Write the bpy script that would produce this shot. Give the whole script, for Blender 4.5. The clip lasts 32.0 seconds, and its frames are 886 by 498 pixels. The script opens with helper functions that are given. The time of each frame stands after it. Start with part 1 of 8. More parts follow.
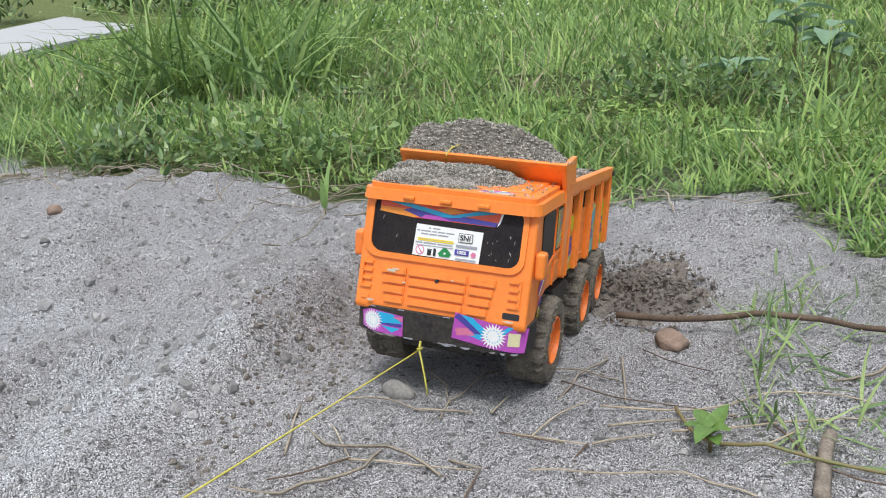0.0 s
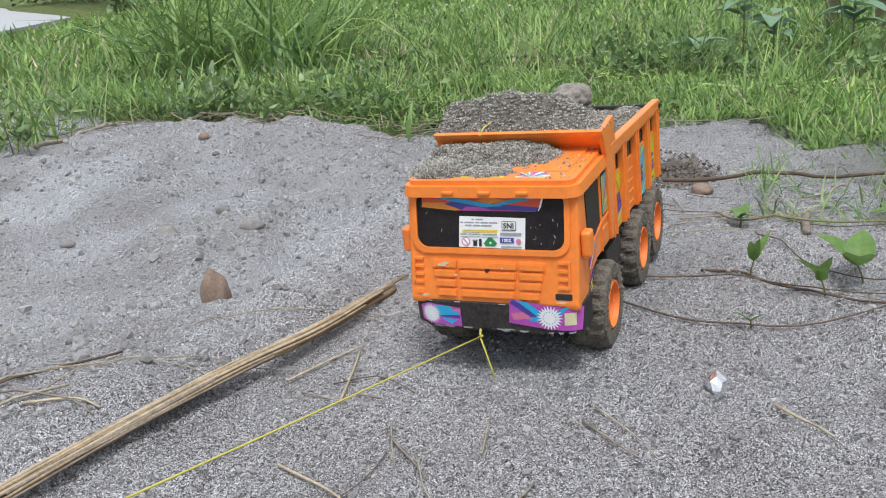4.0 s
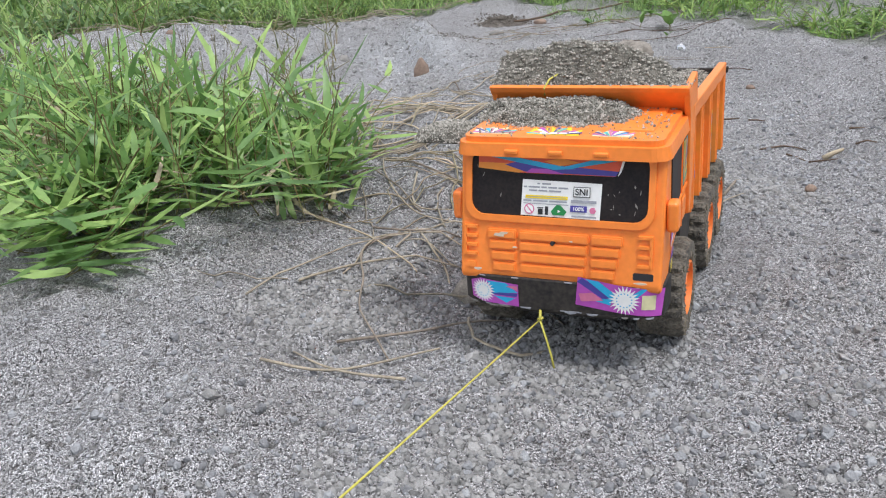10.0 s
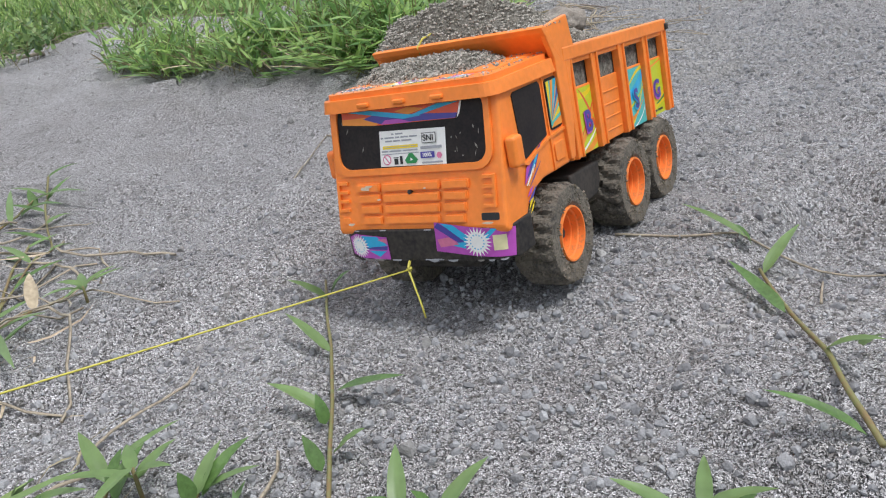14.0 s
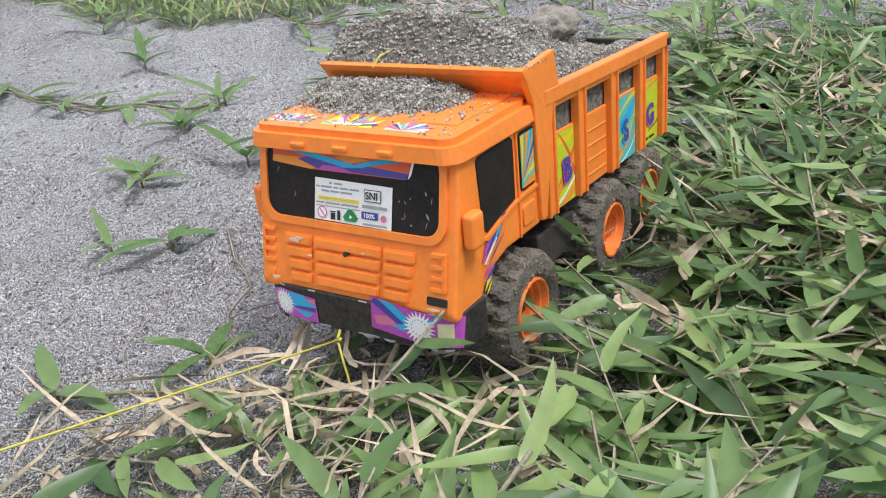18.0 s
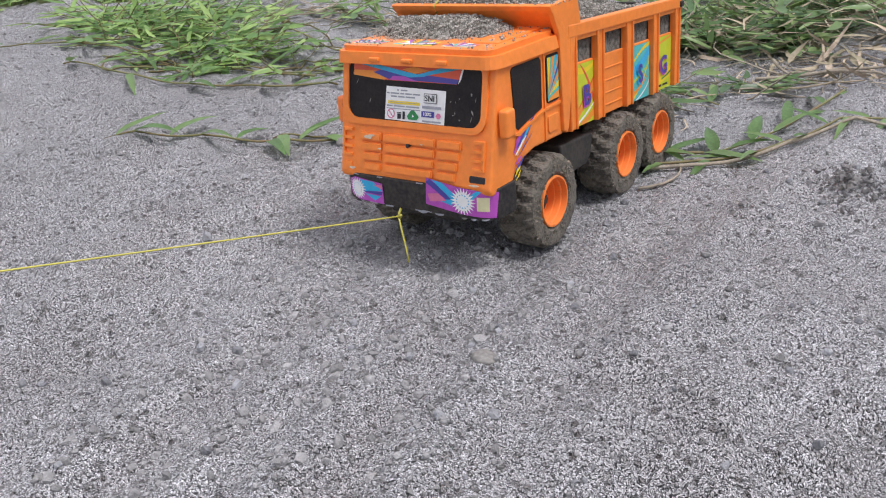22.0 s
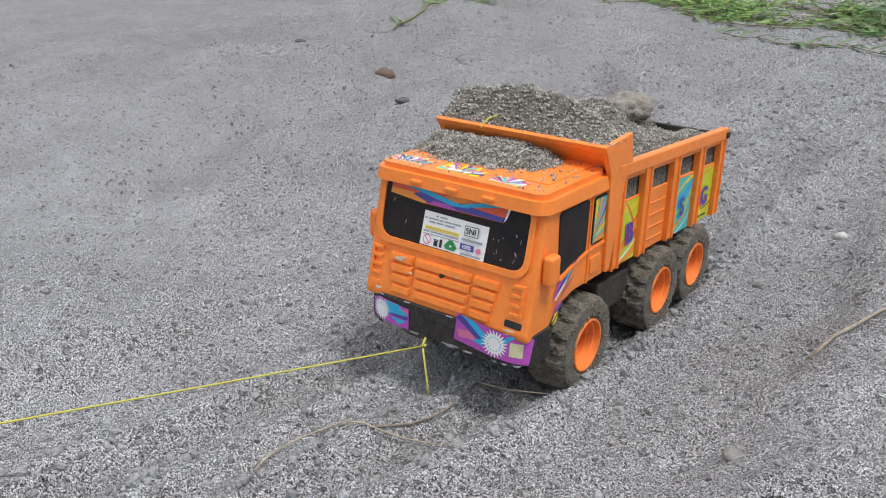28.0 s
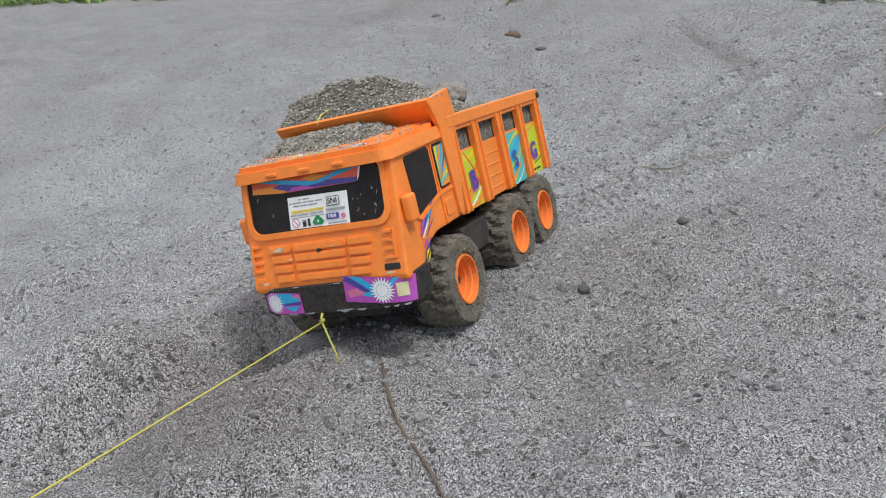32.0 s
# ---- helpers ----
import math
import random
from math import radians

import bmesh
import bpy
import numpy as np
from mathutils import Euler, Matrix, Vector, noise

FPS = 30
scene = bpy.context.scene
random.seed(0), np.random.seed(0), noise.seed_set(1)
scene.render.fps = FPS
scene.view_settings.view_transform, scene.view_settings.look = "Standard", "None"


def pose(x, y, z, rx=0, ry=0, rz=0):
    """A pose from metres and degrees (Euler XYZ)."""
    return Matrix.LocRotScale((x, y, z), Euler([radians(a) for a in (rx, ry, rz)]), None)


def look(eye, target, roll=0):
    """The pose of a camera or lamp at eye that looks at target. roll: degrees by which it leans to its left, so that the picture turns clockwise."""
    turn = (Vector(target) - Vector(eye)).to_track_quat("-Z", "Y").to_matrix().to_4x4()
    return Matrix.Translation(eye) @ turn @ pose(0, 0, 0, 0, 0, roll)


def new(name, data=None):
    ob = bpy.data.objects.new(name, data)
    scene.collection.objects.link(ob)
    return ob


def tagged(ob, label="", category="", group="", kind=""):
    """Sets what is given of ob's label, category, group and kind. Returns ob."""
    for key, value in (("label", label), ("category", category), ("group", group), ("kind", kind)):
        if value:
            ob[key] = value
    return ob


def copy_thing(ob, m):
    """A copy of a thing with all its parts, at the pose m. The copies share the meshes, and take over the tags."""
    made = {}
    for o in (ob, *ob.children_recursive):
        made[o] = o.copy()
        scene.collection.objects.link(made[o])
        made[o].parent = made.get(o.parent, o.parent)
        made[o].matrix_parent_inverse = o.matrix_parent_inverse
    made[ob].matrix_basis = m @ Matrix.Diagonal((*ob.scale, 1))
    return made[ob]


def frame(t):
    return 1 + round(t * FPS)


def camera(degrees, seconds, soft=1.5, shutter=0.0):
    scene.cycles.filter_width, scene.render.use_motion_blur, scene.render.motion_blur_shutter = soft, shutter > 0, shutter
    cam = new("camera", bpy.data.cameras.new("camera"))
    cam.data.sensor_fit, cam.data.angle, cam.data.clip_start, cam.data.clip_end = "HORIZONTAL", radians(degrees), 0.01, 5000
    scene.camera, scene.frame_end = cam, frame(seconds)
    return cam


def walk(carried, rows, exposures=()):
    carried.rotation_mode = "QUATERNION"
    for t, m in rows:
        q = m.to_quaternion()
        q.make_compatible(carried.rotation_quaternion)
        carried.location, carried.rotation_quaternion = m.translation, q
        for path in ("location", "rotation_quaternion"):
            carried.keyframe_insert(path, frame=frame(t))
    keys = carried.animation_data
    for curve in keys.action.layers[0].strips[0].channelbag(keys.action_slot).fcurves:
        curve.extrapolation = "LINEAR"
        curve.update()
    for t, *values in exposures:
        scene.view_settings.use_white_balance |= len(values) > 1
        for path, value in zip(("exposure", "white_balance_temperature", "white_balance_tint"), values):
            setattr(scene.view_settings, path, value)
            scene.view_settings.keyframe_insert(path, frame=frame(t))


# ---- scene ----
cam = camera(54.79, 32.0, soft=1.1)
walk(cam, [
    (0.0, pose(0.6044, 0.2563, 0.3255, 73.67, 5.20, 109.58)),
    (0.5, pose(0.6679, 0.2501, 0.3175, 74.52, 5.35, 109.29)),
    (1.0, pose(0.7229, 0.2567, 0.3155, 74.45, 5.28, 109.32)),
    (1.5, pose(0.7827, 0.2406, 0.3043, 74.32, 4.68, 109.46)),
    (2.0, pose(0.8620, 0.2301, 0.3003, 73.93, 3.87, 108.28)),
    (2.5, pose(0.9109, 0.2120, 0.3073, 73.63, 3.60, 107.12)),
    (3.0, pose(0.9838, 0.2213, 0.3077, 73.62, 3.66, 106.90)),
    (3.5, pose(1.0611, 0.2114, 0.3062, 73.50, 3.99, 106.55)),
    (4.0, pose(1.1490, 0.1539, 0.3101, 73.22, 4.08, 105.19)),
    (4.5, pose(1.2430, 0.0954, 0.3070, 73.05, 3.69, 103.23)),
    (5.0, pose(1.3228, 0.0404, 0.3166, 72.40, 3.41, 100.41)),
    (5.5, pose(1.3929, -0.0172, 0.3312, 71.50, 3.24, 97.09)),
    (6.0, pose(1.4577, -0.0836, 0.3430, 70.61, 3.20, 93.65)),
    (6.5, pose(1.5214, -0.1648, 0.3443, 69.97, 3.34, 90.43)),
    (7.0, pose(1.5886, -0.2669, 0.3274, 69.80, 3.75, 87.79)),
    (7.5, pose(1.6774, -0.3645, 0.3220, 69.65, 5.35, 84.70)),
    (8.0, pose(1.7579, -0.4490, 0.3089, 69.14, 3.66, 79.88)),
    (8.5, pose(1.8435, -0.5980, 0.3179, 68.86, 4.34, 74.65)),
    (9.0, pose(1.9527, -0.7239, 0.3049, 68.71, 4.87, 72.90)),
    (9.5, pose(2.0602, -0.8882, 0.3238, 68.52, 4.87, 72.05)),
    (10.0, pose(2.1098, -1.0030, 0.3298, 68.09, 4.03, 68.40)),
    (10.5, pose(2.1725, -1.1209, 0.3142, 67.90, 3.05, 64.91)),
    (11.0, pose(2.2381, -1.1997, 0.3009, 67.84, 3.98, 60.95)),
    (11.5, pose(2.3194, -1.3530, 0.3340, 67.75, 4.55, 60.09)),
    (12.0, pose(2.3555, -1.4927, 0.3192, 67.86, 4.84, 57.96)),
    (12.5, pose(2.3797, -1.6436, 0.3162, 67.13, 4.22, 53.30)),
    (13.0, pose(2.4372, -1.7189, 0.3011, 67.22, 6.96, 51.87)),
    (13.5, pose(2.5120, -1.8058, 0.3010, 67.23, 7.65, 51.68)),
    (14.0, pose(2.4949, -1.9417, 0.2950, 67.73, 8.71, 51.37)),
    (14.5, pose(2.4927, -2.0945, 0.3079, 67.40, 8.07, 50.21)),
    (15.0, pose(2.4798, -2.1899, 0.3157, 66.86, 7.77, 50.33)),
    (15.5, pose(2.4736, -2.2331, 0.3275, 65.51, 6.78, 51.47)),
    (16.0, pose(2.4939, -2.2928, 0.3360, 64.05, 5.66, 52.61)),
    (16.5, pose(2.5605, -2.4375, 0.3341, 63.15, 4.91, 52.72)),
    (17.0, pose(2.6856, -2.6600, 0.3518, 62.95, 5.68, 52.09)),
    (17.5, pose(2.7531, -2.8578, 0.3150, 62.35, 4.15, 51.21)),
    (18.0, pose(2.8051, -3.0508, 0.3248, 62.49, 5.15, 50.05)),
    (18.5, pose(2.8685, -3.2276, 0.3218, 62.67, 5.63, 49.65)),
    (19.0, pose(2.9120, -3.3752, 0.3277, 62.86, 5.80, 48.89)),
    (19.5, pose(2.9285, -3.5967, 0.3320, 64.07, 4.85, 46.84)),
    (20.0, pose(2.9936, -3.7908, 0.3256, 64.78, 4.73, 46.49)),
    (20.5, pose(3.0636, -3.9926, 0.3274, 64.56, 4.72, 45.86)),
    (21.0, pose(3.0919, -4.2003, 0.3184, 64.06, 4.69, 44.52)),
    (21.5, pose(3.0975, -4.3563, 0.3237, 63.06, 5.95, 42.95)),
    (22.0, pose(3.1760, -4.5015, 0.3301, 63.50, 4.22, 43.26)),
    (22.5, pose(3.2187, -4.6202, 0.3317, 63.85, 3.54, 43.31)),
    (23.0, pose(3.2657, -4.7557, 0.3398, 64.29, 2.97, 43.20)),
    (23.5, pose(3.3142, -4.8364, 0.3350, 65.02, 1.79, 44.14)),
    (24.0, pose(3.3751, -4.8808, 0.3295, 67.58, 1.33, 48.03)),
    (24.5, pose(3.4011, -4.9552, 0.3400, 67.70, 1.67, 49.20)),
    (25.0, pose(3.4305, -5.0220, 0.3439, 68.42, 1.66, 52.19)),
    (25.5, pose(3.4661, -5.0909, 0.3438, 69.33, 1.43, 56.08)),
    (26.0, pose(3.5107, -5.1713, 0.3421, 70.02, 1.15, 59.94)),
    (26.5, pose(3.5674, -5.2725, 0.3414, 70.13, 1.05, 62.89)),
    (27.0, pose(3.6390, -5.4042, 0.3442, 69.28, 1.38, 64.01)),
    (27.5, pose(3.7150, -5.5311, 0.3333, 68.27, 1.57, 63.44)),
    (28.0, pose(3.7527, -5.6316, 0.3407, 68.19, 2.22, 61.36)),
    (28.5, pose(3.7980, -5.7107, 0.3383, 67.86, 2.75, 60.78)),
    (29.0, pose(3.8401, -5.7996, 0.3180, 67.64, 3.29, 60.41)),
    (29.5, pose(3.8668, -5.9226, 0.3309, 68.09, 3.59, 60.39)),
    (30.0, pose(3.8959, -6.0160, 0.3313, 68.68, 4.19, 60.20)),
    (30.5, pose(3.9204, -6.0529, 0.3336, 68.82, 4.34, 60.26)),
    (31.0, pose(3.9868, -6.0963, 0.3312, 68.72, 4.57, 60.48)),
    (31.5, pose(4.0613, -6.1563, 0.3339, 68.54, 4.76, 60.45)),
    (32.0, pose(4.1319, -6.2163, 0.3512, 68.49, 4.77, 60.68)),
], exposures=[(0, 0.31, 6450, 9), (5, 0.25, 6350, 9), (8, 0.25, 6300, 9), (9.5, 0.32, 6350, 10), (14, 0.25, 6450, 10), (16.5, 0.43, 6450, 11), (19, 0.47, 6400, 12), (20.2, 0.62, 6300, 15), (21.5, 0.25, 6350, 16), (23, 0.18, 6500, 11), (27, 0.16, 6450, 9), (32, 0.08, 6450, 7)])

# the way of the toy truck: its origin lies on the ground below the grille
TRUCK = [
    (0.0, pose(0.0000, 0.0000, 0.0080, -6.79, -6.01, 0.00)),
    (0.5, pose(0.0734, 0.0091, 0.0018, -4.80, -2.81, -0.40)),
    (1.0, pose(0.1299, 0.0071, -0.0011, -2.45, -1.37, -2.14)),
    (1.5, pose(0.1526, 0.0044, 0.0001, -3.02, -1.49, -3.28)),
    (2.0, pose(0.1780, 0.0041, 0.0025, -3.11, -2.38, -4.53)),
    (2.5, pose(0.2469, 0.0149, 0.0092, -3.52, -2.86, -3.31)),
    (3.0, pose(0.2703, 0.0162, 0.0191, -2.42, -4.93, -1.82)),
    (3.5, pose(0.3712, 0.0175, 0.0038, -0.42, -0.40, -3.57)),
    (4.0, pose(0.4898, 0.0018, -0.0110, 1.23, 4.03, -7.96)),
    (4.5, pose(0.5957, -0.0357, -0.0192, 3.66, 4.55, -13.03)),
    (5.0, pose(0.6809, -0.0650, -0.0133, 2.21, 1.86, -16.96)),
    (5.5, pose(0.7531, -0.0937, -0.0117, 2.07, 0.71, -19.97)),
    (6.0, pose(0.8207, -0.1243, -0.0088, 2.37, -0.30, -22.30)),
    (6.5, pose(0.8917, -0.1586, -0.0018, 3.35, -2.03, -24.19)),
    (7.0, pose(0.9745, -0.1962, 0.0066, 3.21, -4.21, -25.85)),
    (7.5, pose(1.0522, -0.2657, -0.0067, 4.13, 0.31, -31.09)),
    (8.0, pose(1.1920, -0.3605, -0.0152, -2.44, 2.65, -33.32)),
    (8.5, pose(1.2977, -0.4377, -0.0050, -2.07, -0.26, -36.69)),
    (9.0, pose(1.4304, -0.5588, -0.0020, -0.66, -0.24, -40.77)),
    (9.5, pose(1.5446, -0.6565, 0.0025, 1.51, -0.76, -38.65)),
    (10.0, pose(1.6048, -0.7348, 0.0018, 0.41, -0.27, -44.23)),
    (10.5, pose(1.6475, -0.8092, -0.0035, -0.42, 1.03, -50.31)),
    (11.0, pose(1.7935, -0.9268, -0.0102, 0.62, 2.05, -48.15)),
    (11.5, pose(1.8461, -1.0621, -0.0046, -0.95, 0.09, -57.87)),
    (12.0, pose(1.8998, -1.1893, -0.0015, 0.54, -0.93, -62.50)),
    (12.5, pose(1.9395, -1.3599, -0.0198, 4.31, 3.03, -70.94)),
    (13.0, pose(1.9514, -1.4254, -0.0037, 3.10, -1.55, -70.64)),
    (13.5, pose(1.9872, -1.5441, -0.0052, 5.05, -0.75, -69.59)),
    (14.0, pose(2.0129, -1.6180, 0.0065, 4.66, -3.21, -69.59)),
    (14.5, pose(2.0416, -1.7243, 0.0063, 2.98, -2.57, -72.20)),
    (15.0, pose(2.0644, -1.8183, 0.0132, 1.81, -4.01, -72.56)),
    (15.5, pose(2.0872, -1.9270, 0.0196, 0.51, -5.78, -71.62)),
    (16.0, pose(2.1235, -2.0612, 0.0218, -0.72, -6.83, -70.20)),
    (16.5, pose(2.1867, -2.2314, 0.0158, -1.66, -6.07, -69.17)),
    (17.0, pose(2.2738, -2.4205, -0.0021, -5.15, 0.50, -66.74)),
    (17.5, pose(2.3489, -2.6150, -0.0071, -3.11, -2.05, -68.06)),
    (18.0, pose(2.4081, -2.8210, -0.0094, 2.01, -3.02, -71.25)),
    (18.5, pose(2.4422, -2.9279, -0.0050, -1.71, -3.18, -70.83)),
    (19.0, pose(2.4857, -3.1187, -0.0219, -1.60, 1.41, -74.36)),
    (19.5, pose(2.5466, -3.3175, -0.0129, -0.17, -0.94, -74.39)),
    (20.0, pose(2.6034, -3.5049, -0.0128, 4.93, -0.22, -71.33)),
    (20.5, pose(2.6555, -3.6682, -0.0213, 1.58, 0.68, -71.76)),
    (21.0, pose(2.7024, -3.8420, -0.0091, 2.56, 0.95, -75.51)),
    (21.5, pose(2.7081, -3.9655, -0.0068, 3.86, 0.13, -79.43)),
    (22.0, pose(2.7164, -4.0743, 0.0085, 2.45, -2.85, -81.87)),
    (22.5, pose(2.7653, -4.2020, 0.0074, 2.07, -1.67, -76.02)),
    (23.0, pose(2.8025, -4.2933, 0.0028, 1.01, 0.30, -73.05)),
    (23.5, pose(2.8386, -4.4147, 0.0031, 2.32, -0.17, -72.52)),
    (24.0, pose(2.8814, -4.5191, 0.0038, 5.67, -0.51, -69.74)),
    (24.5, pose(2.9259, -4.6416, -0.0116, 3.62, 2.92, -69.36)),
    (25.0, pose(2.9663, -4.7505, -0.0080, 2.32, 1.33, -68.38)),
    (25.5, pose(3.0071, -4.8541, -0.0089, 1.68, 0.84, -66.90)),
    (26.0, pose(3.0527, -4.9606, -0.0175, 1.37, 2.36, -64.98)),
    (26.5, pose(3.1072, -5.0789, -0.0342, 1.79, 5.41, -62.73)),
    (27.0, pose(3.1716, -5.2192, -0.0209, -3.35, -0.18, -60.21)),
    (27.5, pose(3.2049, -5.2893, -0.0174, -3.58, -1.47, -61.46)),
    (28.0, pose(3.2397, -5.3697, -0.0101, -2.29, -3.07, -65.16)),
    (28.5, pose(3.2798, -5.5103, -0.0072, -0.75, -2.87, -67.20)),
    (29.0, pose(3.3084, -5.6203, -0.0135, 5.00, -0.68, -70.17)),
    (29.5, pose(3.3152, -5.7041, -0.0050, 8.07, -2.16, -71.88)),
    (30.0, pose(3.3417, -5.7623, 0.0054, 9.67, -5.07, -70.23)),
    (30.5, pose(3.3792, -5.8245, 0.0055, 9.15, -4.15, -64.92)),
    (31.0, pose(3.4285, -5.8791, 0.0077, 9.48, -3.89, -58.37)),
    (31.5, pose(3.4731, -5.9342, 0.0126, 10.21, -4.10, -54.60)),
    (32.0, pose(3.5371, -6.0022, 0.0115, 10.83, -3.84, -52.85)),
]
# the pull string: its origin is the knot at the bumper
STRING = [
    (0.0, pose(0.0035, -0.0030, 0.0512, 0, -9.24, -1.72)),
    (0.5, pose(0.0793, 0.0046, 0.0447, 0, -8.85, -4.71)),
    (1.0, pose(0.1367, 0.0007, 0.0414, 0, -8.44, -7.71)),
    (1.5, pose(0.1592, -0.0017, 0.0427, 0, -8.00, -10.71)),
    (2.0, pose(0.1837, -0.0021, 0.0451, 0, -7.54, -13.68)),
    (2.5, pose(0.2524, 0.0091, 0.0520, 0, -8.31, -13.49)),
    (3.0, pose(0.2744, 0.0099, 0.0619, 0, -9.08, -13.31)),
    (3.5, pose(0.3784, 0.0094, 0.0459, 0, -9.85, -13.12)),
    (4.0, pose(0.4993, -0.0085, 0.0302, 0, -10.61, -12.93)),
    (4.5, pose(0.6043, -0.0486, 0.0214, 0, -10.35, -15.92)),
    (5.0, pose(0.6871, -0.0769, 0.0281, 0, -10.06, -18.93)),
    (5.5, pose(0.7579, -0.1055, 0.0299, 0, -9.74, -21.95)),
    (6.0, pose(0.8242, -0.1363, 0.0328, 0, -9.40, -24.97)),
    (6.5, pose(0.8934, -0.1708, 0.0400, 0, -9.03, -27.96)),
    (7.0, pose(0.9745, -0.2077, 0.0486, 0, -8.64, -30.92)),
    (7.5, pose(1.0535, -0.2794, 0.0345, 0, -9.50, -31.91)),
    (8.0, pose(1.1969, -0.3711, 0.0267, 0, -10.35, -32.91)),
    (8.5, pose(1.3001, -0.4476, 0.0373, 0, -11.20, -33.91)),
    (9.0, pose(1.4315, -0.5696, 0.0401, 0, -12.05, -34.91)),
    (9.5, pose(1.5447, -0.6683, 0.0444, 0, -12.65, -38.70)),
    (10.0, pose(1.6046, -0.7462, 0.0438, 0, -13.21, -42.54)),
    (10.5, pose(1.6472, -0.8208, 0.0385, 0, -13.70, -46.39)),
    (11.0, pose(1.7935, -0.9395, 0.0314, 0, -14.13, -50.23)),
    (11.5, pose(1.8442, -1.0728, 0.0375, 0, -14.44, -57.92)),
    (12.0, pose(1.8957, -1.1997, 0.0406, 0, -14.50, -65.89)),
    (12.5, pose(1.9323, -1.3731, 0.0210, 0, -14.29, -73.87)),
    (13.0, pose(1.9440, -1.4353, 0.0380, 0, -13.84, -81.53)),
    (13.5, pose(1.9789, -1.5552, 0.0361, 0, -12.18, -81.87)),
    (14.0, pose(2.0042, -1.6273, 0.0481, 0, -10.52, -82.21)),
    (14.5, pose(2.0338, -1.7333, 0.0481, 0, -8.87, -82.54)),
    (15.0, pose(2.0583, -1.8301, 0.0567, 0, -10.14, -78.49)),
    (15.5, pose(2.0818, -1.9374, 0.0636, 0, -15.00, -69.59)),
    (16.0, pose(2.1189, -2.0706, 0.0661, 0, -20.05, -61.73)),
    (16.5, pose(2.1816, -2.2371, 0.0586, 0, -21.87, -60.80)),
    (17.0, pose(2.2733, -2.4297, 0.0404, 0, -20.19, -67.81)),
    (17.5, pose(2.3460, -2.6231, 0.0354, 0, -20.02, -69.79)),
    (18.0, pose(2.4009, -2.8295, 0.0326, 0, -19.61, -72.09)),
    (18.5, pose(2.4377, -2.9355, 0.0376, 0, -18.37, -73.33)),
    (19.0, pose(2.4815, -3.1292, 0.0201, 0, -17.22, -75.35)),
    (19.5, pose(2.5409, -3.3266, 0.0293, 0, -16.81, -80.98)),
    (20.0, pose(2.5950, -3.5160, 0.0284, 0, -16.52, -85.88)),
    (20.5, pose(2.6494, -3.6792, 0.0203, 0, -16.20, -90.15)),
    (21.0, pose(2.6950, -3.8528, 0.0324, 0, -12.95, -95.65)),
    (21.5, pose(2.6989, -3.9755, 0.0345, 0, -13.06, -97.53)),
    (22.0, pose(2.7076, -4.0815, 0.0505, 0, -12.05, -99.10)),
    (22.5, pose(2.7577, -4.2109, 0.0493, 0, -11.03, -100.65)),
    (23.0, pose(2.7966, -4.3037, 0.0447, 0, -10.01, -102.19)),
    (23.5, pose(2.8317, -4.4251, 0.0448, 0, -12.13, -91.85)),
    (24.0, pose(2.8727, -4.5305, 0.0449, 0, -13.92, -80.99)),
    (24.5, pose(2.9195, -4.6548, 0.0293, 0, -15.18, -70.36)),
    (25.0, pose(2.9606, -4.7624, 0.0335, 0, -19.67, -62.35)),
    (25.5, pose(3.0020, -4.8656, 0.0327, 0, -24.00, -53.43)),
    (26.0, pose(3.0486, -4.9732, 0.0240, 0, -27.77, -43.93)),
    (26.5, pose(3.1044, -5.0937, 0.0066, 0, -30.72, -34.34)),
    (27.0, pose(3.1707, -5.2288, 0.0215, 0, -26.31, -49.51)),
    (27.5, pose(3.2035, -5.2979, 0.0252, 0, -20.01, -64.30)),
    (28.0, pose(3.2364, -5.3775, 0.0326, 0, -13.07, -77.03)),
    (28.5, pose(3.2752, -5.5186, 0.0352, 0, -12.50, -75.58)),
    (29.0, pose(3.3000, -5.6313, 0.0278, 0, -11.93, -74.13)),
    (29.5, pose(3.3041, -5.7146, 0.0357, 0, -11.34, -72.69)),
    (30.0, pose(3.3292, -5.7716, 0.0460, 0, -10.75, -71.26)),
    (30.5, pose(3.3681, -5.8353, 0.0462, 0, -10.51, -66.04)),
    (31.0, pose(3.4187, -5.8914, 0.0483, 0, -10.17, -60.73)),
    (31.5, pose(3.4636, -5.9473, 0.0529, 0, -9.76, -55.45)),
    (32.0, pose(3.5278, -6.0159, 0.0517, 0, -9.26, -50.26)),
]

# ---------------- world and light: a bright overcast day ----------------
world = bpy.data.worlds.new("overcast_sky")
scene.world = world
world.use_nodes = True
wn = world.node_tree.nodes
sky = wn.new("ShaderNodeTexSky")
sky.sky_type = "NISHITA"
sky.sun_disc = False
sky.sun_elevation, sky.sun_rotation = radians(64), radians(200)
sky.air_density, sky.dust_density, sky.ozone_density = 1.0, 4.0, 1.0
haze = wn.new("ShaderNodeMix")
haze.data_type = "RGBA"
haze.inputs["Factor"].default_value = 0.62
haze.inputs["B"].default_value = (8.8, 9.2, 10.0, 1)
world.node_tree.links.new(sky.outputs[0], haze.inputs["A"])
world.node_tree.links.new(haze.outputs["Result"], wn["Background"].inputs["Color"])
wn["Background"].inputs["Strength"].default_value = 0.106

sun = new("sun", bpy.data.lights.new("sun", "SUN"))
sun.data.energy, sun.data.angle, sun.data.color = 2.35, radians(17), (1.0, 0.98, 0.955)
sun.matrix_world = look((4.7, 1.8, 8), (1.2, 0.2, 0))
scene.view_settings.exposure = 0.0


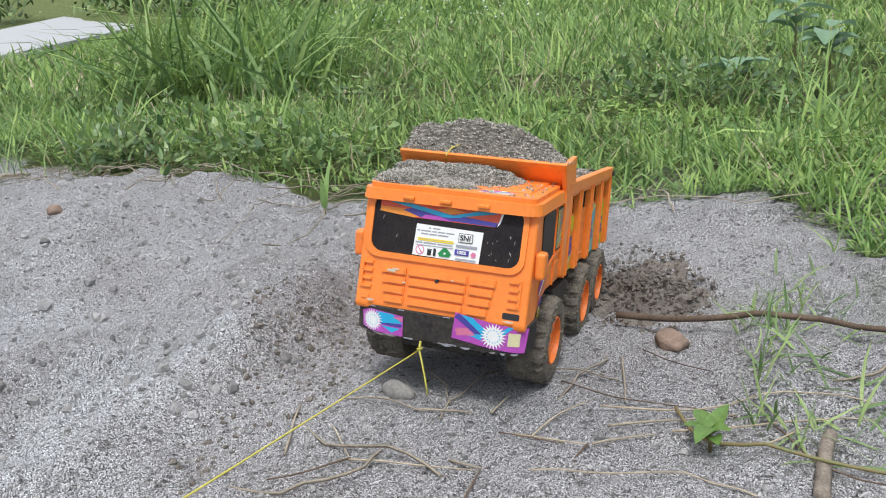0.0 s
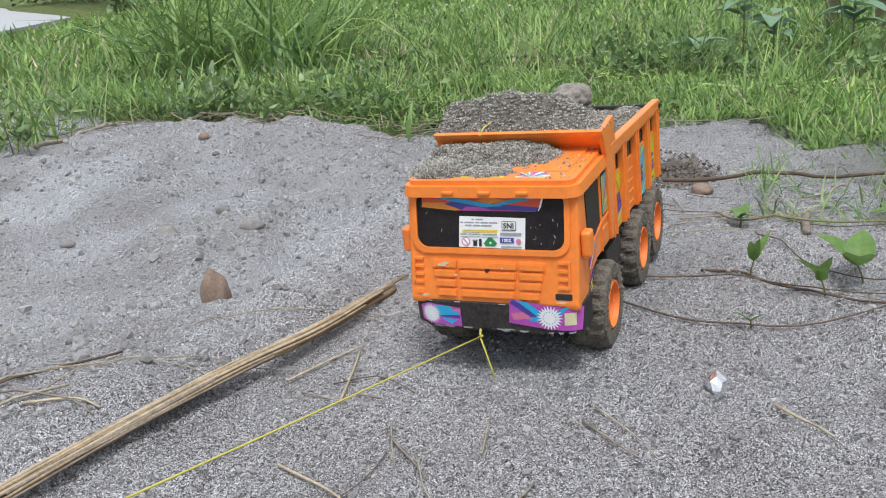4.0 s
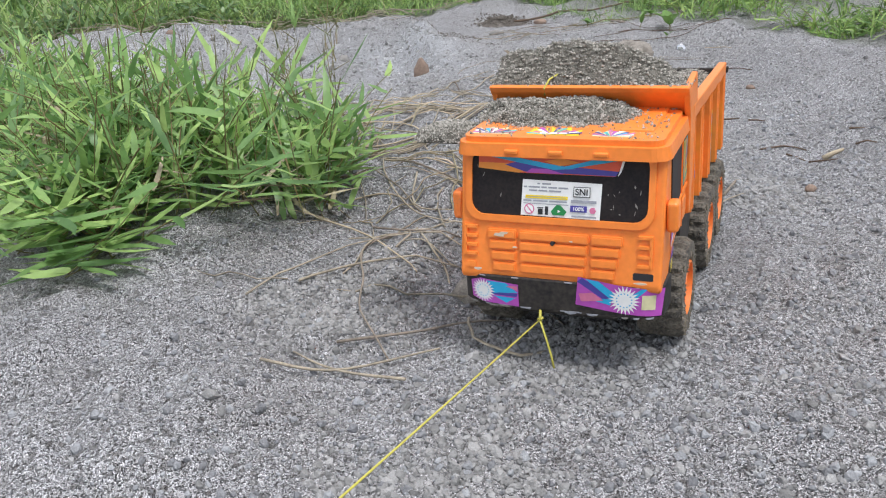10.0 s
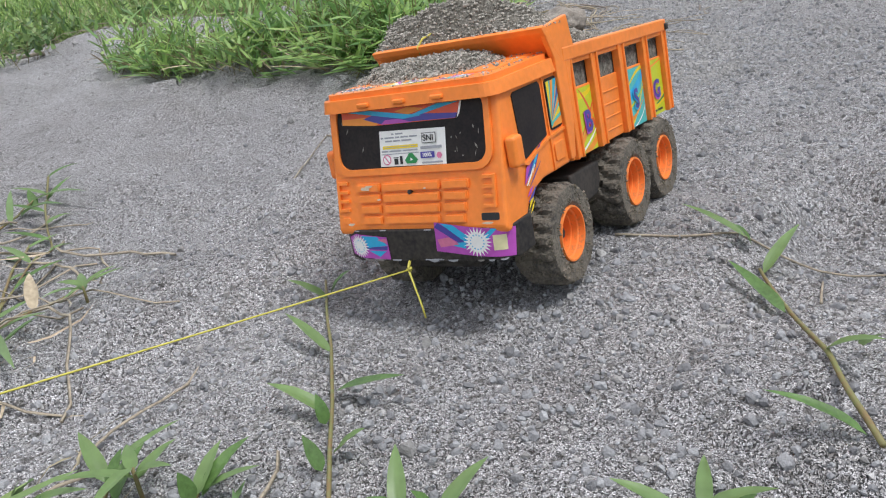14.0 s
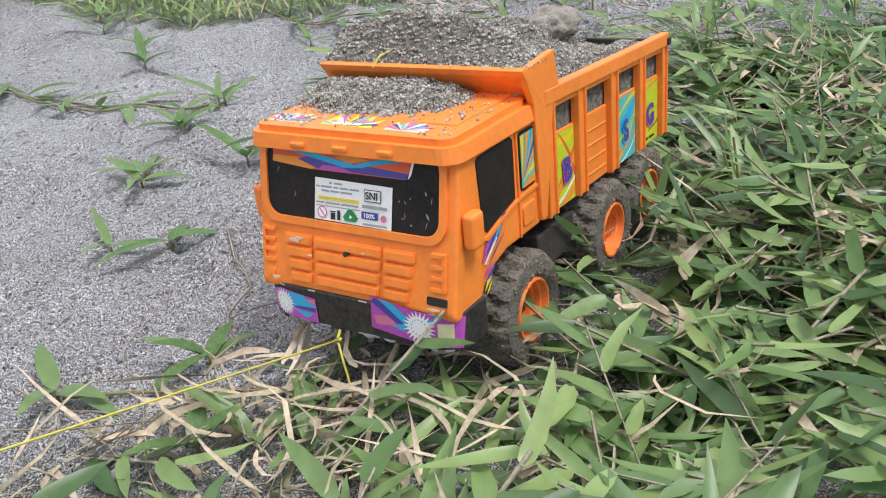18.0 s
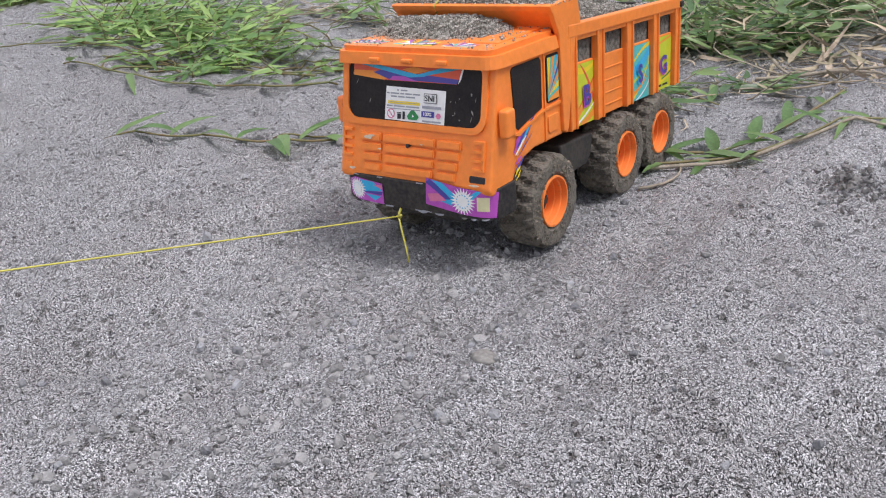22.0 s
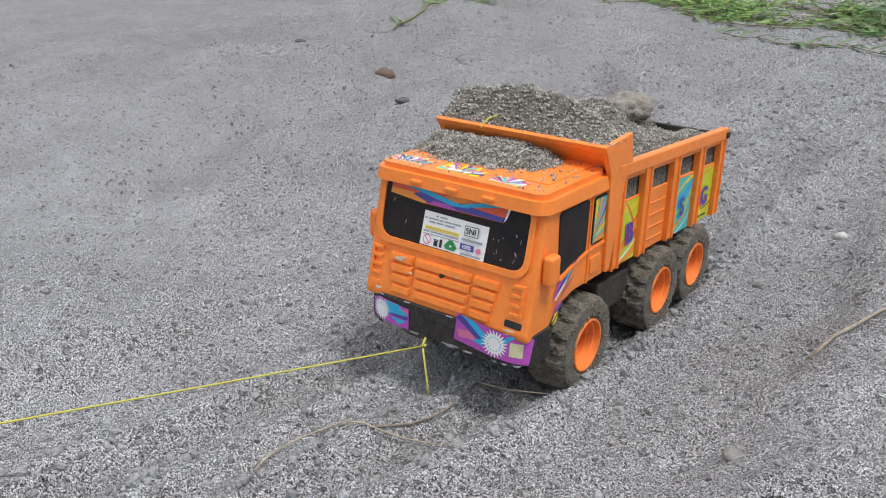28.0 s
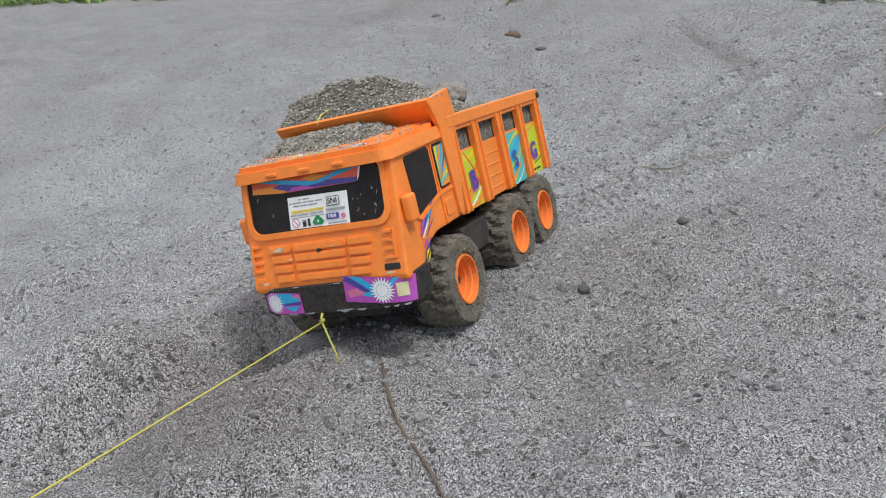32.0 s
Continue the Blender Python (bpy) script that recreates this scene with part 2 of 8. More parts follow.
# ---------------- materials ----------------
def mat(name, color, rough=0.6, metal=0.0, dark=0.8, scale=30.0, bump=0.0, bscale=200.0, var=None, island=0.0, spec=0.5, trans=0.0, edge=(0.75, 1.3)):
    """A principled material whose colour drifts between two tones by noise at two sizes, with fine relief."""
    m = bpy.data.materials.new(name)
    m.use_nodes = True
    nt = m.node_tree
    n, l = nt.nodes, nt.links
    b = n["Principled BSDF"]
    b.inputs["Roughness"].default_value, b.inputs["Metallic"].default_value = rough, metal
    b.inputs["Specular IOR Level"].default_value = spec
    tc = n.new("ShaderNodeTexCoord")
    big, fine = n.new("ShaderNodeTexNoise"), n.new("ShaderNodeTexNoise")
    big.inputs["Scale"].default_value, fine.inputs["Scale"].default_value = scale, scale * 7.3
    big.inputs["Detail"].default_value = fine.inputs["Detail"].default_value = 4.0
    for q in (big, fine):
        l.new(tc.outputs["Object"], q.inputs["Vector"])
    add = n.new("ShaderNodeMath")
    add.operation = "ADD"
    l.new(big.outputs["Fac"], add.inputs[0])
    l.new(fine.outputs["Fac"], add.inputs[1])
    ramp = n.new("ShaderNodeMapRange")
    ramp.inputs["From Min"].default_value, ramp.inputs["From Max"].default_value = edge
    l.new(add.outputs[0], ramp.inputs["Value"])
    mix = n.new("ShaderNodeMix")
    mix.data_type = "RGBA"
    c2 = var or tuple(c * dark for c in color)
    mix.inputs["A"].default_value, mix.inputs["B"].default_value = (*c2, 1), (*color, 1)
    l.new(ramp.outputs[0], mix.inputs["Factor"])
    out = mix.outputs["Result"]
    if island:
        geo, hsv = n.new("ShaderNodeNewGeometry"), n.new("ShaderNodeHueSaturation")
        mr = n.new("ShaderNodeMapRange")
        mr.inputs["To Min"].default_value, mr.inputs["To Max"].default_value = 1 - island, 1 + island
        l.new(geo.outputs["Random Per Island"], mr.inputs["Value"])
        l.new(mr.outputs[0], hsv.inputs["Value"])
        mr2 = n.new("ShaderNodeMapRange")
        mr2.inputs["To Min"].default_value, mr2.inputs["To Max"].default_value = 0.5 + island * 0.06, 0.5 - island * 0.06
        l.new(geo.outputs["Random Per Island"], mr2.inputs["Value"])
        l.new(mr2.outputs[0], hsv.inputs["Hue"])
        l.new(out, hsv.inputs["Color"])
        out = hsv.outputs["Color"]
    l.new(out, b.inputs["Base Color"])
    if trans:
        tr, ms = n.new("ShaderNodeBsdfTranslucent"), n.new("ShaderNodeMixShader")
        l.new(out, tr.inputs["Color"])
        ms.inputs["Fac"].default_value = trans
        l.new(b.outputs[0], ms.inputs[1])
        l.new(tr.outputs[0], ms.inputs[2])
        l.new(ms.outputs[0], n["Material Output"].inputs["Surface"])
    if bump:
        bn, bt = n.new("ShaderNodeBump"), n.new("ShaderNodeTexNoise")
        bt.inputs["Scale"].default_value, bt.inputs["Detail"].default_value = bscale, 3.0
        l.new(tc.outputs["Object"], bt.inputs["Vector"])
        l.new(bt.outputs["Fac"], bn.inputs["Height"])
        bn.inputs["Strength"].default_value, bn.inputs["Distance"].default_value = min(1.0, bump), 0.002
        l.new(bn.outputs[0], b.inputs["Normal"])
    return m


def ground_material():
    """Grey volcanic sand with darker and paler grains; soil and moss where grass stands."""
    m = bpy.data.materials.new("grey_sand")
    m.use_nodes = True
    nt = m.node_tree
    n, l = nt.nodes, nt.links
    b = n["Principled BSDF"]
    b.inputs["Roughness"].default_value, b.inputs["Specular IOR Level"].default_value = 0.95, 0.15
    tc = n.new("ShaderNodeTexCoord")

    def tex(kind, scale, detail=3.0):
        t = n.new(kind)
        t.inputs["Scale"].default_value = scale
        if "Detail" in t.inputs:
            t.inputs["Detail"].default_value = 0.0 if kind == "ShaderNodeTexVoronoi" else detail
        l.new(tc.outputs["Object"], t.inputs["Vector"])
        return t

    def ramp(src, lo, hi, a, c):
        r = n.new("ShaderNodeMapRange")
        r.inputs["From Min"].default_value, r.inputs["From Max"].default_value = lo, hi
        r.inputs["To Min"].default_value, r.inputs["To Max"].default_value = a, c
        l.new(src, r.inputs["Value"])
        return r.outputs[0]

    def mixc(f, a, c, mode="MIX"):
        x = n.new("ShaderNodeMix")
        x.data_type, x.blend_type = "RGBA", mode
        for key, v in (("Factor", f), ("A", a), ("B", c)):
            if isinstance(v, (tuple, float)):
                x.inputs[key].default_value = v
            else:
                l.new(v, x.inputs[key])
        return x.outputs["Result"]

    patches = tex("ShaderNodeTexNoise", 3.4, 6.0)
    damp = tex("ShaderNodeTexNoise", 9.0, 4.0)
    shake = n.new("ShaderNodeVectorMath")
    shake.operation = "MULTIPLY_ADD"
    l.new(tex("ShaderNodeTexNoise", 260.0, 2.0).outputs["Color"], shake.inputs[0])
    shake.inputs[1].default_value = (0.001, 0.001, 0.001)
    l.new(tc.outputs["Object"], shake.inputs[2])
    grain = tex("ShaderNodeTexVoronoi", 800.0)
    coarse = tex("ShaderNodeTexVoronoi", 150.0)
    grain.voronoi_dimensions = coarse.voronoi_dimensions = "2D"
    for q in (grain, coarse):
        l.new(shake.outputs[0], q.inputs["Vector"])
    dust = tex("ShaderNodeTexVoronoi", 1200.0)
    # paler and darker sand; the contrast also paints the shading of broad undulations
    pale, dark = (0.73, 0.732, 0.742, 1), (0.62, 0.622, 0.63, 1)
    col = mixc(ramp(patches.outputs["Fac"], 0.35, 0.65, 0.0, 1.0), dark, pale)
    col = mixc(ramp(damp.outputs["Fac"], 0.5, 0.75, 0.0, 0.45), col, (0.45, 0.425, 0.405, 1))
    sep, sep2, sep3 = (n.new("ShaderNodeSeparateColor") for _ in range(3))
    l.new(grain.outputs["Color"], sep.inputs[0])
    l.new(dust.outputs["Color"], sep2.inputs[0])
    l.new(coarse.outputs["Color"], sep3.inputs[0])
    col = mixc(1.0, col, mixc(sep.outputs[0], (0.7, 0.695, 0.69, 1), (1.24, 1.24, 1.26, 1)), "MULTIPLY")
    col = mixc(1.0, col, mixc(sep2.outputs[1], (0.85, 0.85, 0.85, 1), (1.12, 1.12, 1.12, 1)), "MULTIPLY")
    # shade in the gaps between the pale grains, painted as a dark colour
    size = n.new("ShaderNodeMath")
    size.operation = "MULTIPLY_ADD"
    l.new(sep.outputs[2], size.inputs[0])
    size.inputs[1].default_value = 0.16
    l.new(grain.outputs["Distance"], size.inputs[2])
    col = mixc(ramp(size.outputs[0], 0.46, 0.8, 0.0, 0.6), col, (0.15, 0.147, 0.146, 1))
    # coarser angular grains, a few millimetres wide, the shade of their joints painted dark
    gritty = tex("ShaderNodeTexVoronoi", 390.0)
    gritty.voronoi_dimensions = "2D"
    l.new(shake.outputs[0], gritty.inputs["Vector"])
    sep5 = n.new("ShaderNodeSeparateColor")
    l.new(gritty.outputs["Color"], sep5.inputs[0])
    where = tex("ShaderNodeTexNoise", 7.0, 3.0)
    rough_sand = n.new("ShaderNodeAttribute")
    rough_sand.attribute_name = "rough"
    blend = n.new("ShaderNodeMath")
    blend.operation = "MULTIPLY"
    l.new(ramp(where.outputs["Fac"], 0.32, 0.55, 0.7, 1.0), blend.inputs[0])
    l.new(rough_sand.outputs["Fac"], blend.inputs[1])
    coarser = blend.outputs[0]
    col = mixc(coarser, col, mixc(1.0, col, mixc(sep5.outputs[0], (0.8, 0.795, 0.79, 1), (1.19, 1.19, 1.21, 1)), "MULTIPLY"))
    joint = n.new("ShaderNodeMath")
    joint.operation = "MULTIPLY"
    l.new(ramp(gritty.outputs["Distance"], 0.45, 0.8, 0.0, 0.72), joint.inputs[0])
    l.new(coarser, joint.inputs[1])
    col = mixc(joint.outputs[0], col, (0.1, 0.098, 0.097, 1))
    # now and then a larger pale crumb
    big = n.new("ShaderNodeMath")
    big.operation = "MULTIPLY"
    l.new(ramp(sep3.outputs[0], 0.86, 0.88, 0.0, 1.0), big.inputs[0])
    l.new(ramp(coarse.outputs["Distance"], 0.26, 0.4, 1.0, 0.0), big.inputs[1])
    col = mixc(big.outputs[0], col, mixc(sep3.outputs[1], (0.2, 0.19, 0.185, 1), (0.43, 0.425, 0.42, 1)))
    # crumbs and pebbles a few millimetres wide, and a coarse mottling that tints in the soft shading of lumps
    mottle = tex("ShaderNodeTexNoise", 36.0, 6.0)
    col = mixc(1.0, col, mixc(ramp(mottle.outputs["Fac"], 0.3, 0.7, 0.0, 1.0), (0.94, 0.935, 0.93, 1), (1.06, 1.06, 1.06, 1)), "MULTIPLY")
    pebble = tex("ShaderNodeTexVoronoi", 62.0)
    pebble.voronoi_dimensions = "2D"
    wobble = n.new("ShaderNodeVectorMath")
    wobble.operation = "MULTIPLY_ADD"
    l.new(tex("ShaderNodeTexNoise", 120.0, 2.0).outputs["Color"], wobble.inputs[0])
    wobble.inputs[1].default_value = (0.006, 0.006, 0.006)
    l.new(tc.outputs["Object"], wobble.inputs[2])
    l.new(wobble.outputs[0], pebble.inputs["Vector"])
    sep4 = n.new("ShaderNodeSeparateColor")
    l.new(pebble.outputs["Color"], sep4.inputs[0])
    spot = n.new("ShaderNodeMath")
    spot.operation = "MULTIPLY"
    l.new(ramp(sep4.outputs[0], 0.8, 0.83, 0.0, 1.0), spot.inputs[0])
    l.new(ramp(pebble.outputs["Distance"], 0.11, 0.24, 1.0, 0.0), spot.inputs[1])
    col = mixc(spot.outputs[0], col, mixc(sep4.outputs[1], (0.25, 0.245, 0.24, 1), (0.5, 0.495, 0.49, 1)))
    # holds dust and damp, and painted relief shading of ruts, furrows and a crest
    dry = n.new("ShaderNodeAttribute")
    dry.attribute_name = "dry"
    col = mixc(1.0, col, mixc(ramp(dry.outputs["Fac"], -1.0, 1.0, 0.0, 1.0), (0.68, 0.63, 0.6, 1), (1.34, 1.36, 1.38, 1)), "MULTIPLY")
    cover = n.new("ShaderNodeAttribute")
    cover.attribute_name = "cover"
    soil = mixc(ramp(tex("ShaderNodeTexNoise", 14.0, 4.0).outputs["Fac"], 0.35, 0.65, 0.0, 1.0), (0.09, 0.11, 0.045, 1), (0.16, 0.2, 0.07, 1))
    col = mixc(cover.outputs["Fac"], col, soil)
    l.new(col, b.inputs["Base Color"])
    b1, b2, b3, b4, b5, b6 = (n.new("ShaderNodeBump") for _ in range(6))
    b1.inputs["Distance"].default_value, b2.inputs["Distance"].default_value, b3.inputs["Distance"].default_value = 0.0034, 0.008, 0.004
    b1.inputs["Strength"].default_value, b2.inputs["Strength"].default_value, b3.inputs["Strength"].default_value = 1.0, 0.45, 0.8
    l.new(ramp(size.outputs[0], 0.1, 0.8, 1.0, 0.0), b1.inputs["Height"])
    l.new(tex("ShaderNodeTexNoise", 95.0, 5.0).outputs["Fac"], b2.inputs["Height"])
    l.new(big.outputs[0], b3.inputs["Height"])
    b4.inputs["Distance"].default_value, b4.inputs["Strength"].default_value = 0.013, 0.7
    b5.inputs["Distance"].default_value, b5.inputs["Strength"].default_value = 0.007, 0.9
    l.new(mottle.outputs["Fac"], b4.inputs["Height"])
    l.new(spot.outputs[0], b5.inputs["Height"])
    l.new(b4.outputs[0], b5.inputs["Normal"])
    l.new(b5.outputs[0], b2.inputs["Normal"])
    l.new(b2.outputs[0], b3.inputs["Normal"])
    b6.inputs["Distance"].default_value, b6.inputs["Strength"].default_value = 0.0045, 1.0
    l.new(ramp(gritty.outputs["Distance"], 0.1, 0.8, 1.0, 0.0), b6.inputs["Height"])
    l.new(b3.outputs[0], b6.inputs["Normal"])
    l.new(b6.outputs[0], b1.inputs["Normal"])
    l.new(b1.outputs[0], b.inputs["Normal"])
    return m


SAND = ground_material()
ORANGE = mat("orange_plastic", (0.95, 0.258, 0.04), 0.4, dark=0.84, scale=22, bump=0.05, bscale=400)
BLACK = mat("black_plastic", (0.015, 0.015, 0.017), 0.6, scale=40, var=(0.06, 0.052, 0.046), spec=0.25)
WINDOW = mat("dark_window_plastic", (0.014, 0.012, 0.015), 0.42, scale=60, var=(0.03, 0.025, 0.024), spec=0.14)
TYRE = mat("muddy_rubber", (0.04, 0.037, 0.035), 0.88, scale=70, var=(0.17, 0.148, 0.118), edge=(0.85, 1.35), bump=0.9, bscale=420)
CAKED = mat("caked_mud", (0.25, 0.218, 0.17), 0.95, scale=220, dark=0.5, island=0.4, spec=0.1)
RIM = mat("orange_rim", (0.88, 0.23, 0.045), 0.5, scale=60, var=(0.5, 0.19, 0.07), edge=(0.62, 0.95))
HEAP = mat("dark_damp_sand", (0.26, 0.243, 0.212), 0.95, scale=260, var=(0.04, 0.036, 0.03), bump=1.0, bscale=420, spec=0.1)
GRAIN = mat("sand_grains", (0.44, 0.435, 0.43), 0.9, scale=260, dark=0.6, island=0.35, spec=0.2)
SANDSTONE = mat("sandy_stone", (0.36, 0.325, 0.285), 0.95, scale=110, dark=0.5, bump=1.0, bscale=330, spec=0.1)
SOIL = mat("loose_dark_soil", (0.24, 0.215, 0.19), 0.95, scale=70, var=(0.1, 0.088, 0.075), bump=1.0, bscale=300, spec=0.1)
GRIT = mat("grey_grit", (0.34, 0.335, 0.328), 0.95, scale=160, dark=0.65, island=0.3, bump=0.7, bscale=500, spec=0.15)
BLUEGRIT = mat("blue_grey_grit", (0.33, 0.335, 0.348), 0.95, scale=160, dark=0.65, island=0.35, bump=0.7, bscale=500, spec=0.15)
HEAPGRAIN = mat("damp_sand_grains", (0.4, 0.38, 0.335), 0.85, scale=120, island=0.55, spec=0.2)
STONE = mat("weathered_stone", (0.3, 0.285, 0.265), 0.9, scale=50, dark=0.6, bump=0.8, bscale=150)
BROWNSTONE = mat("brown_stone", (0.3, 0.215, 0.165), 0.9, scale=50, dark=0.6, bump=0.8, bscale=150)
PALEMUD = mat("pale_dry_mud", (0.68, 0.55, 0.42), 0.9, scale=200, dark=0.75)
DAMP = mat("damp_patch", (0.27, 0.262, 0.255), 0.9, scale=160, dark=0.6, bump=1.0, bscale=400, spec=0.15)
MUD = mat("dry_mud", (0.3, 0.28, 0.26), 0.9, scale=300, dark=0.5)
WHITE = mat("white_paper", (0.86, 0.86, 0.85), 0.5, dark=0.93)
YELLOW = mat("yellow_print", (0.82, 0.62, 0.02), 0.4, dark=0.9)
LIME = mat("lime_print", (0.55, 0.62, 0.03), 0.4, dark=0.9)
CYAN = mat("cyan_print", (0.03, 0.42, 0.72), 0.4, dark=0.9)
TEAL = mat("teal_print", (0.08, 0.5, 0.5), 0.4, dark=0.9)
PURPLE = mat("purple_print", (0.5, 0.09, 0.5), 0.4, dark=0.8)
BLUE = mat("blue_print", (0.07, 0.06, 0.33), 0.4, dark=0.9)
REDP = mat("red_print", (0.72, 0.1, 0.04), 0.4, dark=0.9)
ORANGEP = mat("orange_print", (0.85, 0.3, 0.04), 0.4, dark=0.9)
PINK = mat("pink_print", (0.7, 0.2, 0.35), 0.4)
GREENP = mat("green_print", (0.02, 0.25, 0.07), 0.4)
CREAM = mat("cream_print", (0.75, 0.7, 0.42), 0.4)
INK = mat("ink_print", (0.02, 0.02, 0.025), 0.5)
GREYINK = mat("grey_ink_print", (0.35, 0.36, 0.4), 0.5)
STRINGM = mat("yellow_nylon", (0.62, 0.56, 0.1), 0.5, dark=0.7, scale=300)
LEAF = mat("grass_leaf", (0.31, 0.5, 0.165), 0.4, scale=11, dark=0.7, island=0.45, trans=0.42, spec=0.5)
WEED = mat("pale_weed_leaf", (0.29, 0.43, 0.17), 0.6, scale=4, dark=0.6, island=0.45, trans=0.35, spec=0.3)
MEADOW = mat("meadow_leaf", (0.3, 0.47, 0.145), 0.55, scale=1.7, dark=0.5, island=0.45, trans=0.35, spec=0.3)
SWARDLEAF = mat("sward_leaf", (0.195, 0.315, 0.115), 0.38, scale=11, dark=0.72, island=0.5, trans=0.35, spec=0.5)
BLADE = mat("dark_grass_leaf", (0.14, 0.26, 0.075), 0.38, scale=45, dark=0.6, trans=0.3, spec=0.5)
DRY = mat("dry_straw", (0.52, 0.44, 0.31), 0.8, scale=30, dark=0.55, island=0.35, spec=0.2)
HUSK = mat("tan_husk", (0.42, 0.32, 0.2), 0.8, scale=60, dark=0.45, island=0.35, spec=0.2)
TWIG = mat("brown_twig", (0.16, 0.11, 0.075), 0.85, scale=60, dark=0.5)
PALETWIG = mat("pale_dry_stalk", (0.43, 0.37, 0.28), 0.8, scale=60, dark=0.5)
GREYWOOD = mat("weathered_wood", (0.3, 0.25, 0.2), 0.85, scale=50, dark=0.5, bump=0.7, bscale=300)
VINE = mat("green_stolon", (0.16, 0.2, 0.07), 0.6, scale=40, var=(0.2, 0.13, 0.06))
BROAD = mat("broad_green_leaf", (0.17, 0.31, 0.07), 0.45, scale=30, dark=0.7, trans=0.3)
ROADM = mat("pale_concrete", (0.4, 0.41, 0.42), 0.9, scale=1.5, dark=0.9)
UMBERSTONE = mat("umber_stone", (0.17, 0.115, 0.085), 0.9, scale=50, dark=0.6, bump=0.8, bscale=150)
PALESTONE = mat("pale_stone", (0.6, 0.59, 0.57), 0.9, scale=50, dark=0.7, bump=0.6, bscale=150)
DARKSTONE = mat("dark_stone", (0.13, 0.125, 0.125), 0.9, scale=50, dark=0.6, bump=0.8, bscale=150)
PALELEAF = mat("pale_broad_leaf", (0.22, 0.36, 0.22), 0.5, scale=9, dark=0.75, trans=0.25)
FARGREEN = mat("distant_green", (0.2, 0.3, 0.13), 0.8, scale=0.2, dark=0.6, island=0.35)
FOIL = mat("silver_foil", (0.75, 0.76, 0.78), 0.25, metal=0.8, scale=200)


# ---------------- small builders ----------------
def mesh_from(name, verts, faces, mats, idx=None, smooth=False):
    me = bpy.data.meshes.new(name)
    me.from_pydata([tuple(v) for v in verts], [], [tuple(f) for f in faces])
    for m in mats if isinstance(mats, (list, tuple)) else (mats,):
        me.materials.append(m)
    if idx is not None:
        me.polygons.foreach_set("material_index", idx)
    if smooth:
        me.polygons.foreach_set("use_smooth", [True] * len(me.polygons))
    me.update()
    return me


def big_mesh(name, verts, quads, material, smooth=True):
    """A mesh from arrays of corners and of quads (fast)."""
    me = bpy.data.meshes.new(name)
    k = quads.shape[1]
    me.vertices.add(len(verts))
    me.vertices.foreach_set("co", verts.astype(np.float32).ravel())
    me.loops.add(quads.size)
    me.loops.foreach_set("vertex_index", quads.astype(np.int32).ravel())
    me.polygons.add(len(quads))
    me.polygons.foreach_set("loop_start", np.arange(0, quads.size, k, dtype=np.int32))
    me.polygons.foreach_set("use_smooth", np.full(len(quads), smooth))
    me.materials.append(material)
    me.update(calc_edges=True)
    return me


def part(name, bm, material, parent, label=""):
    """One mesh object under a thing or a part, from a bmesh or a mesh."""
    if isinstance(bm, bmesh.types.BMesh):
        me = bpy.data.meshes.new(name)
        bm.to_mesh(me)
        bm.free()
        me.materials.append(material)
    else:
        me = bm
    ob = new(name, me)
    ob.parent = parent
    return tagged(ob, label)


def box(x0, x1, y0, y1, z0, z1, bevel=0.001, seg=2, bm=None):
    bm = bm or bmesh.new()
    r = bmesh.ops.create_cube(bm, size=1)
    for v in r["verts"]:
        v.co = Vector(((x0 + x1) / 2 + v.co.x * (x1 - x0), (y0 + y1) / 2 + v.co.y * (y1 - y0), (z0 + z1) / 2 + v.co.z * (z1 - z0)))
    if bevel:
        edges = list({e for v in r["verts"] for e in v.link_edges})
        bmesh.ops.bevel(bm, geom=edges, offset=bevel, segments=seg, affect="EDGES", profile=0.5)
    return bm


def prism(points, axis, a, b, bevel=0.0, seg=2):
    """A flat outline drawn out along one axis from a to b. Outline: pairs in the two other axes, in order x, y, z."""
    bm = bmesh.new()
    ins = {"x": lambda p, d: (d, p[0], p[1]), "y": lambda p, d: (p[0], d, p[1]), "z": lambda p, d: (p[0], p[1], d)}[axis]
    lo = [bm.verts.new(ins(p, a)) for p in points]
    hi = [bm.verts.new(ins(p, b)) for p in points]
    bm.faces.new(lo)
    bm.faces.new(hi)
    k = len(points)
    for i in range(k):
        bm.faces.new((lo[i], lo[(i + 1) % k], hi[(i + 1) % k], hi[i]))
    bmesh.ops.recalc_face_normals(bm, faces=bm.faces)
    if bevel:
        bmesh.ops.bevel(bm, geom=list(bm.edges), offset=bevel, segments=seg, affect="EDGES", profile=0.5, clamp_overlap=True)
    return bm


def round_rect(u0, u1, v0, v1, r, k=5):
    pts = []
    for cu, cv, a0 in ((u1 - r, v1 - r, 0), (u0 + r, v1 - r, 90), (u0 + r, v0 + r, 180), (u1 - r, v0 + r, 270)):
        for i in range(k + 1):
            a = radians(a0 + 90 * i / k)
            pts.append((cu + r * math.cos(a), cv + r * math.sin(a)))
    return pts


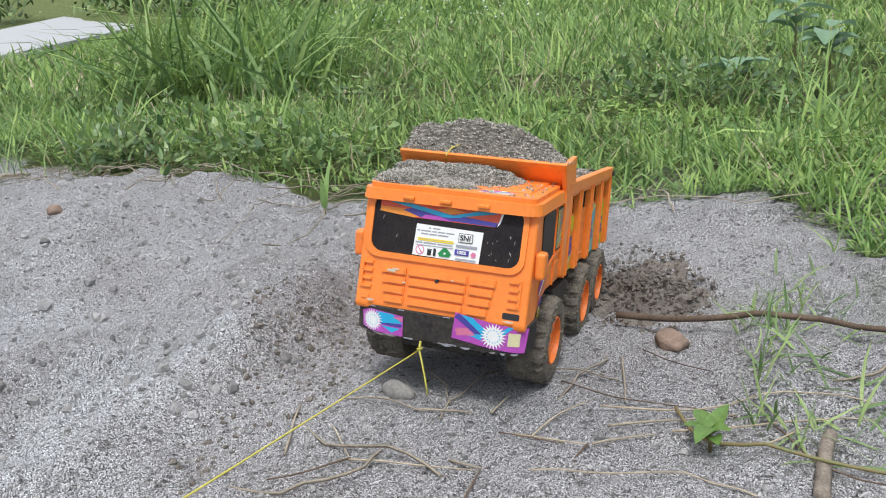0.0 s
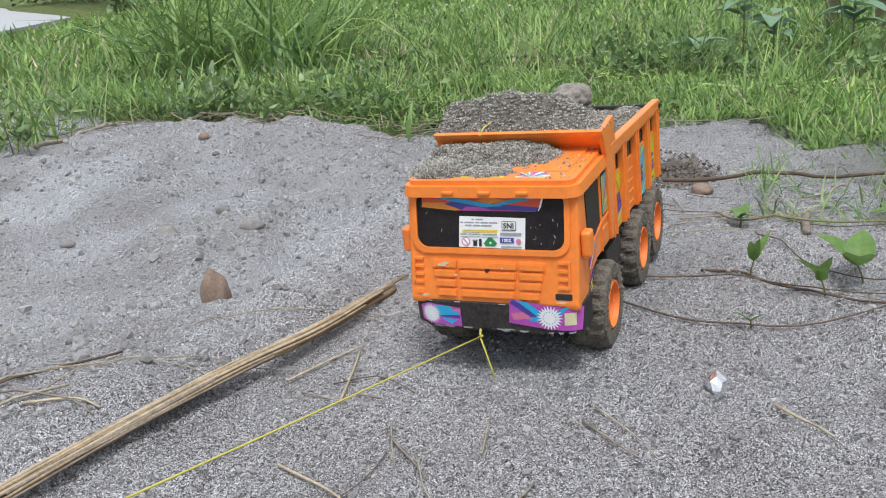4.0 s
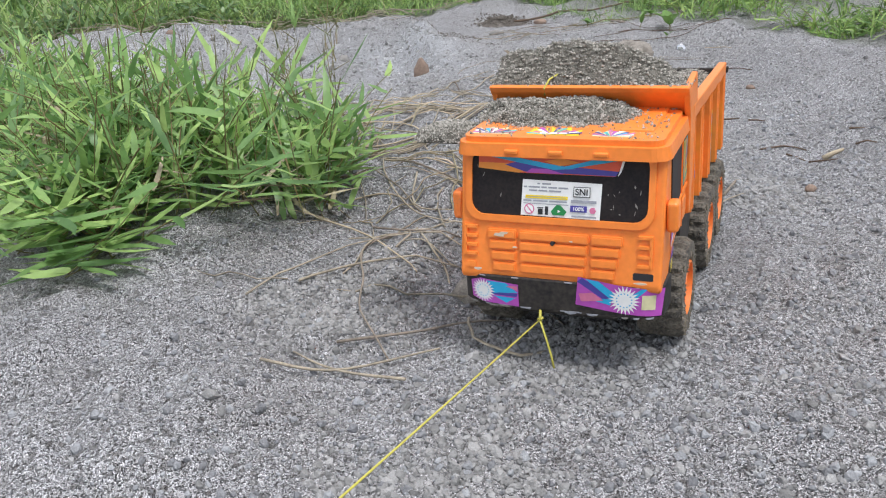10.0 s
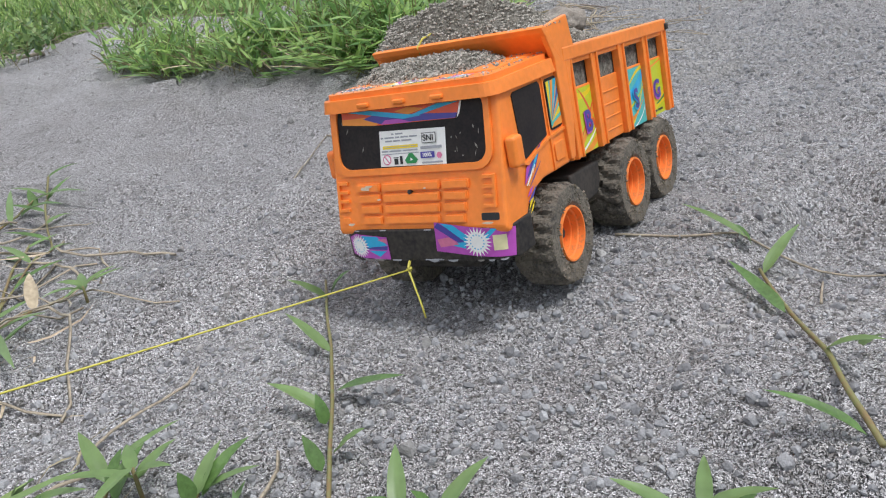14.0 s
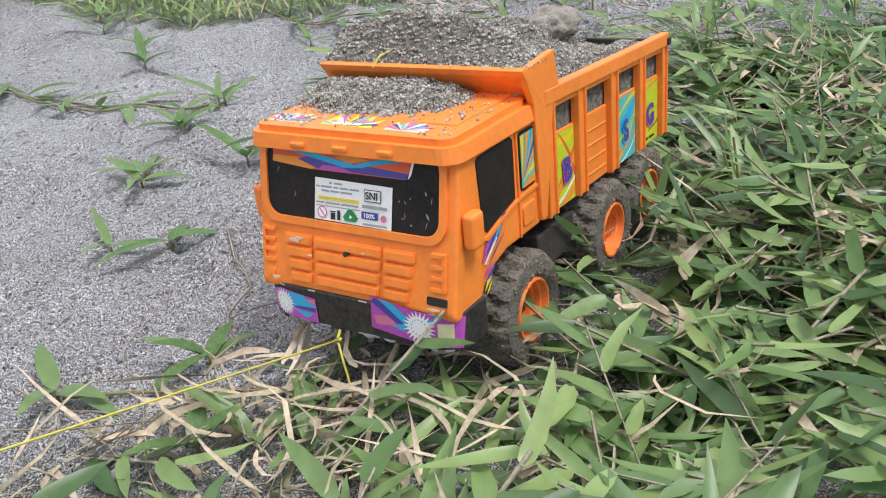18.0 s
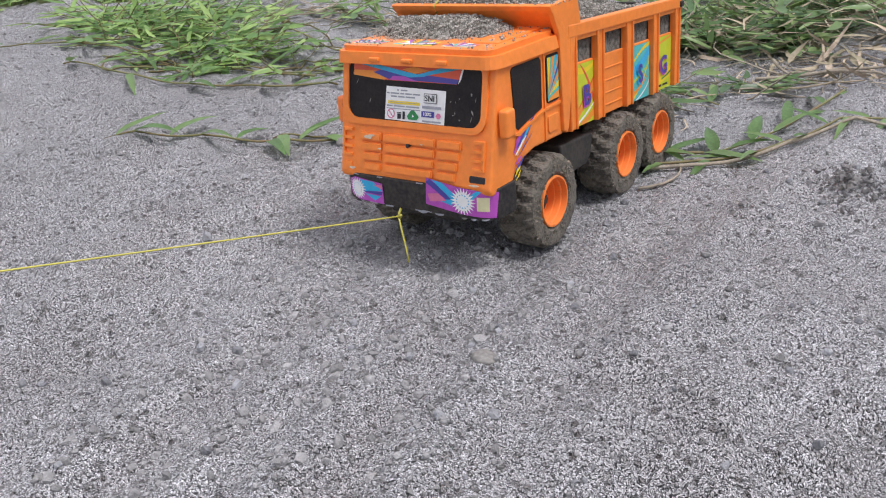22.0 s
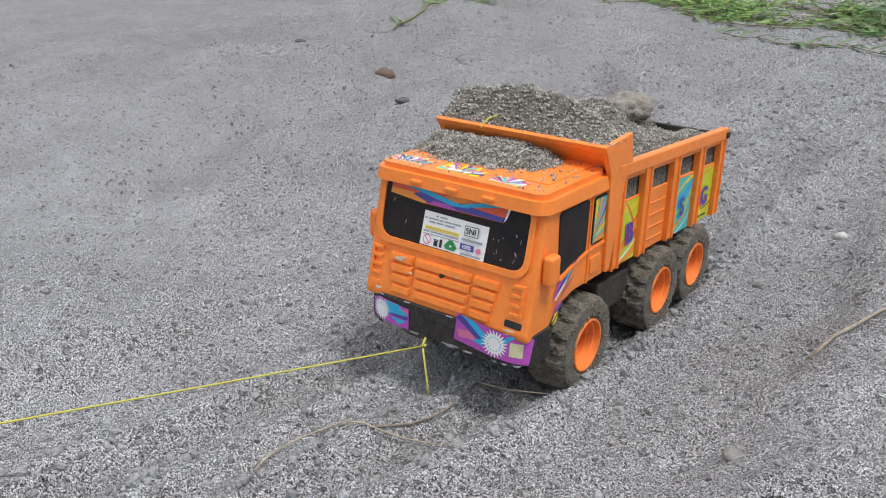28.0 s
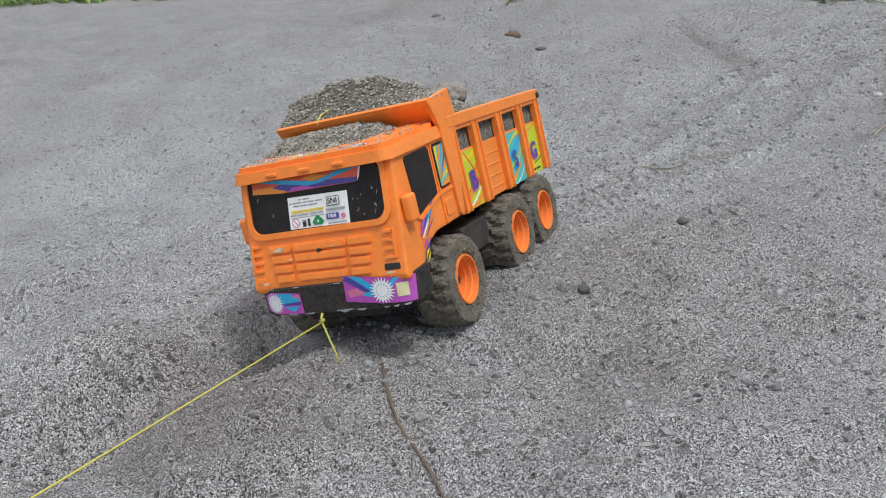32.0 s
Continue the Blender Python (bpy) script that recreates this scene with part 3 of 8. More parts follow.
def tube(name, pts, radius, material, sides=6, taper=1.0):
    """A thin round stalk through points."""
    pts = [Vector(p) for p in pts]
    verts, faces = [], []
    for i, p in enumerate(pts):
        d = (pts[min(i + 1, len(pts) - 1)] - pts[max(i - 1, 0)]).normalized()
        u = d.cross(Vector((0.12, 0.3, 1))).normalized()
        w = d.cross(u)
        r = radius * (1 + (taper - 1) * i / max(1, len(pts) - 1))
        for k in range(sides):
            a = 2 * math.pi * k / sides
            verts.append(p + u * r * math.cos(a) + w * r * math.sin(a))
    for i in range(len(pts) - 1):
        for k in range(sides):
            a, b = i * sides + k, i * sides + (k + 1) % sides
            faces.append((a, b, b + sides, a + sides))
    faces.append(tuple(range(sides))[::-1])
    faces.append(tuple((len(pts) - 1) * sides + k for k in range(sides)))
    return mesh_from(name, verts, faces, material, smooth=True)


def value_noise(x, y, seed):
    """Smooth random field over the plane, about -1 to 1."""
    xi, yi = np.floor(x).astype(np.int64), np.floor(y).astype(np.int64)
    fx, fy = x - xi, y - yi
    fx, fy = fx * fx * (3 - 2 * fx), fy * fy * (3 - 2 * fy)

    def h(a, b):
        v = (a * 374761393 + b * 668265263 + seed * 974711) & 0xFFFFFFFF
        v = ((v ^ (v >> 13)) * 1274126177) & 0xFFFFFFFF
        return ((v ^ (v >> 16)) & 0xFFFF) / 32767.5 - 1
    return (h(xi, yi) * (1 - fx) + h(xi + 1, yi) * fx) * (1 - fy) + (h(xi, yi + 1) * (1 - fx) + h(xi + 1, yi + 1) * fx) * fy


def inside(poly, x, y):
    r = np.zeros(np.shape(x), bool)
    for (x0, y0), (x1, y1) in zip(poly, poly[1:] + poly[:1]):
        with np.errstate(divide="ignore", invalid="ignore"):
            r ^= ((y0 > y) != (y1 > y)) & (x < (x1 - x0) * (y - y0) / (y1 - y0) + x0)
    return r


# ---------------- the lie of the land ----------------
# broad rises and hollows: x, y, height, radius along x, radius along y
RISES = (
    (-0.52, -0.95, 0.05, 0.3, 0.3), (-0.35, -0.5, -0.03, 0.2, 0.15), (0.18, -0.68, -0.056, 0.35, 0.2), (1.0, -0.56, 0.022, 0.2, 0.12),
    (1.05, -1.02, 0.045, 0.35, 0.15), (1.75, -0.47, -0.025, 0.2, 0.12), (2.18, -1.25, -0.04, 0.13, 0.16), (1.85, -3.145, -0.02, 0.25, 0.3),
    (1.72, -4.6, 0.035, 0.27, 0.3), (1.95, -3.95, 0.035, 0.25, 0.3), (1.5, -4.65, 0.08, 0.45, 0.85), (2.76, -5.3, -0.05, 0.22, 0.18), (2.42, -6.08, -0.085, 0.4, 0.35), (3.12, -4.25, -0.02, 0.2, 0.2),
    (1.189, -2.37, 0.045, 0.45, 0.35), (1.0, -3.5, 0.05, 0.5, 0.5), (3.44, -6.16, 0.04, 0.08, 0.08), (3.6, -5.58, 0.03, 0.14, 0.14),
    (0.33, -0.41, -0.023, 0.16, 0.1), (-0.25, -0.3, 0.03, 0.12, 0.1), (0.1, -0.28, 0.025, 0.18, 0.08), (2.3, -4.5, 0.02, 0.1, 0.3), (2.45, -5.25, 0.02, 0.35, 0.08),
    (0.07, -0.36, -0.035, 0.11, 0.08), (-0.06, -0.29, 0.028, 0.06, 0.1), (-0.2, -0.235, 0.03, 0.09, 0.05),
)
# narrow furrows: ends, depth, half width
FURROWS = ((2.86, -4.8, 2.75, -4.741, 0.02, 0.021), (2.75, -4.741, 2.552, -4.628, 0.02, 0.02), (2.552, -4.628, 2.372, -4.504, 0.018, 0.022), (2.73, -5.65, 2.5, -5.42, 0.015, 0.05), (2.5, -5.42, 2.24, -5.0, 0.015, 0.05), (1.49, -0.76, 1.5, -0.68, 0.018, 0.018), (2.55, -4.62, 2.67, -4.05, 0.012, 0.04), (0.3, -0.42, 0.05, -0.36, 0.015, 0.05), (3.54, -6.22, 3.45, -6.06, 0.035, 0.032), (3.45, -6.06, 3.44, -5.98, 0.022, 0.028),
           (0.16, -0.242, -0.11, -0.207, -0.018, 0.05), (0.2, -0.343, -0.025, -0.316, 0.02, 0.035), (-0.025, -0.316, -0.27, -0.25, 0.018, 0.035))
CELL, X0, Y0, NXC, NYC = 0.01, -1.2, -7.0, 570, 800
ONE, FULL = np.zeros((NXC, NYC)), np.zeros((NXC, NYC))


def lay_track():
    """The wheels' way decides the height of the sand along the truck's path."""
    spots = [(x, 0.003 + s * 0.0655, 0.0) for x in (-0.0755, -0.215, -0.296) for s in (1, -1)]
    sunk = {t: 0.015 * min(1, max(0, (t - 29.8) / 1.6)) + 0.006 * max(0, 1 - t / 0.6) for t, m in TRUCK}
    feet = np.array([[tuple(m @ Vector(p) + Vector((0, 0, sunk[t]))) for p in spots] for t, m in TRUCK])
    k = 16
    off = np.arange(-k, k + 1)
    for u in (0.0, 0.25, 0.5, 0.75):
        for x, y, z in (feet[:-1] * (1 - u) + feet[1:] * u).reshape(-1, 3):
            i, j = int(round((x - X0) / CELL)), int(round((y - Y0) / CELL))
            dx, dy = X0 + (i + off) * CELL - x, Y0 + (j + off) * CELL - y
            w = np.exp(-(dx[:, None] ** 2 + dy[None, :] ** 2) / (2 * 0.04 ** 2)) * math.exp(-z / 0.011)
            ONE[i - k:i + k + 1, j - k:j + k + 1] += w * z
            FULL[i - k:i + k + 1, j - k:j + k + 1] += w


lay_track()
RUT, PRESS = np.zeros((NXC, NYC)), np.zeros((NXC, NYC))
TRACK_SPOTS = []


def press_ruts():
    """Tread-pressed wheel tracks and low ridges of pushed-up sand beside them on the soft last stretch."""
    soft = [(t, m) for t, m in TRUCK if 22.4 < t < 31.6]
    for field, sides, width, back in ((RUT, (-0.099, -0.028, 0.034, 0.105), 3.2, -0.26), (PRESS, (-0.0625, 0.0685), 5.0, -0.3)):
        for (t, m), (t1, m1) in zip(soft[:-1], soft[1:]):
            for yy in sides:
                p, p1 = m @ Vector((back, yy, 0)), m1 @ Vector((back, yy, 0))
                steps = max(2, int((p1 - p).length / 0.005))
                for k in range(steps):
                    q = p.lerp(p1, k / steps)
                    TRACK_SPOTS.append((q.x, q.y))
                    u, v = (q.x - X0) / CELL, (q.y - Y0) / CELL
                    i, j = int(round(u)), int(round(v))
                    for a in range(i - 4, i + 5):
                        for b in range(j - 4, j + 5):
                            field[a, b] = max(field[a, b], min(1.0, (t - 21) / 5) * math.exp(-((a - u) ** 2 + (b - v) ** 2) / width))


press_ruts()
TRACK = ONE / (FULL + 0.02)
NEAR = np.clip(FULL / 0.6, 0, 1)


def sample(field, x, y):
    u, v = (x - X0) / CELL, (y - Y0) / CELL
    ok = (u > 0) & (v > 0) & (u < NXC - 2) & (v < NYC - 2)
    u, v = np.clip(u, 0, NXC - 2.001), np.clip(v, 0, NYC - 2.001)
    i, j = u.astype(int), v.astype(int)
    a, b = u - i, v - j
    return ok * ((field[i, j] * (1 - a) + field[i + 1, j] * a) * (1 - b) + (field[i, j + 1] * (1 - a) + field[i + 1, j + 1] * a) * b)


def height(x, y):
    x, y = np.asarray(x, float), np.asarray(y, float)
    far = 1 - sample(NEAR, x, y)
    h = sample(TRACK, x, y) + 0.0015
    for cx, cy, a, rx, ry in RISES:
        h = h + far * a * np.exp(-((x - cx) / rx) ** 2 - ((y - cy) / ry) ** 2)
    for x0, y0, x1, y1, deep, wide in FURROWS:
        lx, ly = x1 - x0, y1 - y0
        s = np.clip(((x - x0) * lx + (y - y0) * ly) / (lx * lx + ly * ly), 0, 1)
        h = h - far * deep * np.exp(-((x - x0 - s * lx) ** 2 + (y - y0 - s * ly) ** 2) / (2 * wide * wide))
    pressed = sample(PRESS, x, y)
    h = h + 0.015 * sample(RUT, x, y) + pressed * (0.0045 * value_noise(x * 62, y * 62, 17) - 0.005)
    calm = 0.2 + 0.8 * far
    out = np.clip((np.hypot(x - 1.5, y + 2.5) - 5) / 8, 0, 1)
    h = h + calm * (0.012 * value_noise(x * 3.1, y * 3.1, 1) + 0.016 * value_noise(x * 8, y * 8, 2))
    lumpy = np.exp(-((x - 0.15) / 0.75) ** 2 - ((y + 0.75) / 0.5) ** 2) + 0.9 * np.exp(-((x - 2.1) / 0.75) ** 2 - ((y + 5.2) / 1.0) ** 2)
    h = h + far * lumpy * (0.013 * value_noise(x * 11, y * 11, 7) + 0.009 * np.abs(value_noise(x * 24, y * 24, 8)))
    h = h + 0.013 * calm * np.abs(value_noise(x * 19, y * 19, 3)) + (0.5 + 0.5 * far) * (0.0035 * value_noise(x * 38, y * 38, 4) + 0.0018 * value_noise(x * 80, y * 80, 5))
    d = np.hypot(x, y)
    h = h + 5.0 * np.clip((d - 45) / 60, 0, 1) + 7.0 * np.clip((d - 66) / 40, 0, 1)
    return h + 0.25 * out ** 2 * value_noise(x * 0.25, y * 0.25, 6)


def ground_at(x, y):
    return float(height(np.array([x]), np.array([y]))[0])


# stretches covered by grass
MEADOW_EDGE = [(-400, -300), (-60, -45), (-6, -6.6), (-2.3, -3.0), (-1.45, -2.3), (-1.05, -1.35), (-0.88, -0.9), (-0.78, -0.5), (-0.65, 0.03), (-0.63, 0.25), (-0.45, 0.4), (0.1, 0.4), (0.5, 0.46), (0.98, 0.41), (1.2, 0.46), (2.6, 0.7), (6, 3), (60, 40), (400, 260), (-400, 400)]
BUSH = [(1.24, -1.1), (1.18, -1.02), (1.27, -0.88), (1.2, -0.78), (1.06, -0.72), (0.9, -0.745), (0.7, -0.86), (0.53, -0.98), (0.3, -1.055), (0.05, -1.1), (0.05, -1.24), (0.6, -1.25), (0.9, -1.16), (1.1, -1.13)]
SWARD = [(2.198, -1.926), (2.182, -2.095), (2.229, -2.318), (2.115, -2.429), (1.973, -2.429), (2.048, -2.625), (2.284, -2.684), (2.345, -2.86), (2.346, -3.097), (2.35, -3.311), (2.457, -3.367), (2.609, -3.302), (2.771, -3.238), (3.014, -3.145), (3.413, -2.955), (3.495, -2.37), (3.1, -1.75), (2.55, -1.75)]
FRINGE = [(1.17, -1.9), (1.3, -1.72), (1.66, -1.77), (1.85, -1.85), (2.11, -1.89), (2.25, -1.83), (2.297, -1.965), (2.069, -2.212), (1.55, -2.16), (1.263, -2.095)]
FARTUFT = [(1.573, -2.181), (1.52, -2.349), (1.406, -2.488), (0.6, -2.6), (-0.2, -2.7), (0.2, -2.15), (1.0, -1.97), (1.442, -1.939)]
WEST = [(1.4, -3.66), (0.83, -3.97), (0.21, -4.2), (-1.7, -5.3), (-4, -7), (-20, -15), (-20, -4), (-2, -3.2), (0.2, -2.95), (1.234, -3.097), (1.52, -3.238)]
ASIDE = [(1.568, -3.441), (1.804, -3.386), (2.178, -3.358), (2.375, -3.441), (2.472, -3.54), (2.681, -3.557), (2.6, -3.68), (2.4, -3.72), (2.2, -3.62)]
STRAW = [(2.555, -3.441), (2.724, -3.46), (2.987, -3.367), (2.964, -3.126), (2.661, -3.256)]
THIN = [(2.2, -3.72), (2.05, -3.88), (1.8, -3.9), (1.6, -3.78), (1.71, -3.515), (2.162, -3.441), (2.304, -3.515)]
ROADWAY = [(-6.2, -8.0), (-40, -32), (-44, -41), (-10, -15.5), (-4, -11)]
SPARSE = [(-0.45, 0.3), (-0.15, 0.24), (0.0, 0.27), (0.06, 0.38), (0.05, 0.6), (-0.5, 0.55)]

fine_x = np.arange(-0.95, 4.05, 0.0145)
fine_y = np.arange(-6.75, 0.65, 0.0145)
grow = 0.0145 * np.cumsum(1.16 ** np.arange(1, 60))
gx = np.concatenate([fine_x[0] - grow[::-1], fine_x, fine_x[-1] + grow])
gy = np.concatenate([fine_y[0] - grow[::-1], fine_y, fine_y[-1] + grow])
GX, GY = np.meshgrid(gx, gy, indexing="ij")
GZ = height(GX, GY)
nx, ny = len(gx), len(gy)
ids = np.arange(nx * ny).reshape(nx, ny)
quads = np.stack([ids[:-1, :-1], ids[1:, :-1], ids[1:, 1:], ids[:-1, 1:]], -1).reshape(-1, 4)
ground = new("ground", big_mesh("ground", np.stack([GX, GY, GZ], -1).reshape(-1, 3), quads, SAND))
tagged(ground, "grey gravelly volcanic sand with grassy soil beyond", "ground", kind="structure")
cover = np.zeros((nx, ny))
wob_x, wob_y = GX + 0.05 * value_noise(GX * 9, GY * 9, 11), GY + 0.05 * value_noise(GX * 9, GY * 9, 12)
for poly, amount in ((MEADOW_EDGE, 1.0), (BUSH, 0.25), (SWARD, 0.25), (FARTUFT, 0.6), (WEST, 1.0)):
    cover = np.maximum(cover, amount * inside(poly, wob_x, wob_y))
cover *= 0.25 + 0.75 * np.clip((np.hypot(GX - 0.7, GY - 0.1) - 1.1) / 0.5, 0, 1)
cover = np.maximum(cover, np.clip((np.hypot(GX - 1.5, GY + 2.5) - 13) / 3, 0, 1))
# darkens the first three furrows: damp sand, and the furrow's shade as colour
old_track_shade = np.zeros((nx, ny))
for x0, y0, x1, y1, deep, wide in FURROWS[:3]:
    s_ = np.clip(((GX - x0) * (x1 - x0) + (GY - y0) * (y1 - y0)) / ((x1 - x0) ** 2 + (y1 - y0) ** 2), 0, 1)
    old_track_shade = np.maximum(old_track_shade, np.exp(-((GX - x0 - s_ * (x1 - x0)) ** 2 + (GY - y0 - s_ * (y1 - y0)) ** 2) / 0.0011))
brown = 0.8 * np.exp(-((GX - 3.68) / 0.16) ** 2 - ((GY + 5.8) / 0.28) ** 2)
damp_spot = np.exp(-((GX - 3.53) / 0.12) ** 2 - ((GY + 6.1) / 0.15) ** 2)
# the 0.75 band: pale dry sand, and a ridge's bright crest put into colour
# the first two terms darken broad stretches beneath the camera's path
# wheel tracks: pressed sand darker, ridges paler, with relief shading painted in
dust_and_shade = -0.22 * np.exp(-((GX - 3.12) / 0.25) ** 2 - ((GY + 4.5) / 0.35) ** 2) - 0.3 * np.exp(-((GX - 3.46) / 0.16) ** 2 - ((GY + 5.55) / 0.22) ** 2) + 0.75 * np.exp(-((GY + 0.3 - 0.2 * (0.25 - GX)) / 0.05) ** 2 - ((GX - 0.12) / 0.3) ** 2) - 0.7 * old_track_shade - 0.45 * brown - 0.9 * damp_spot - 0.42 * sample(PRESS, GX, GY) * (0.7 + 0.5 * value_noise(GX * 14, GY * 14, 18)) + 0.33 * sample(RUT, GX, GY) - 0.55 * np.exp(-((GX + 0.17) / 0.13) ** 2 - ((GY + 0.19) / 0.07) ** 2) + 0.7 * np.exp(-((GX - 0.05) / 0.14) ** 2 - ((GY + 0.34) / 0.1) ** 2) + 0.35 * np.exp(-((GX - 2.5) / 0.7) ** 2 - ((GY + 5.9) / 0.5) ** 2) + np.exp(-((GX - 0.05) / 0.5) ** 2 - ((GY + 0.85) / 0.42) ** 2) * np.clip(0.4 + 1.1 * value_noise(GX * 6 + 2 * GY, GY * 11, 15), -0.25, 1.1) + 0.4 * np.exp(-((GX - 1.5) / 0.6) ** 2 - ((GY + 2.65) / 0.5) ** 2)
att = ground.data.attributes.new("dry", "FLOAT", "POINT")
att.data.foreach_set("value", dust_and_shade.astype(np.float32).ravel())
rough = np.clip(0.33 + 0.67 * np.clip((GY + 3.4) / 1.2, 0, 1) * np.clip((GX - 0.25) / 0.7, 0, 1), 0, 1)
att = ground.data.attributes.new("rough", "FLOAT", "POINT")
att.data.foreach_set("value", rough.astype(np.float32).ravel())
att = ground.data.attributes.new("cover", "FLOAT", "POINT")
att.data.foreach_set("value", cover.astype(np.float32).ravel())


# ---------------- grass ----------------
rng = np.random.default_rng(7)
ROWS = np.array([0.0, 0.12, 0.32, 0.68, 1.0])
LANCE = np.array([0.42, 0.9, 1.0, 0.72, 0.0])


def blades(x, y, length, width, lean, curl, lift=0.0, turn=None, fold=0.18, z=None, sway=0.4):
    """Corners and triangles of lance-shaped leaves: each rises from its foot, leans, bends over and ends in a point; creased along its rib."""
    k = len(x)
    az = rng.uniform(0, 2 * np.pi, k) if turn is None else turn
    z = height(x, y) if z is None else z
    az = az[:, None] + rng.uniform(-sway, sway, k)[:, None] * ROWS
    ang = lean[:, None] + curl[:, None] * ROWS[None, :]
    seg = np.diff(ROWS)[None, :] * length[:, None]
    mid = (ang[:, 1:] + ang[:, :-1]) / 2
    r = np.concatenate([np.zeros((k, 1)), np.cumsum(seg * np.sin(mid), 1)], 1)
    up = np.concatenate([np.zeros((k, 1)), np.cumsum(seg * np.cos(mid), 1)], 1)
    up = np.maximum(up + lift if np.ndim(lift) == 0 else up + lift[:, None], 0.002)
    cx, cy, cz = x[:, None] + r * np.cos(az), y[:, None] + r * np.sin(az), z[:, None] + up
    half = LANCE * width[:, None] / 2
    roll = rng.uniform(-0.6, 0.6, k)[:, None]
    roll = roll + rng.uniform(-1, 1, k)[:, None] * sway * ROWS
    wx, wy, wz = -np.sin(az) * half * np.cos(roll), np.cos(az) * half * np.cos(roll), half * np.sin(roll)
    rib = np.stack([cx + fold * half * np.sin(ang) * 0, cy, cz - fold * half * 2 * np.abs(np.sin(ang))], -1)
    a = np.stack([cx - wx, cy - wy, cz - wz], -1)
    b = np.stack([cx + wx, cy + wy, cz + wz], -1)
    v = np.concatenate([a[:, :4], rib[:, :4], b[:, :4], rib[:, 4:]], 1)
    tri = []
    for i in range(3):
        tri += [(i, i + 4, i + 5), (i, i + 5, i + 1), (i + 4, i + 8, i + 9), (i + 4, i + 9, i + 5)]
    tri += [(3, 7, 12), (7, 11, 12)]
    return v.reshape(-1, 3), (np.array(tri)[None] + 13 * np.arange(k)[:, None, None]).reshape(-1, 3)


def slips(x, y, length, width, lean, curl):
    """Narrow flat leaves for the meadow: four rows of corners, bent over."""
    k = len(x)
    az = rng.uniform(0, 2 * np.pi, k)
    t = np.array([0.0, 0.35, 0.72, 1.0])
    ang = lean[:, None] + curl[:, None] * t
    seg = np.diff(t) * length[:, None]
    mid = (ang[:, 1:] + ang[:, :-1]) / 2
    r = np.concatenate([np.zeros((k, 1)), np.cumsum(seg * np.sin(mid), 1)], 1)
    up = np.maximum(np.concatenate([np.zeros((k, 1)), np.cumsum(seg * np.cos(mid), 1)], 1), 0.002)
    cx, cy, cz = x[:, None] + r * np.cos(az)[:, None], y[:, None] + r * np.sin(az)[:, None], height(x, y)[:, None] + up
    half = np.array([0.5, 1.0, 0.75, 0.0]) * width[:, None] / 2
    wx, wy = -np.sin(az)[:, None] * half, np.cos(az)[:, None] * half
    a, b = np.stack([cx - wx, cy - wy, cz], -1), np.stack([cx + wx, cy + wy, cz], -1)
    v = np.concatenate([a[:, :3], b], 1)
    tri = np.array([(0, 3, 4), (0, 4, 1), (1, 4, 5), (1, 5, 2), (2, 5, 6)])
    return v.reshape(-1, 3), (tri[None] + 7 * np.arange(k)[:, None, None]).reshape(-1, 3)


def sprigs(name, label, x, y, length, lean, curl, n_leaf, leaf_len, leaf_wide, spread, material, stem_material, stem_radius=0.0009):
    """Leafy grass shoots: a thin stem with alternate lance leaves along it."""
    k = len(x)
    az, ln = rng.uniform(0, 2 * np.pi, k), rng.uniform(*length, k)
    le, cu = rng.uniform(*lean, k), rng.uniform(*curl, k)
    t = np.linspace(0, 1, 8)
    ang = le[:, None] + cu[:, None] * t
    seg = ln[:, None] / 7
    mid = (ang[:, 1:] + ang[:, :-1]) / 2
    r = np.concatenate([np.zeros((k, 1)), np.cumsum(seg * np.sin(mid), 1)], 1)
    up = np.concatenate([np.zeros((k, 1)), np.cumsum(seg * np.cos(mid), 1)], 1)
    px, py = x[:, None] + r * np.cos(az)[:, None], y[:, None] + r * np.sin(az)[:, None]
    pz = np.maximum(height(x, y)[:, None] + up, height(px, py) + 0.003)
    stalks("grass_stems", "thin stems of leafy grass", list(np.stack([px, py, pz], -1)), stem_radius, stem_material)
    vs, fs, n0 = [], [], 0
    for j in range(n_leaf):
        f = 0.18 + 0.82 * (j + rng.uniform(0, 0.7, k)) / n_leaf
        f = np.minimum(f, 1.0) * 7
        i = np.minimum(f.astype(int), 6)
        u = f - i
        row = np.arange(k)
        lx, ly, lz = (q[row, i] * (1 - u) + q[row, i + 1] * u for q in (px, py, pz))
        turn = az + (1 if j % 2 else -1) * rng.uniform(*spread, k)
        ll = rng.uniform(*leaf_len, k)
        tilt = np.minimum(ang[row, i] + rng.uniform(0.1, 0.7, k), 1.55)
        v, fc = blades(lx, ly, ll, rng.uniform(*leaf_wide, k), tilt, rng.uniform(-0.3, 0.6, k), turn=turn, z=lz)
        v[:, 2] = np.maximum(v[:, 2], height(v[:, 0], v[:, 1]) + 0.002)
        vs.append(v)
        fs.append(fc + n0)
        n0 += len(v)
    return tagged(new(name, big_mesh(name, np.concatenate(vs), np.concatenate(fs), material)), label, "grass", kind="stuff")


def scatter(poly, count, thin=None, shake=0.04):
    px, py = [p[0] for p in poly], [p[1] for p in poly]
    xs, ys = np.empty(0), np.empty(0)
    while len(xs) < count:
        x, y = rng.uniform(min(px), max(px), count * 2), rng.uniform(min(py), max(py), count * 2)
        ok = inside(poly, x + shake * value_noise(x * 9, y * 9, 11), y + shake * value_noise(x * 9, y * 9, 12))
        if thin is not None:
            ok &= rng.random(len(x)) < thin(x, y)
        xs, ys = np.concatenate([xs, x[ok]]), np.concatenate([ys, y[ok]])
    return xs[:count], ys[:count]


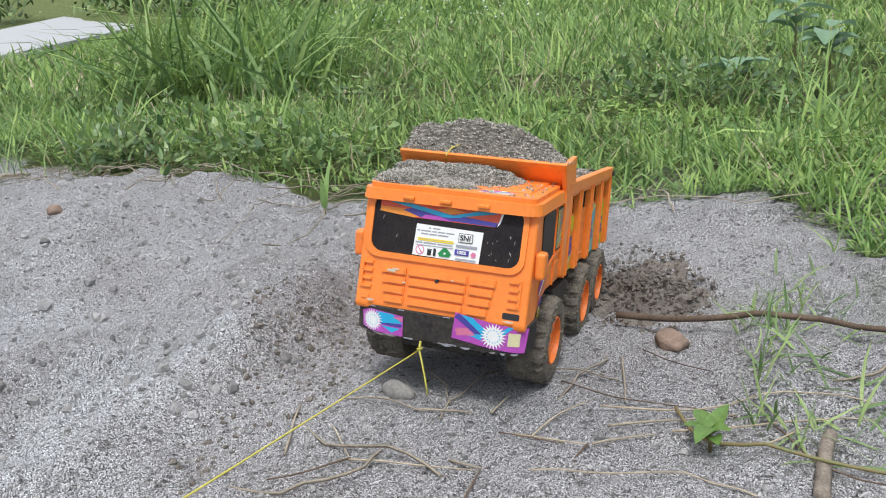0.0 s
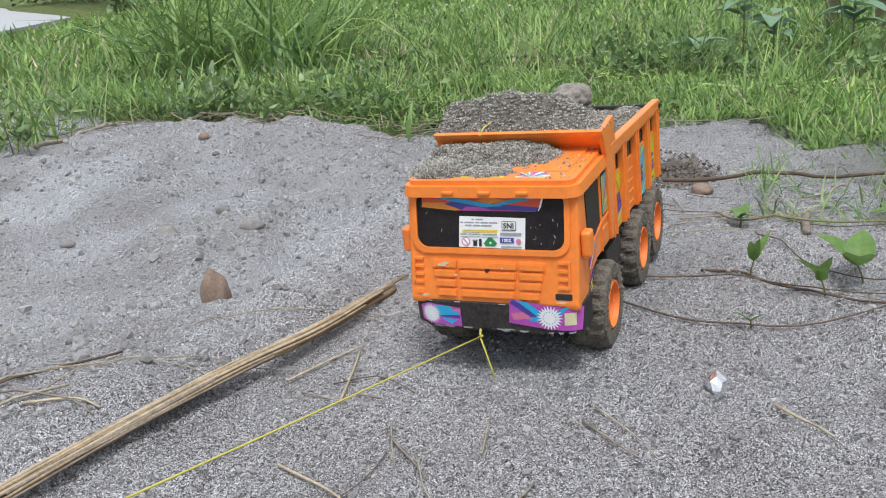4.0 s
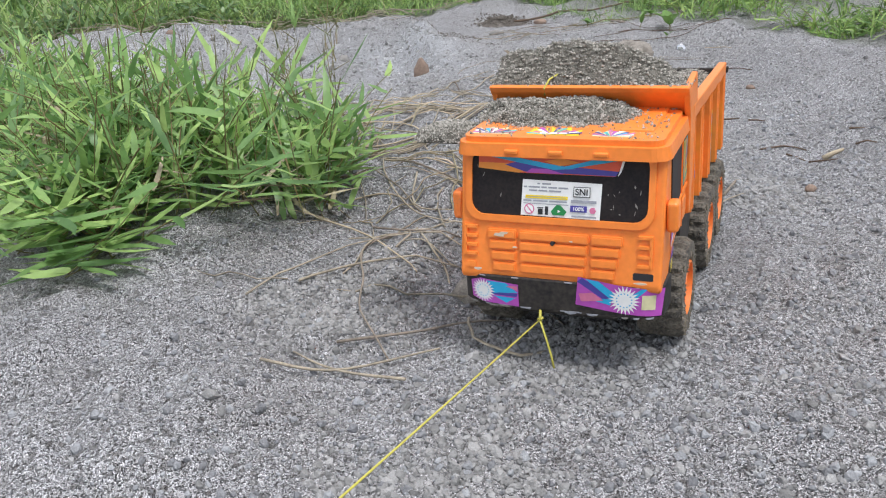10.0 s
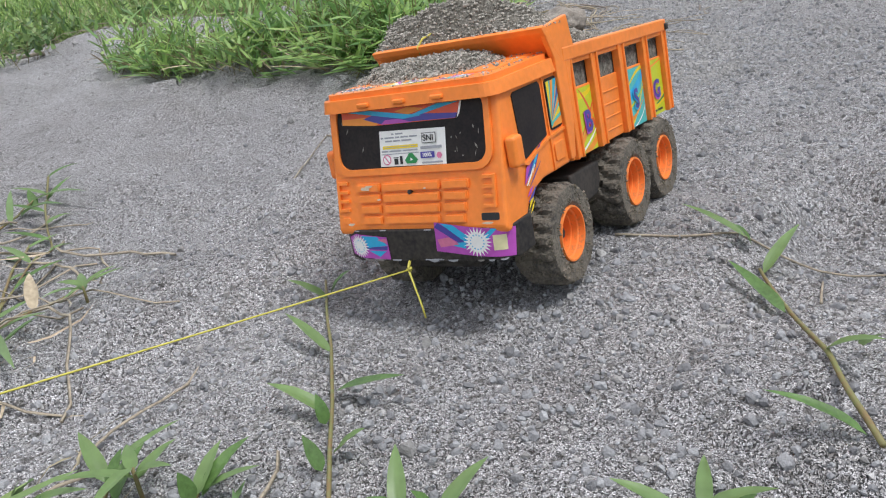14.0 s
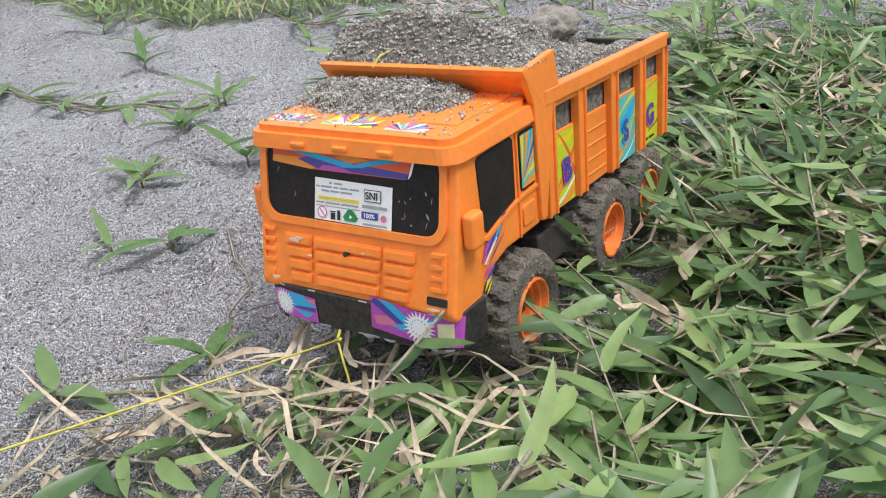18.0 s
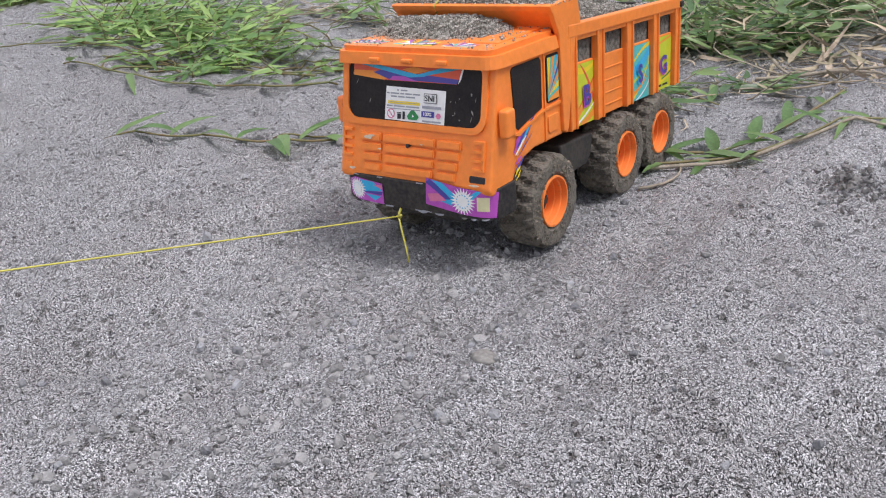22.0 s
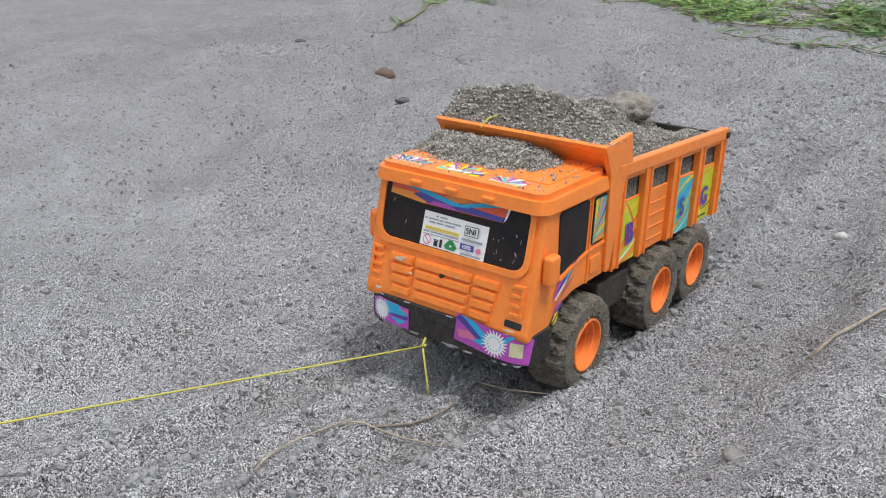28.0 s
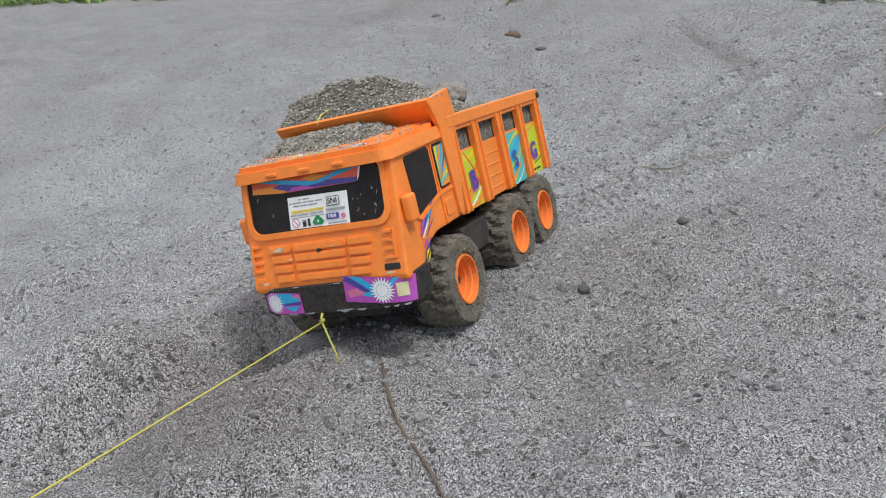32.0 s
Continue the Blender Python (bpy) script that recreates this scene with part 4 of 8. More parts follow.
def grass(name, label, x, y, lo, hi, wlo, whi, material, lean=(0.1, 1.0), curl=(0.2, 1.3), lift=0.0, sway=0.4):
    k = len(x)
    v, f = blades(x, y, rng.uniform(lo, hi, k), rng.uniform(wlo, whi, k), rng.uniform(*lean, k), rng.uniform(*curl, k), lift=rng.uniform(0, lift, k) if lift else 0.0, sway=sway)
    return tagged(new(name, big_mesh(name, v, f, material)), label, "grass", kind="stuff")


def clumpy(x, y):
    return np.clip(0.45 + 1.1 * value_noise(x * 5, y * 5, 21) + 0.6 * value_noise(x * 13, y * 13, 22), 0.06, 1)


def far_grass(name, label, count, poly, cx, cy, a0, a1, r0, r1, tall, wide, material, lean=(0.05, 0.9)):
    """Meadow, drawn with fewer and larger leaves the farther it lies from a place in the clearing, between two bearings."""
    xs, ys = np.empty(0), np.empty(0)
    while len(xs) < count:
        r = r0 * (r1 / r0) ** rng.random(count)
        a = np.radians(rng.uniform(a0, a1, count))
        x, y = cx + r * np.cos(a), cy + r * np.sin(a)
        ok = ~inside(ROADWAY, x, y) & inside(poly, x + 0.05 * value_noise(x * 7, y * 7, 11), y + 0.05 * value_noise(x * 7, y * 7, 12)) & (rng.random(count) < clumpy(x * 0.5, y * 0.5) + 0.2)
        xs, ys = np.concatenate([xs, x[ok]]), np.concatenate([ys, y[ok]])
    x, y = xs[:count], ys[:count]
    d = np.hypot(x - cx, y - cy)
    rise = 1 + 0.8 * np.clip(value_noise(x * 1.3, y * 1.3, 55), -0.5, 1)
    v, f = slips(x, y, tall * np.clip(d / 2.0, 0.6, 6) ** 0.8 * rng.uniform(0.5, 1.3, count) * rise, wide * np.clip(d / 1.8, 0.6, 9) * rng.uniform(0.6, 1.3, count), rng.uniform(*lean, count), rng.uniform(0.2, 1.4, count))
    return tagged(new(name, big_mesh(name, v, f, material)), label, "grass", kind="stuff")


def stalks(name, label, lines, radius, material):
    """Many thin stalks, joined."""
    vs, fs, n0 = [], [], 0
    for pts in lines:
        pts = np.array(pts, float)
        d = np.gradient(pts, axis=0)
        d /= np.linalg.norm(d, axis=1, keepdims=True) + 1e-9
        u = np.cross(d, (0.1, 0.2, 1.0))
        u /= np.linalg.norm(u, axis=1, keepdims=True) + 1e-9
        w = np.cross(d, u)
        r = radius * rng.uniform(0.6, 1.3)
        ring = [pts + r * (u * math.cos(a) + w * math.sin(a)) for a in (0, 2.1, 4.2)]
        vs.append(np.stack(ring, 1).reshape(-1, 3))
        k = len(pts)
        for i in range(k - 1):
            for c in range(3):
                a, b = n0 + 3 * i + c, n0 + 3 * i + (c + 1) % 3
                fs.append((a, b, b + 3, a + 3))
        n0 += 3 * k
    return tagged(new(name, big_mesh(name, np.concatenate(vs), np.array(fs), material)), label, "stalks", kind="stuff")


far_grass("meadow_grass", "dense bright green meadow grass behind the sand", 105000, MEADOW_EDGE, 0.7, 0.1, 118, 245, 1.15, 40, 0.05, 0.0042, MEADOW)
far_grass("meadow_weed", "pale fine-leaved weeds among the meadow grass", 30000, MEADOW_EDGE, 0.7, 0.1, 118, 245, 1.15, 14, 0.03, 0.008, WEED, (0.5, 1.4))
far_grass("dry_grass", "dry yellow stalks among the meadow grass", 3600, MEADOW_EDGE, 0.7, 0.1, 118, 245, 1.15, 9, 0.085, 0.002, DRY, (0.2, 1.3))
far_grass("meadow_grass", "dense green meadow grass at the sand's far edge", 14000, WEST, 2.9, -4.5, 120, 200, 1.2, 18, 0.06, 0.005, MEADOW)
far_grass("dry_grass", "dry stalks in the far meadow", 1800, WEST, 2.9, -4.5, 120, 200, 1.2, 9, 0.07, 0.003, DRY, (0.2, 1.3))
NEARMEADOW = [(-1.15, -1.6), (-0.95, -1.0), (-0.85, -0.5), (-0.72, 0.05), (-0.68, 0.3), (-0.5, 0.46), (0.1, 0.46), (0.9, 0.5), (0.9, 0.8), (-0.6, 1.2), (-1.3, 0.9), (-1.7, -0.3), (-1.6, -1.5)]
bx, by = scatter(NEARMEADOW, 1500, clumpy)
sprigs("meadow_weed", "leafy low green weeds at the meadow's edge", bx, by, (0.03, 0.085), (0.1, 1.1), (0.0, 0.8), 6, (0.016, 0.04), (0.004, 0.0085), (0.2, 2.2), MEADOW, VINE, 0.0008)
bx, by = scatter([(-2.1, -1.3), (-2.0, -2.1), (-2.9, -2.4), (-3.1, -1.4)], 700)
grass("tall_grass", "tall arching green grass clump in the meadow", bx, by, 0.3, 0.75, 0.006, 0.012, MEADOW, (0.0, 0.6), (0.4, 2.2))
bx, by = scatter([(-1.9, -1.2), (-1.9, -1.9), (-2.6, -2.1), (-2.8, -1.3)], 60)
grass("tall_grass", "long pale arching grass blades in the meadow", bx, by, 0.4, 0.75, 0.012, 0.02, WEED, (0.0, 0.5), (1.0, 2.6))
bx, by = scatter([(-0.55, 0.43), (0.1, 0.42), (0.5, 0.47), (0.9, 0.45), (0.95, 0.9), (-0.6, 1.2)], 2600, clumpy)
grass("meadow_grass", "low green grass blades thinning out on the sand", bx, by, 0.02, 0.075, 0.002, 0.005, MEADOW, (0.2, 1.2), (0.1, 1.2))
tuft = np.random.default_rng(17)
for label, count, each, lo, hi, w0, w1, material in (("tufts of longer green grass in the meadow", 34, 46, 0.1, 0.28, 0.003, 0.007, MEADOW), ("pale wispy grass tufts in the meadow", 18, 30, 0.12, 0.3, 0.002, 0.004, WEED), ("dry bent grass tufts in the meadow", 12, 24, 0.08, 0.22, 0.002, 0.004, DRY)):
    a, r = np.radians(tuft.uniform(128, 238, count)), tuft.uniform(1.75, 4.6, count)
    x, y = np.repeat(0.7 + r * np.cos(a), each), np.repeat(0.1 + r * np.sin(a), each)
    x, y = x + tuft.normal(0, 0.06, len(x)), y + tuft.normal(0, 0.06, len(y))
    grass("tall_grass", label, x, y, lo, hi, w0, w1, material, (0.0, 0.75), (0.2, 1.6))
a, r = np.radians(tuft.uniform(150, 238, 20)), tuft.uniform(1.7, 3.6, 20)
x, y = np.repeat(0.7 + r * np.cos(a), 16), np.repeat(0.1 + r * np.sin(a), 16)
sprigs("meadow_herb", "leafy darker green herbs in the meadow", x + tuft.normal(0, 0.07, 320), y + tuft.normal(0, 0.07, 320), (0.06, 0.16), (0.0, 0.8), (0.0, 0.5), 7, (0.02, 0.045), (0.01, 0.018), (0.3, 2.6), SWARDLEAF, VINE, 0.001)
bx, by = scatter(BUSH, 430, clumpy)
sprigs("grass_tuft", "leafy green grass tuft on a low sandy bank", bx, by, (0.05, 0.165), (0.05, 0.85), (0.0, 0.7), 6, (0.035, 0.075), (0.005, 0.0105), (0.2, 2.5), LEAF, VINE, 0.0008)
bx, by = scatter([(1.15, -1.0), (1.24, -1.03), (1.3, -1.11), (1.2, -1.15), (0.95, -1.1)], 70)
sprigs("grass_tuft", "drooping green grass leaves spilling over the sand", bx, by, (0.05, 0.12), (0.6, 1.3), (0.0, 0.4), 5, (0.04, 0.085), (0.006, 0.011), (0.2, 2.0), LEAF, VINE, 0.0008)
bx, by = scatter(BUSH, 900)
grass("grass_tuft", "low green blades at the foot of the tuft", bx, by, 0.04, 0.09, 0.004, 0.009, LEAF, (0.3, 1.3), (0.0, 0.9), 0.03)
bx, by = scatter(BUSH, 160)
grass("grass_stalk", "thin upright grass stalks in the tuft", bx, by, 0.14, 0.24, 0.001, 0.002, VINE, (0.0, 0.5), (0.0, 0.5))
bx, by = scatter(BUSH, 420)
grass("dry_grass", "dry straw blades at the foot of the tuft", bx, by, 0.04, 0.12, 0.003, 0.007, DRY, (0.8, 1.5), (0.0, 0.5), 0.04)
bx, by = scatter(SWARD, 1450, clumpy)
sprigs("creeping_grass", "low creeping broad-bladed green grass with dry stalks", bx, by, (0.05, 0.14), (0.9, 1.5), (-0.15, 0.25), 6, (0.032, 0.066), (0.007, 0.0128), (0.2, 1.1), SWARDLEAF, PALETWIG, 0.0011)
bx, by = scatter(SWARD, 2700, lambda x, y: np.clip(0.3 + 1.5 * value_noise(x * 9, y * 9, 77), 0.04, 1))
grass("dry_grass", "dry curled straw-coloured leaves among the green grass", bx, by, 0.03, 0.085, 0.0015, 0.005, DRY, (1.2, 1.6), (-0.5, 0.6), 0.036, 1.5)
bx, by = scatter(SWARD, 95, clumpy)
sprigs("creeping_grass", "upright young grass shoots with broad blades", bx, by, (0.03, 0.075), (0.1, 0.8), (-0.1, 0.3), 4, (0.04, 0.068), (0.007, 0.0115), (0.3, 0.9), SWARDLEAF, VINE, 0.0012)
bx, by = scatter(SWARD, 850, lambda x, y: np.clip(0.25 + 1.5 * value_noise(x * 8, y * 8, 78), 0.03, 1))
grass("dry_leaves", "broad crumpled dry leaves among the green grass", bx, by, 0.03, 0.066, 0.004, 0.0095, DRY, (1.1, 1.58), (-0.7, 0.8), 0.034, 1.8)
bx, by = scatter(FRINGE, 18, clumpy)
sprigs("creeping_grass", "thin green grass shoots on the sand", bx, by, (0.04, 0.1), (0.7, 1.5), (-0.2, 0.2), 5, (0.025, 0.06), (0.005, 0.011), (0.3, 1.2), SWARDLEAF, PALETWIG, 0.001)
bx, by = scatter(FRINGE, 200, clumpy)
grass("dry_grass", "dry straw leaves on the sand", bx, by, 0.03, 0.07, 0.0015, 0.0045, DRY, (1.3, 1.6), (-0.4, 0.4), 0.01, 1.5)
bx, by = scatter(ASIDE, 165, clumpy)
sprigs("creeping_grass", "loose creeping green grass on bare sand", bx, by, (0.05, 0.13), (0.9, 1.5), (-0.2, 0.15), 6, (0.03, 0.066), (0.006, 0.0115), (0.2, 1.1), SWARDLEAF, PALETWIG, 0.001)
bx, by = scatter(ASIDE, 260)
grass("dry_grass", "dry straw leaves among loose grass", bx, by, 0.03, 0.08, 0.0015, 0.0045, DRY, (1.3, 1.6), (-0.5, 0.5), 0.012, 1.5)
HOLLOW = [(2.482, -3.54), (2.574, -3.487), (2.685, -3.432), (2.734, -3.478), (2.702, -3.54), (2.62, -3.6)]
bx, by = scatter(HOLLOW, 22)
sprigs("creeping_grass", "single green grass shoots on bare sand", bx, by, (0.03, 0.07), (0.9, 1.4), (-0.1, 0.3), 3, (0.035, 0.062), (0.008, 0.0125), (0.2, 1.1), SWARDLEAF, PALETWIG, 0.001)
bx, by = scatter([(2.38, -3.69), (2.482, -3.549), (2.582, -3.549), (2.62, -3.62), (2.5, -3.72)], 110)
grass("dry_grass", "short dry straw on the sand between shoots", bx, by, 0.03, 0.08, 0.0015, 0.0045, DRY, (1.3, 1.6), (-0.5, 0.5), 0.014, 1.5)
for poly, count in (([(2.637, -3.367), (2.67, -3.293), (2.793, -3.173), (2.87, -3.293), (2.818, -3.33), (2.708, -3.33)], 36), ([(2.705, -3.432), (2.868, -3.348), (2.906, -3.404), (2.784, -3.478)], 7)):
    bx, by = scatter(poly, count)
    grass("dry_leaves", "broad crumpled dry leaves on the sand", bx, by, 0.035, 0.08, 0.004, 0.009, DRY, (0.9, 1.55), (-0.9, 1.2), 0.012, 1.8)
bx, by = scatter(STRAW, 120)
grass("dry_grass", "dry curled straw on bare sand", bx, by, 0.03, 0.08, 0.0015, 0.004, DRY, (1.35, 1.6), (-0.4, 0.4), 0.008, 1.5)
bx, by = scatter(FARTUFT, 900)
grass("dry_grass", "dry wisps in the far tuft", bx, by, 0.04, 0.1, 0.0015, 0.003, DRY, (0.3, 1.2), (0.2, 1.0))
bx, by = scatter(FARTUFT, 3000)
grass("grass_tuft", "wispy olive-green grass tuft on bare sand", bx, by, 0.04, 0.11, 0.002, 0.0045, WEED, (0.2, 1.1), (0.2, 1.3))
bx, by = scatter(THIN, 230, clumpy)
sprigs("creeping_grass", "thin creeping green grass strands on sand", bx, by, (0.04, 0.12), (0.9, 1.5), (-0.2, 0.2), 5, (0.025, 0.055), (0.005, 0.01), (0.3, 1.2), LEAF, VINE, 0.001)
bx, by = scatter([(1.84, -4.74), (1.5, -4.33), (1.1, -3.82), (1.06, -3.7), (1.2, -3.8), (1.55, -4.3)], 26)
sprigs("creeping_grass", "green leaves along a creeping runner on sand", bx, by, (0.03, 0.08), (0.8, 1.45), (-0.1, 0.2), 4, (0.03, 0.055), (0.006, 0.011), (0.3, 1.2), LEAF, VINE, 0.001)
bx, by = scatter(SPARSE, 650, clumpy)
grass("creeping_grass", "sparse fine green blades on the sand", bx, by, 0.02, 0.06, 0.0015, 0.003, WEED, (0.2, 1.3), (0.0, 0.9))


def creeping(count, poly, lo, hi, lift=0.012):
    xs, ys = scatter(poly, count)
    lines = []
    for x, y in zip(xs, ys):
        a, length = rng.uniform(0, 6.28), rng.uniform(lo, hi)
        px, py = [x], [y]
        for i in range(9):
            a += rng.normal(0, 0.3)
            px.append(px[-1] + length / 9 * math.cos(a))
            py.append(py[-1] + length / 9 * math.sin(a))
        pz = height(np.array(px), np.array(py)) + lift * rng.uniform(0.2, 1.2) + 0.004 * np.sin(np.linspace(0, 5, 10))
        lines.append(np.stack([px, py, pz], -1))
    return lines


stalks("grass_runners", "tan creeping grass runners", creeping(480, SWARD, 0.06, 0.26, 0.016), 0.0009, PALETWIG)
stalks("grass_runners", "thin brown-green runners on sand", creeping(44, THIN, 0.08, 0.2, 0.006), 0.0015, VINE)
stalks("grass_runners", "thin tan runners at the grass edge", creeping(60, FRINGE, 0.08, 0.25, 0.006), 0.0014, PALETWIG)
stalks("grass_runners", "tan dry runners on bare sand", creeping(26, STRAW, 0.05, 0.18, 0.006), 0.0009, PALETWIG)
stalks("grass_runners", "tan runners in loose grass", creeping(60, ASIDE, 0.06, 0.22, 0.008), 0.0011, PALETWIG)
stalks("dry_stalks", "scattered tan dry stalks", creeping(9, [(-0.15, 0.02), (0.1, -0.02), (0.14, 0.2), (0.05, 0.42), (-0.2, 0.4)], 0.05, 0.2, 0.004), 0.0012, PALETWIG)
stalks("dry_stalks", "dry stalks fanned over the sand", creeping(22, [(0.6, -0.6), (0.75, -0.36), (1.1, -0.36), (1.15, -0.6), (0.95, -0.68)], 0.08, 0.3, 0.006), 0.0011, PALETWIG)
stalks("dry_stalks", "pile of thin dry straw on the sand", creeping(34, [(0.86, -0.79), (1.04, -0.68), (1.01, -0.58), (0.82, -0.58), (0.8, -0.72)], 0.08, 0.26, 0.012), 0.001, DRY)
stalks("dry_stalks", "loose fan of dry straw on the sand", creeping(22, [(1.13, -0.72), (1.22, -0.66), (1.28, -0.58), (1.21, -0.52), (1.12, -0.62)], 0.08, 0.24, 0.006), 0.0009, DRY)
stalks("dry_stalks", "thin dry roots on the sand", creeping(24, [(1.08, -0.74), (1.13, -0.52), (1.45, -0.5), (1.6, -0.8), (1.33, -0.9)], 0.06, 0.25, 0.004), 0.0012, PALETWIG)
stalks("dry_stalks", "dry stalks along the meadow edge", creeping(60, [(-0.8, -1.3), (-0.72, -0.6), (-0.55, 0.1), (-0.7, 0.1), (-0.9, -0.6), (-1.0, -1.3)], 0.1, 0.4, 0.02), 0.0012, PALETWIG)


def gravel(count, lo, hi, name, label, spread, side, material=None, rounded=False, first=0.0, last=1.0):
    """Loose grit along the truck's way, or along a share of it."""
    k = np.sort(rng.uniform(first, last, count)) * (len(TRUCK) - 1.001)
    way = np.array([tuple(m.translation)[:2] for t, m in TRUCK])
    i = k.astype(int)
    u = (k - i)[:, None]
    p = way[i] * (1 - u) + way[i + 1] * u
    head = np.array([tuple((m.to_3x3() @ Vector((1, 0, 0))).to_2d().normalized()) for t, m in TRUCK])[i]
    left = np.stack([-head[:, 1], head[:, 0]], -1)
    p = p + left * (side + rng.normal(0, spread, count))[:, None] + head * rng.uniform(-0.1, 0.35, count)[:, None]
    return grains(np.concatenate([p, height(p[:, 0], p[:, 1])[:, None]], 1), 0.15, lo, hi, material or GRAIN, name, label, "gravel", rounded=rounded)


def grains(pts, nrm_lift, lo, hi, material, name, label, category, kind="stuff", rounded=False):
    """Small grains, angular or rounded, joined into one object."""
    k = len(pts)
    if rounded:
        g = (1 + 5 ** 0.5) / 2
        ico = np.array([(-1, g, 0), (1, g, 0), (-1, -g, 0), (1, -g, 0), (0, -1, g), (0, 1, g), (0, -1, -g), (0, 1, -g), (g, 0, -1), (g, 0, 1), (-g, 0, -1), (-g, 0, 1)]) / 1.9
        tri = np.array([(0, 11, 5), (0, 5, 1), (0, 1, 7), (0, 7, 10), (0, 10, 11), (1, 5, 9), (5, 11, 4), (11, 10, 2), (10, 7, 6), (7, 1, 8), (3, 9, 4), (3, 4, 2), (3, 2, 6), (3, 6, 8), (3, 8, 9), (4, 9, 5), (2, 4, 11), (6, 2, 10), (8, 6, 7), (9, 8, 1)])
    else:
        ico = np.array([(1, 0, 0), (-1, 0, 0), (0, 1, 0), (0, -1, 0), (0, 0, 1), (0, 0, -1)], float)
        tri = np.array([(0, 2, 4), (2, 1, 4), (1, 3, 4), (3, 0, 4), (2, 0, 5), (1, 2, 5), (3, 1, 5), (0, 3, 5)])
    c = len(ico)
    size = lo * (hi / lo) ** (rng.random(k) ** 2.2)
    sc = rng.uniform(0.62, 1.25, (k, c, 1)) * size[:, None, None] * rng.uniform(0.7, 1.2, (k, 1, 3))
    q = rng.normal(size=(k, 4))
    q /= np.linalg.norm(q, axis=1, keepdims=True)
    w, x, y, z = q.T
    rot = np.stack([1 - 2 * (y * y + z * z), 2 * (x * y - w * z), 2 * (x * z + w * y), 2 * (x * y + w * z), 1 - 2 * (x * x + z * z), 2 * (y * z - w * x), 2 * (x * z - w * y), 2 * (y * z + w * x), 1 - 2 * (x * x + y * y)], -1).reshape(k, 3, 3)
    v = np.einsum("kij,kvj->kvi", rot, ico[None] * sc) + pts[:, None, :]
    v[:, :, 2] += (size * nrm_lift)[:, None]
    f = tri[None] + c * np.arange(k)[:, None, None]
    return tagged(new(name, big_mesh(name, v.reshape(-1, 3), f.reshape(-1, 3), material, smooth=False)), label, category, kind=kind)


gravel(34000, 0.0009, 0.0026, "gravel", "loose grey grit on the sand", 0.26, 0.1, GRAIN, False, 0.0, 0.62)
gravel(30000, 0.0006, 0.0017, "gravel", "fine loose grey grit on the sand", 0.26, 0.1, GRAIN, False, 0.62, 1.0)
gravel(3600, 0.0017, 0.0046, "gravel", "angular grey crumbs on the sand", 0.3, 0.1, GRIT, True)
gravel(12000, 0.0015, 0.0046, "gravel", "rounded bluish-grey crumbs strewn over the coarse sand", 0.24, 0.08, BLUEGRIT, True, 0.22, 0.5)
gravel(1500, 0.0016, 0.005, "gravel", "small grey crumbs strewn over the finer sand", 0.26, 0.08, BLUEGRIT, True, 0.62, 1.0)
gravel(500, 0.0022, 0.0068, "gravel", "scattered grey clods and pebbles", 0.45, -0.1, GRIT, True)
cx_, cy_ = scatter([(-0.85, -1.35), (1.0, -1.3), (1.1, -0.2), (-0.3, -0.15), (-0.75, -0.4)], 2600, lambda x, y: np.clip(0.3 + 1.4 * value_noise(x * 4, y * 4, 62), 0.03, 1))
grains(np.stack([cx_, cy_, height(cx_, cy_)], -1), -0.1, 0.0016, 0.0075, GRIT, "clods", "grey sand clods on the lumpy sand", "gravel", rounded=True)
cx_, cy_ = scatter([(-0.8, -1.2), (0.8, -1.2), (0.7, -0.3), (-0.2, -0.15), (-0.7, -0.3)], 330)
grains(np.stack([cx_, cy_, height(cx_, cy_)], -1), 0.1, 0.003, 0.0105, GRIT, "clods", "larger grey clods and pebbles on the lumpy sand", "gravel", rounded=True)
cx_, cy_ = scatter([(1.28, -0.75), (1.3, -0.6), (1.5, -0.5), (1.72, -0.6), (1.75, -0.85), (1.55, -0.98), (1.35, -0.92)], 5200, lambda x, y: np.clip(0.45 + 1.2 * value_noise(x * 7, y * 7, 61), 0.05, 1), 0.12)
grains(np.stack([cx_, cy_, height(cx_, cy_)], -1), -0.1, 0.0016, 0.0046, GRIT, "gravel", "coarse round grey grit on the sand", "gravel", rounded=True)
CRUMBS = [(1.08, -0.66), (1.06, -0.44), (1.17, -0.24), (1.34, -0.2), (1.44, -0.3), (1.4, -0.5), (1.3, -0.64)]
cx_, cy_ = scatter(CRUMBS, 7000, lambda x, y: np.clip(0.5 + 1.2 * value_noise(x * 12, y * 12, 63), 0.08, 1), 0.1)
grains(np.stack([cx_, cy_, height(cx_, cy_)], -1), -0.1, 0.0009, 0.0024, GRAIN, "gravel", "crumbly grey gravel in front of the dry stalks", "gravel")
cx_, cy_ = scatter([(1.55, -0.85), (1.58, -0.66), (1.7, -0.5), (1.86, -0.58), (1.84, -0.8), (1.68, -0.95)], 700, lambda x, y: np.clip(0.4 + 1.4 * value_noise(x * 12, y * 12, 64), 0.05, 1), 0.1)
grains(np.stack([cx_, cy_, height(cx_, cy_)], -1), -0.1, 0.0016, 0.005, GRIT, "gravel", "grey crumbs of sand beside the wheels", "gravel", rounded=True)
cx_, cy_ = scatter(CRUMBS, 900, lambda x, y: np.clip(0.4 + 1.4 * value_noise(x * 12, y * 12, 63), 0.05, 1), 0.1)
grains(np.stack([cx_, cy_, height(cx_, cy_)], -1), -0.1, 0.002, 0.0062, GRIT, "gravel", "grey crumbs and clods of sand", "gravel", rounded=True)
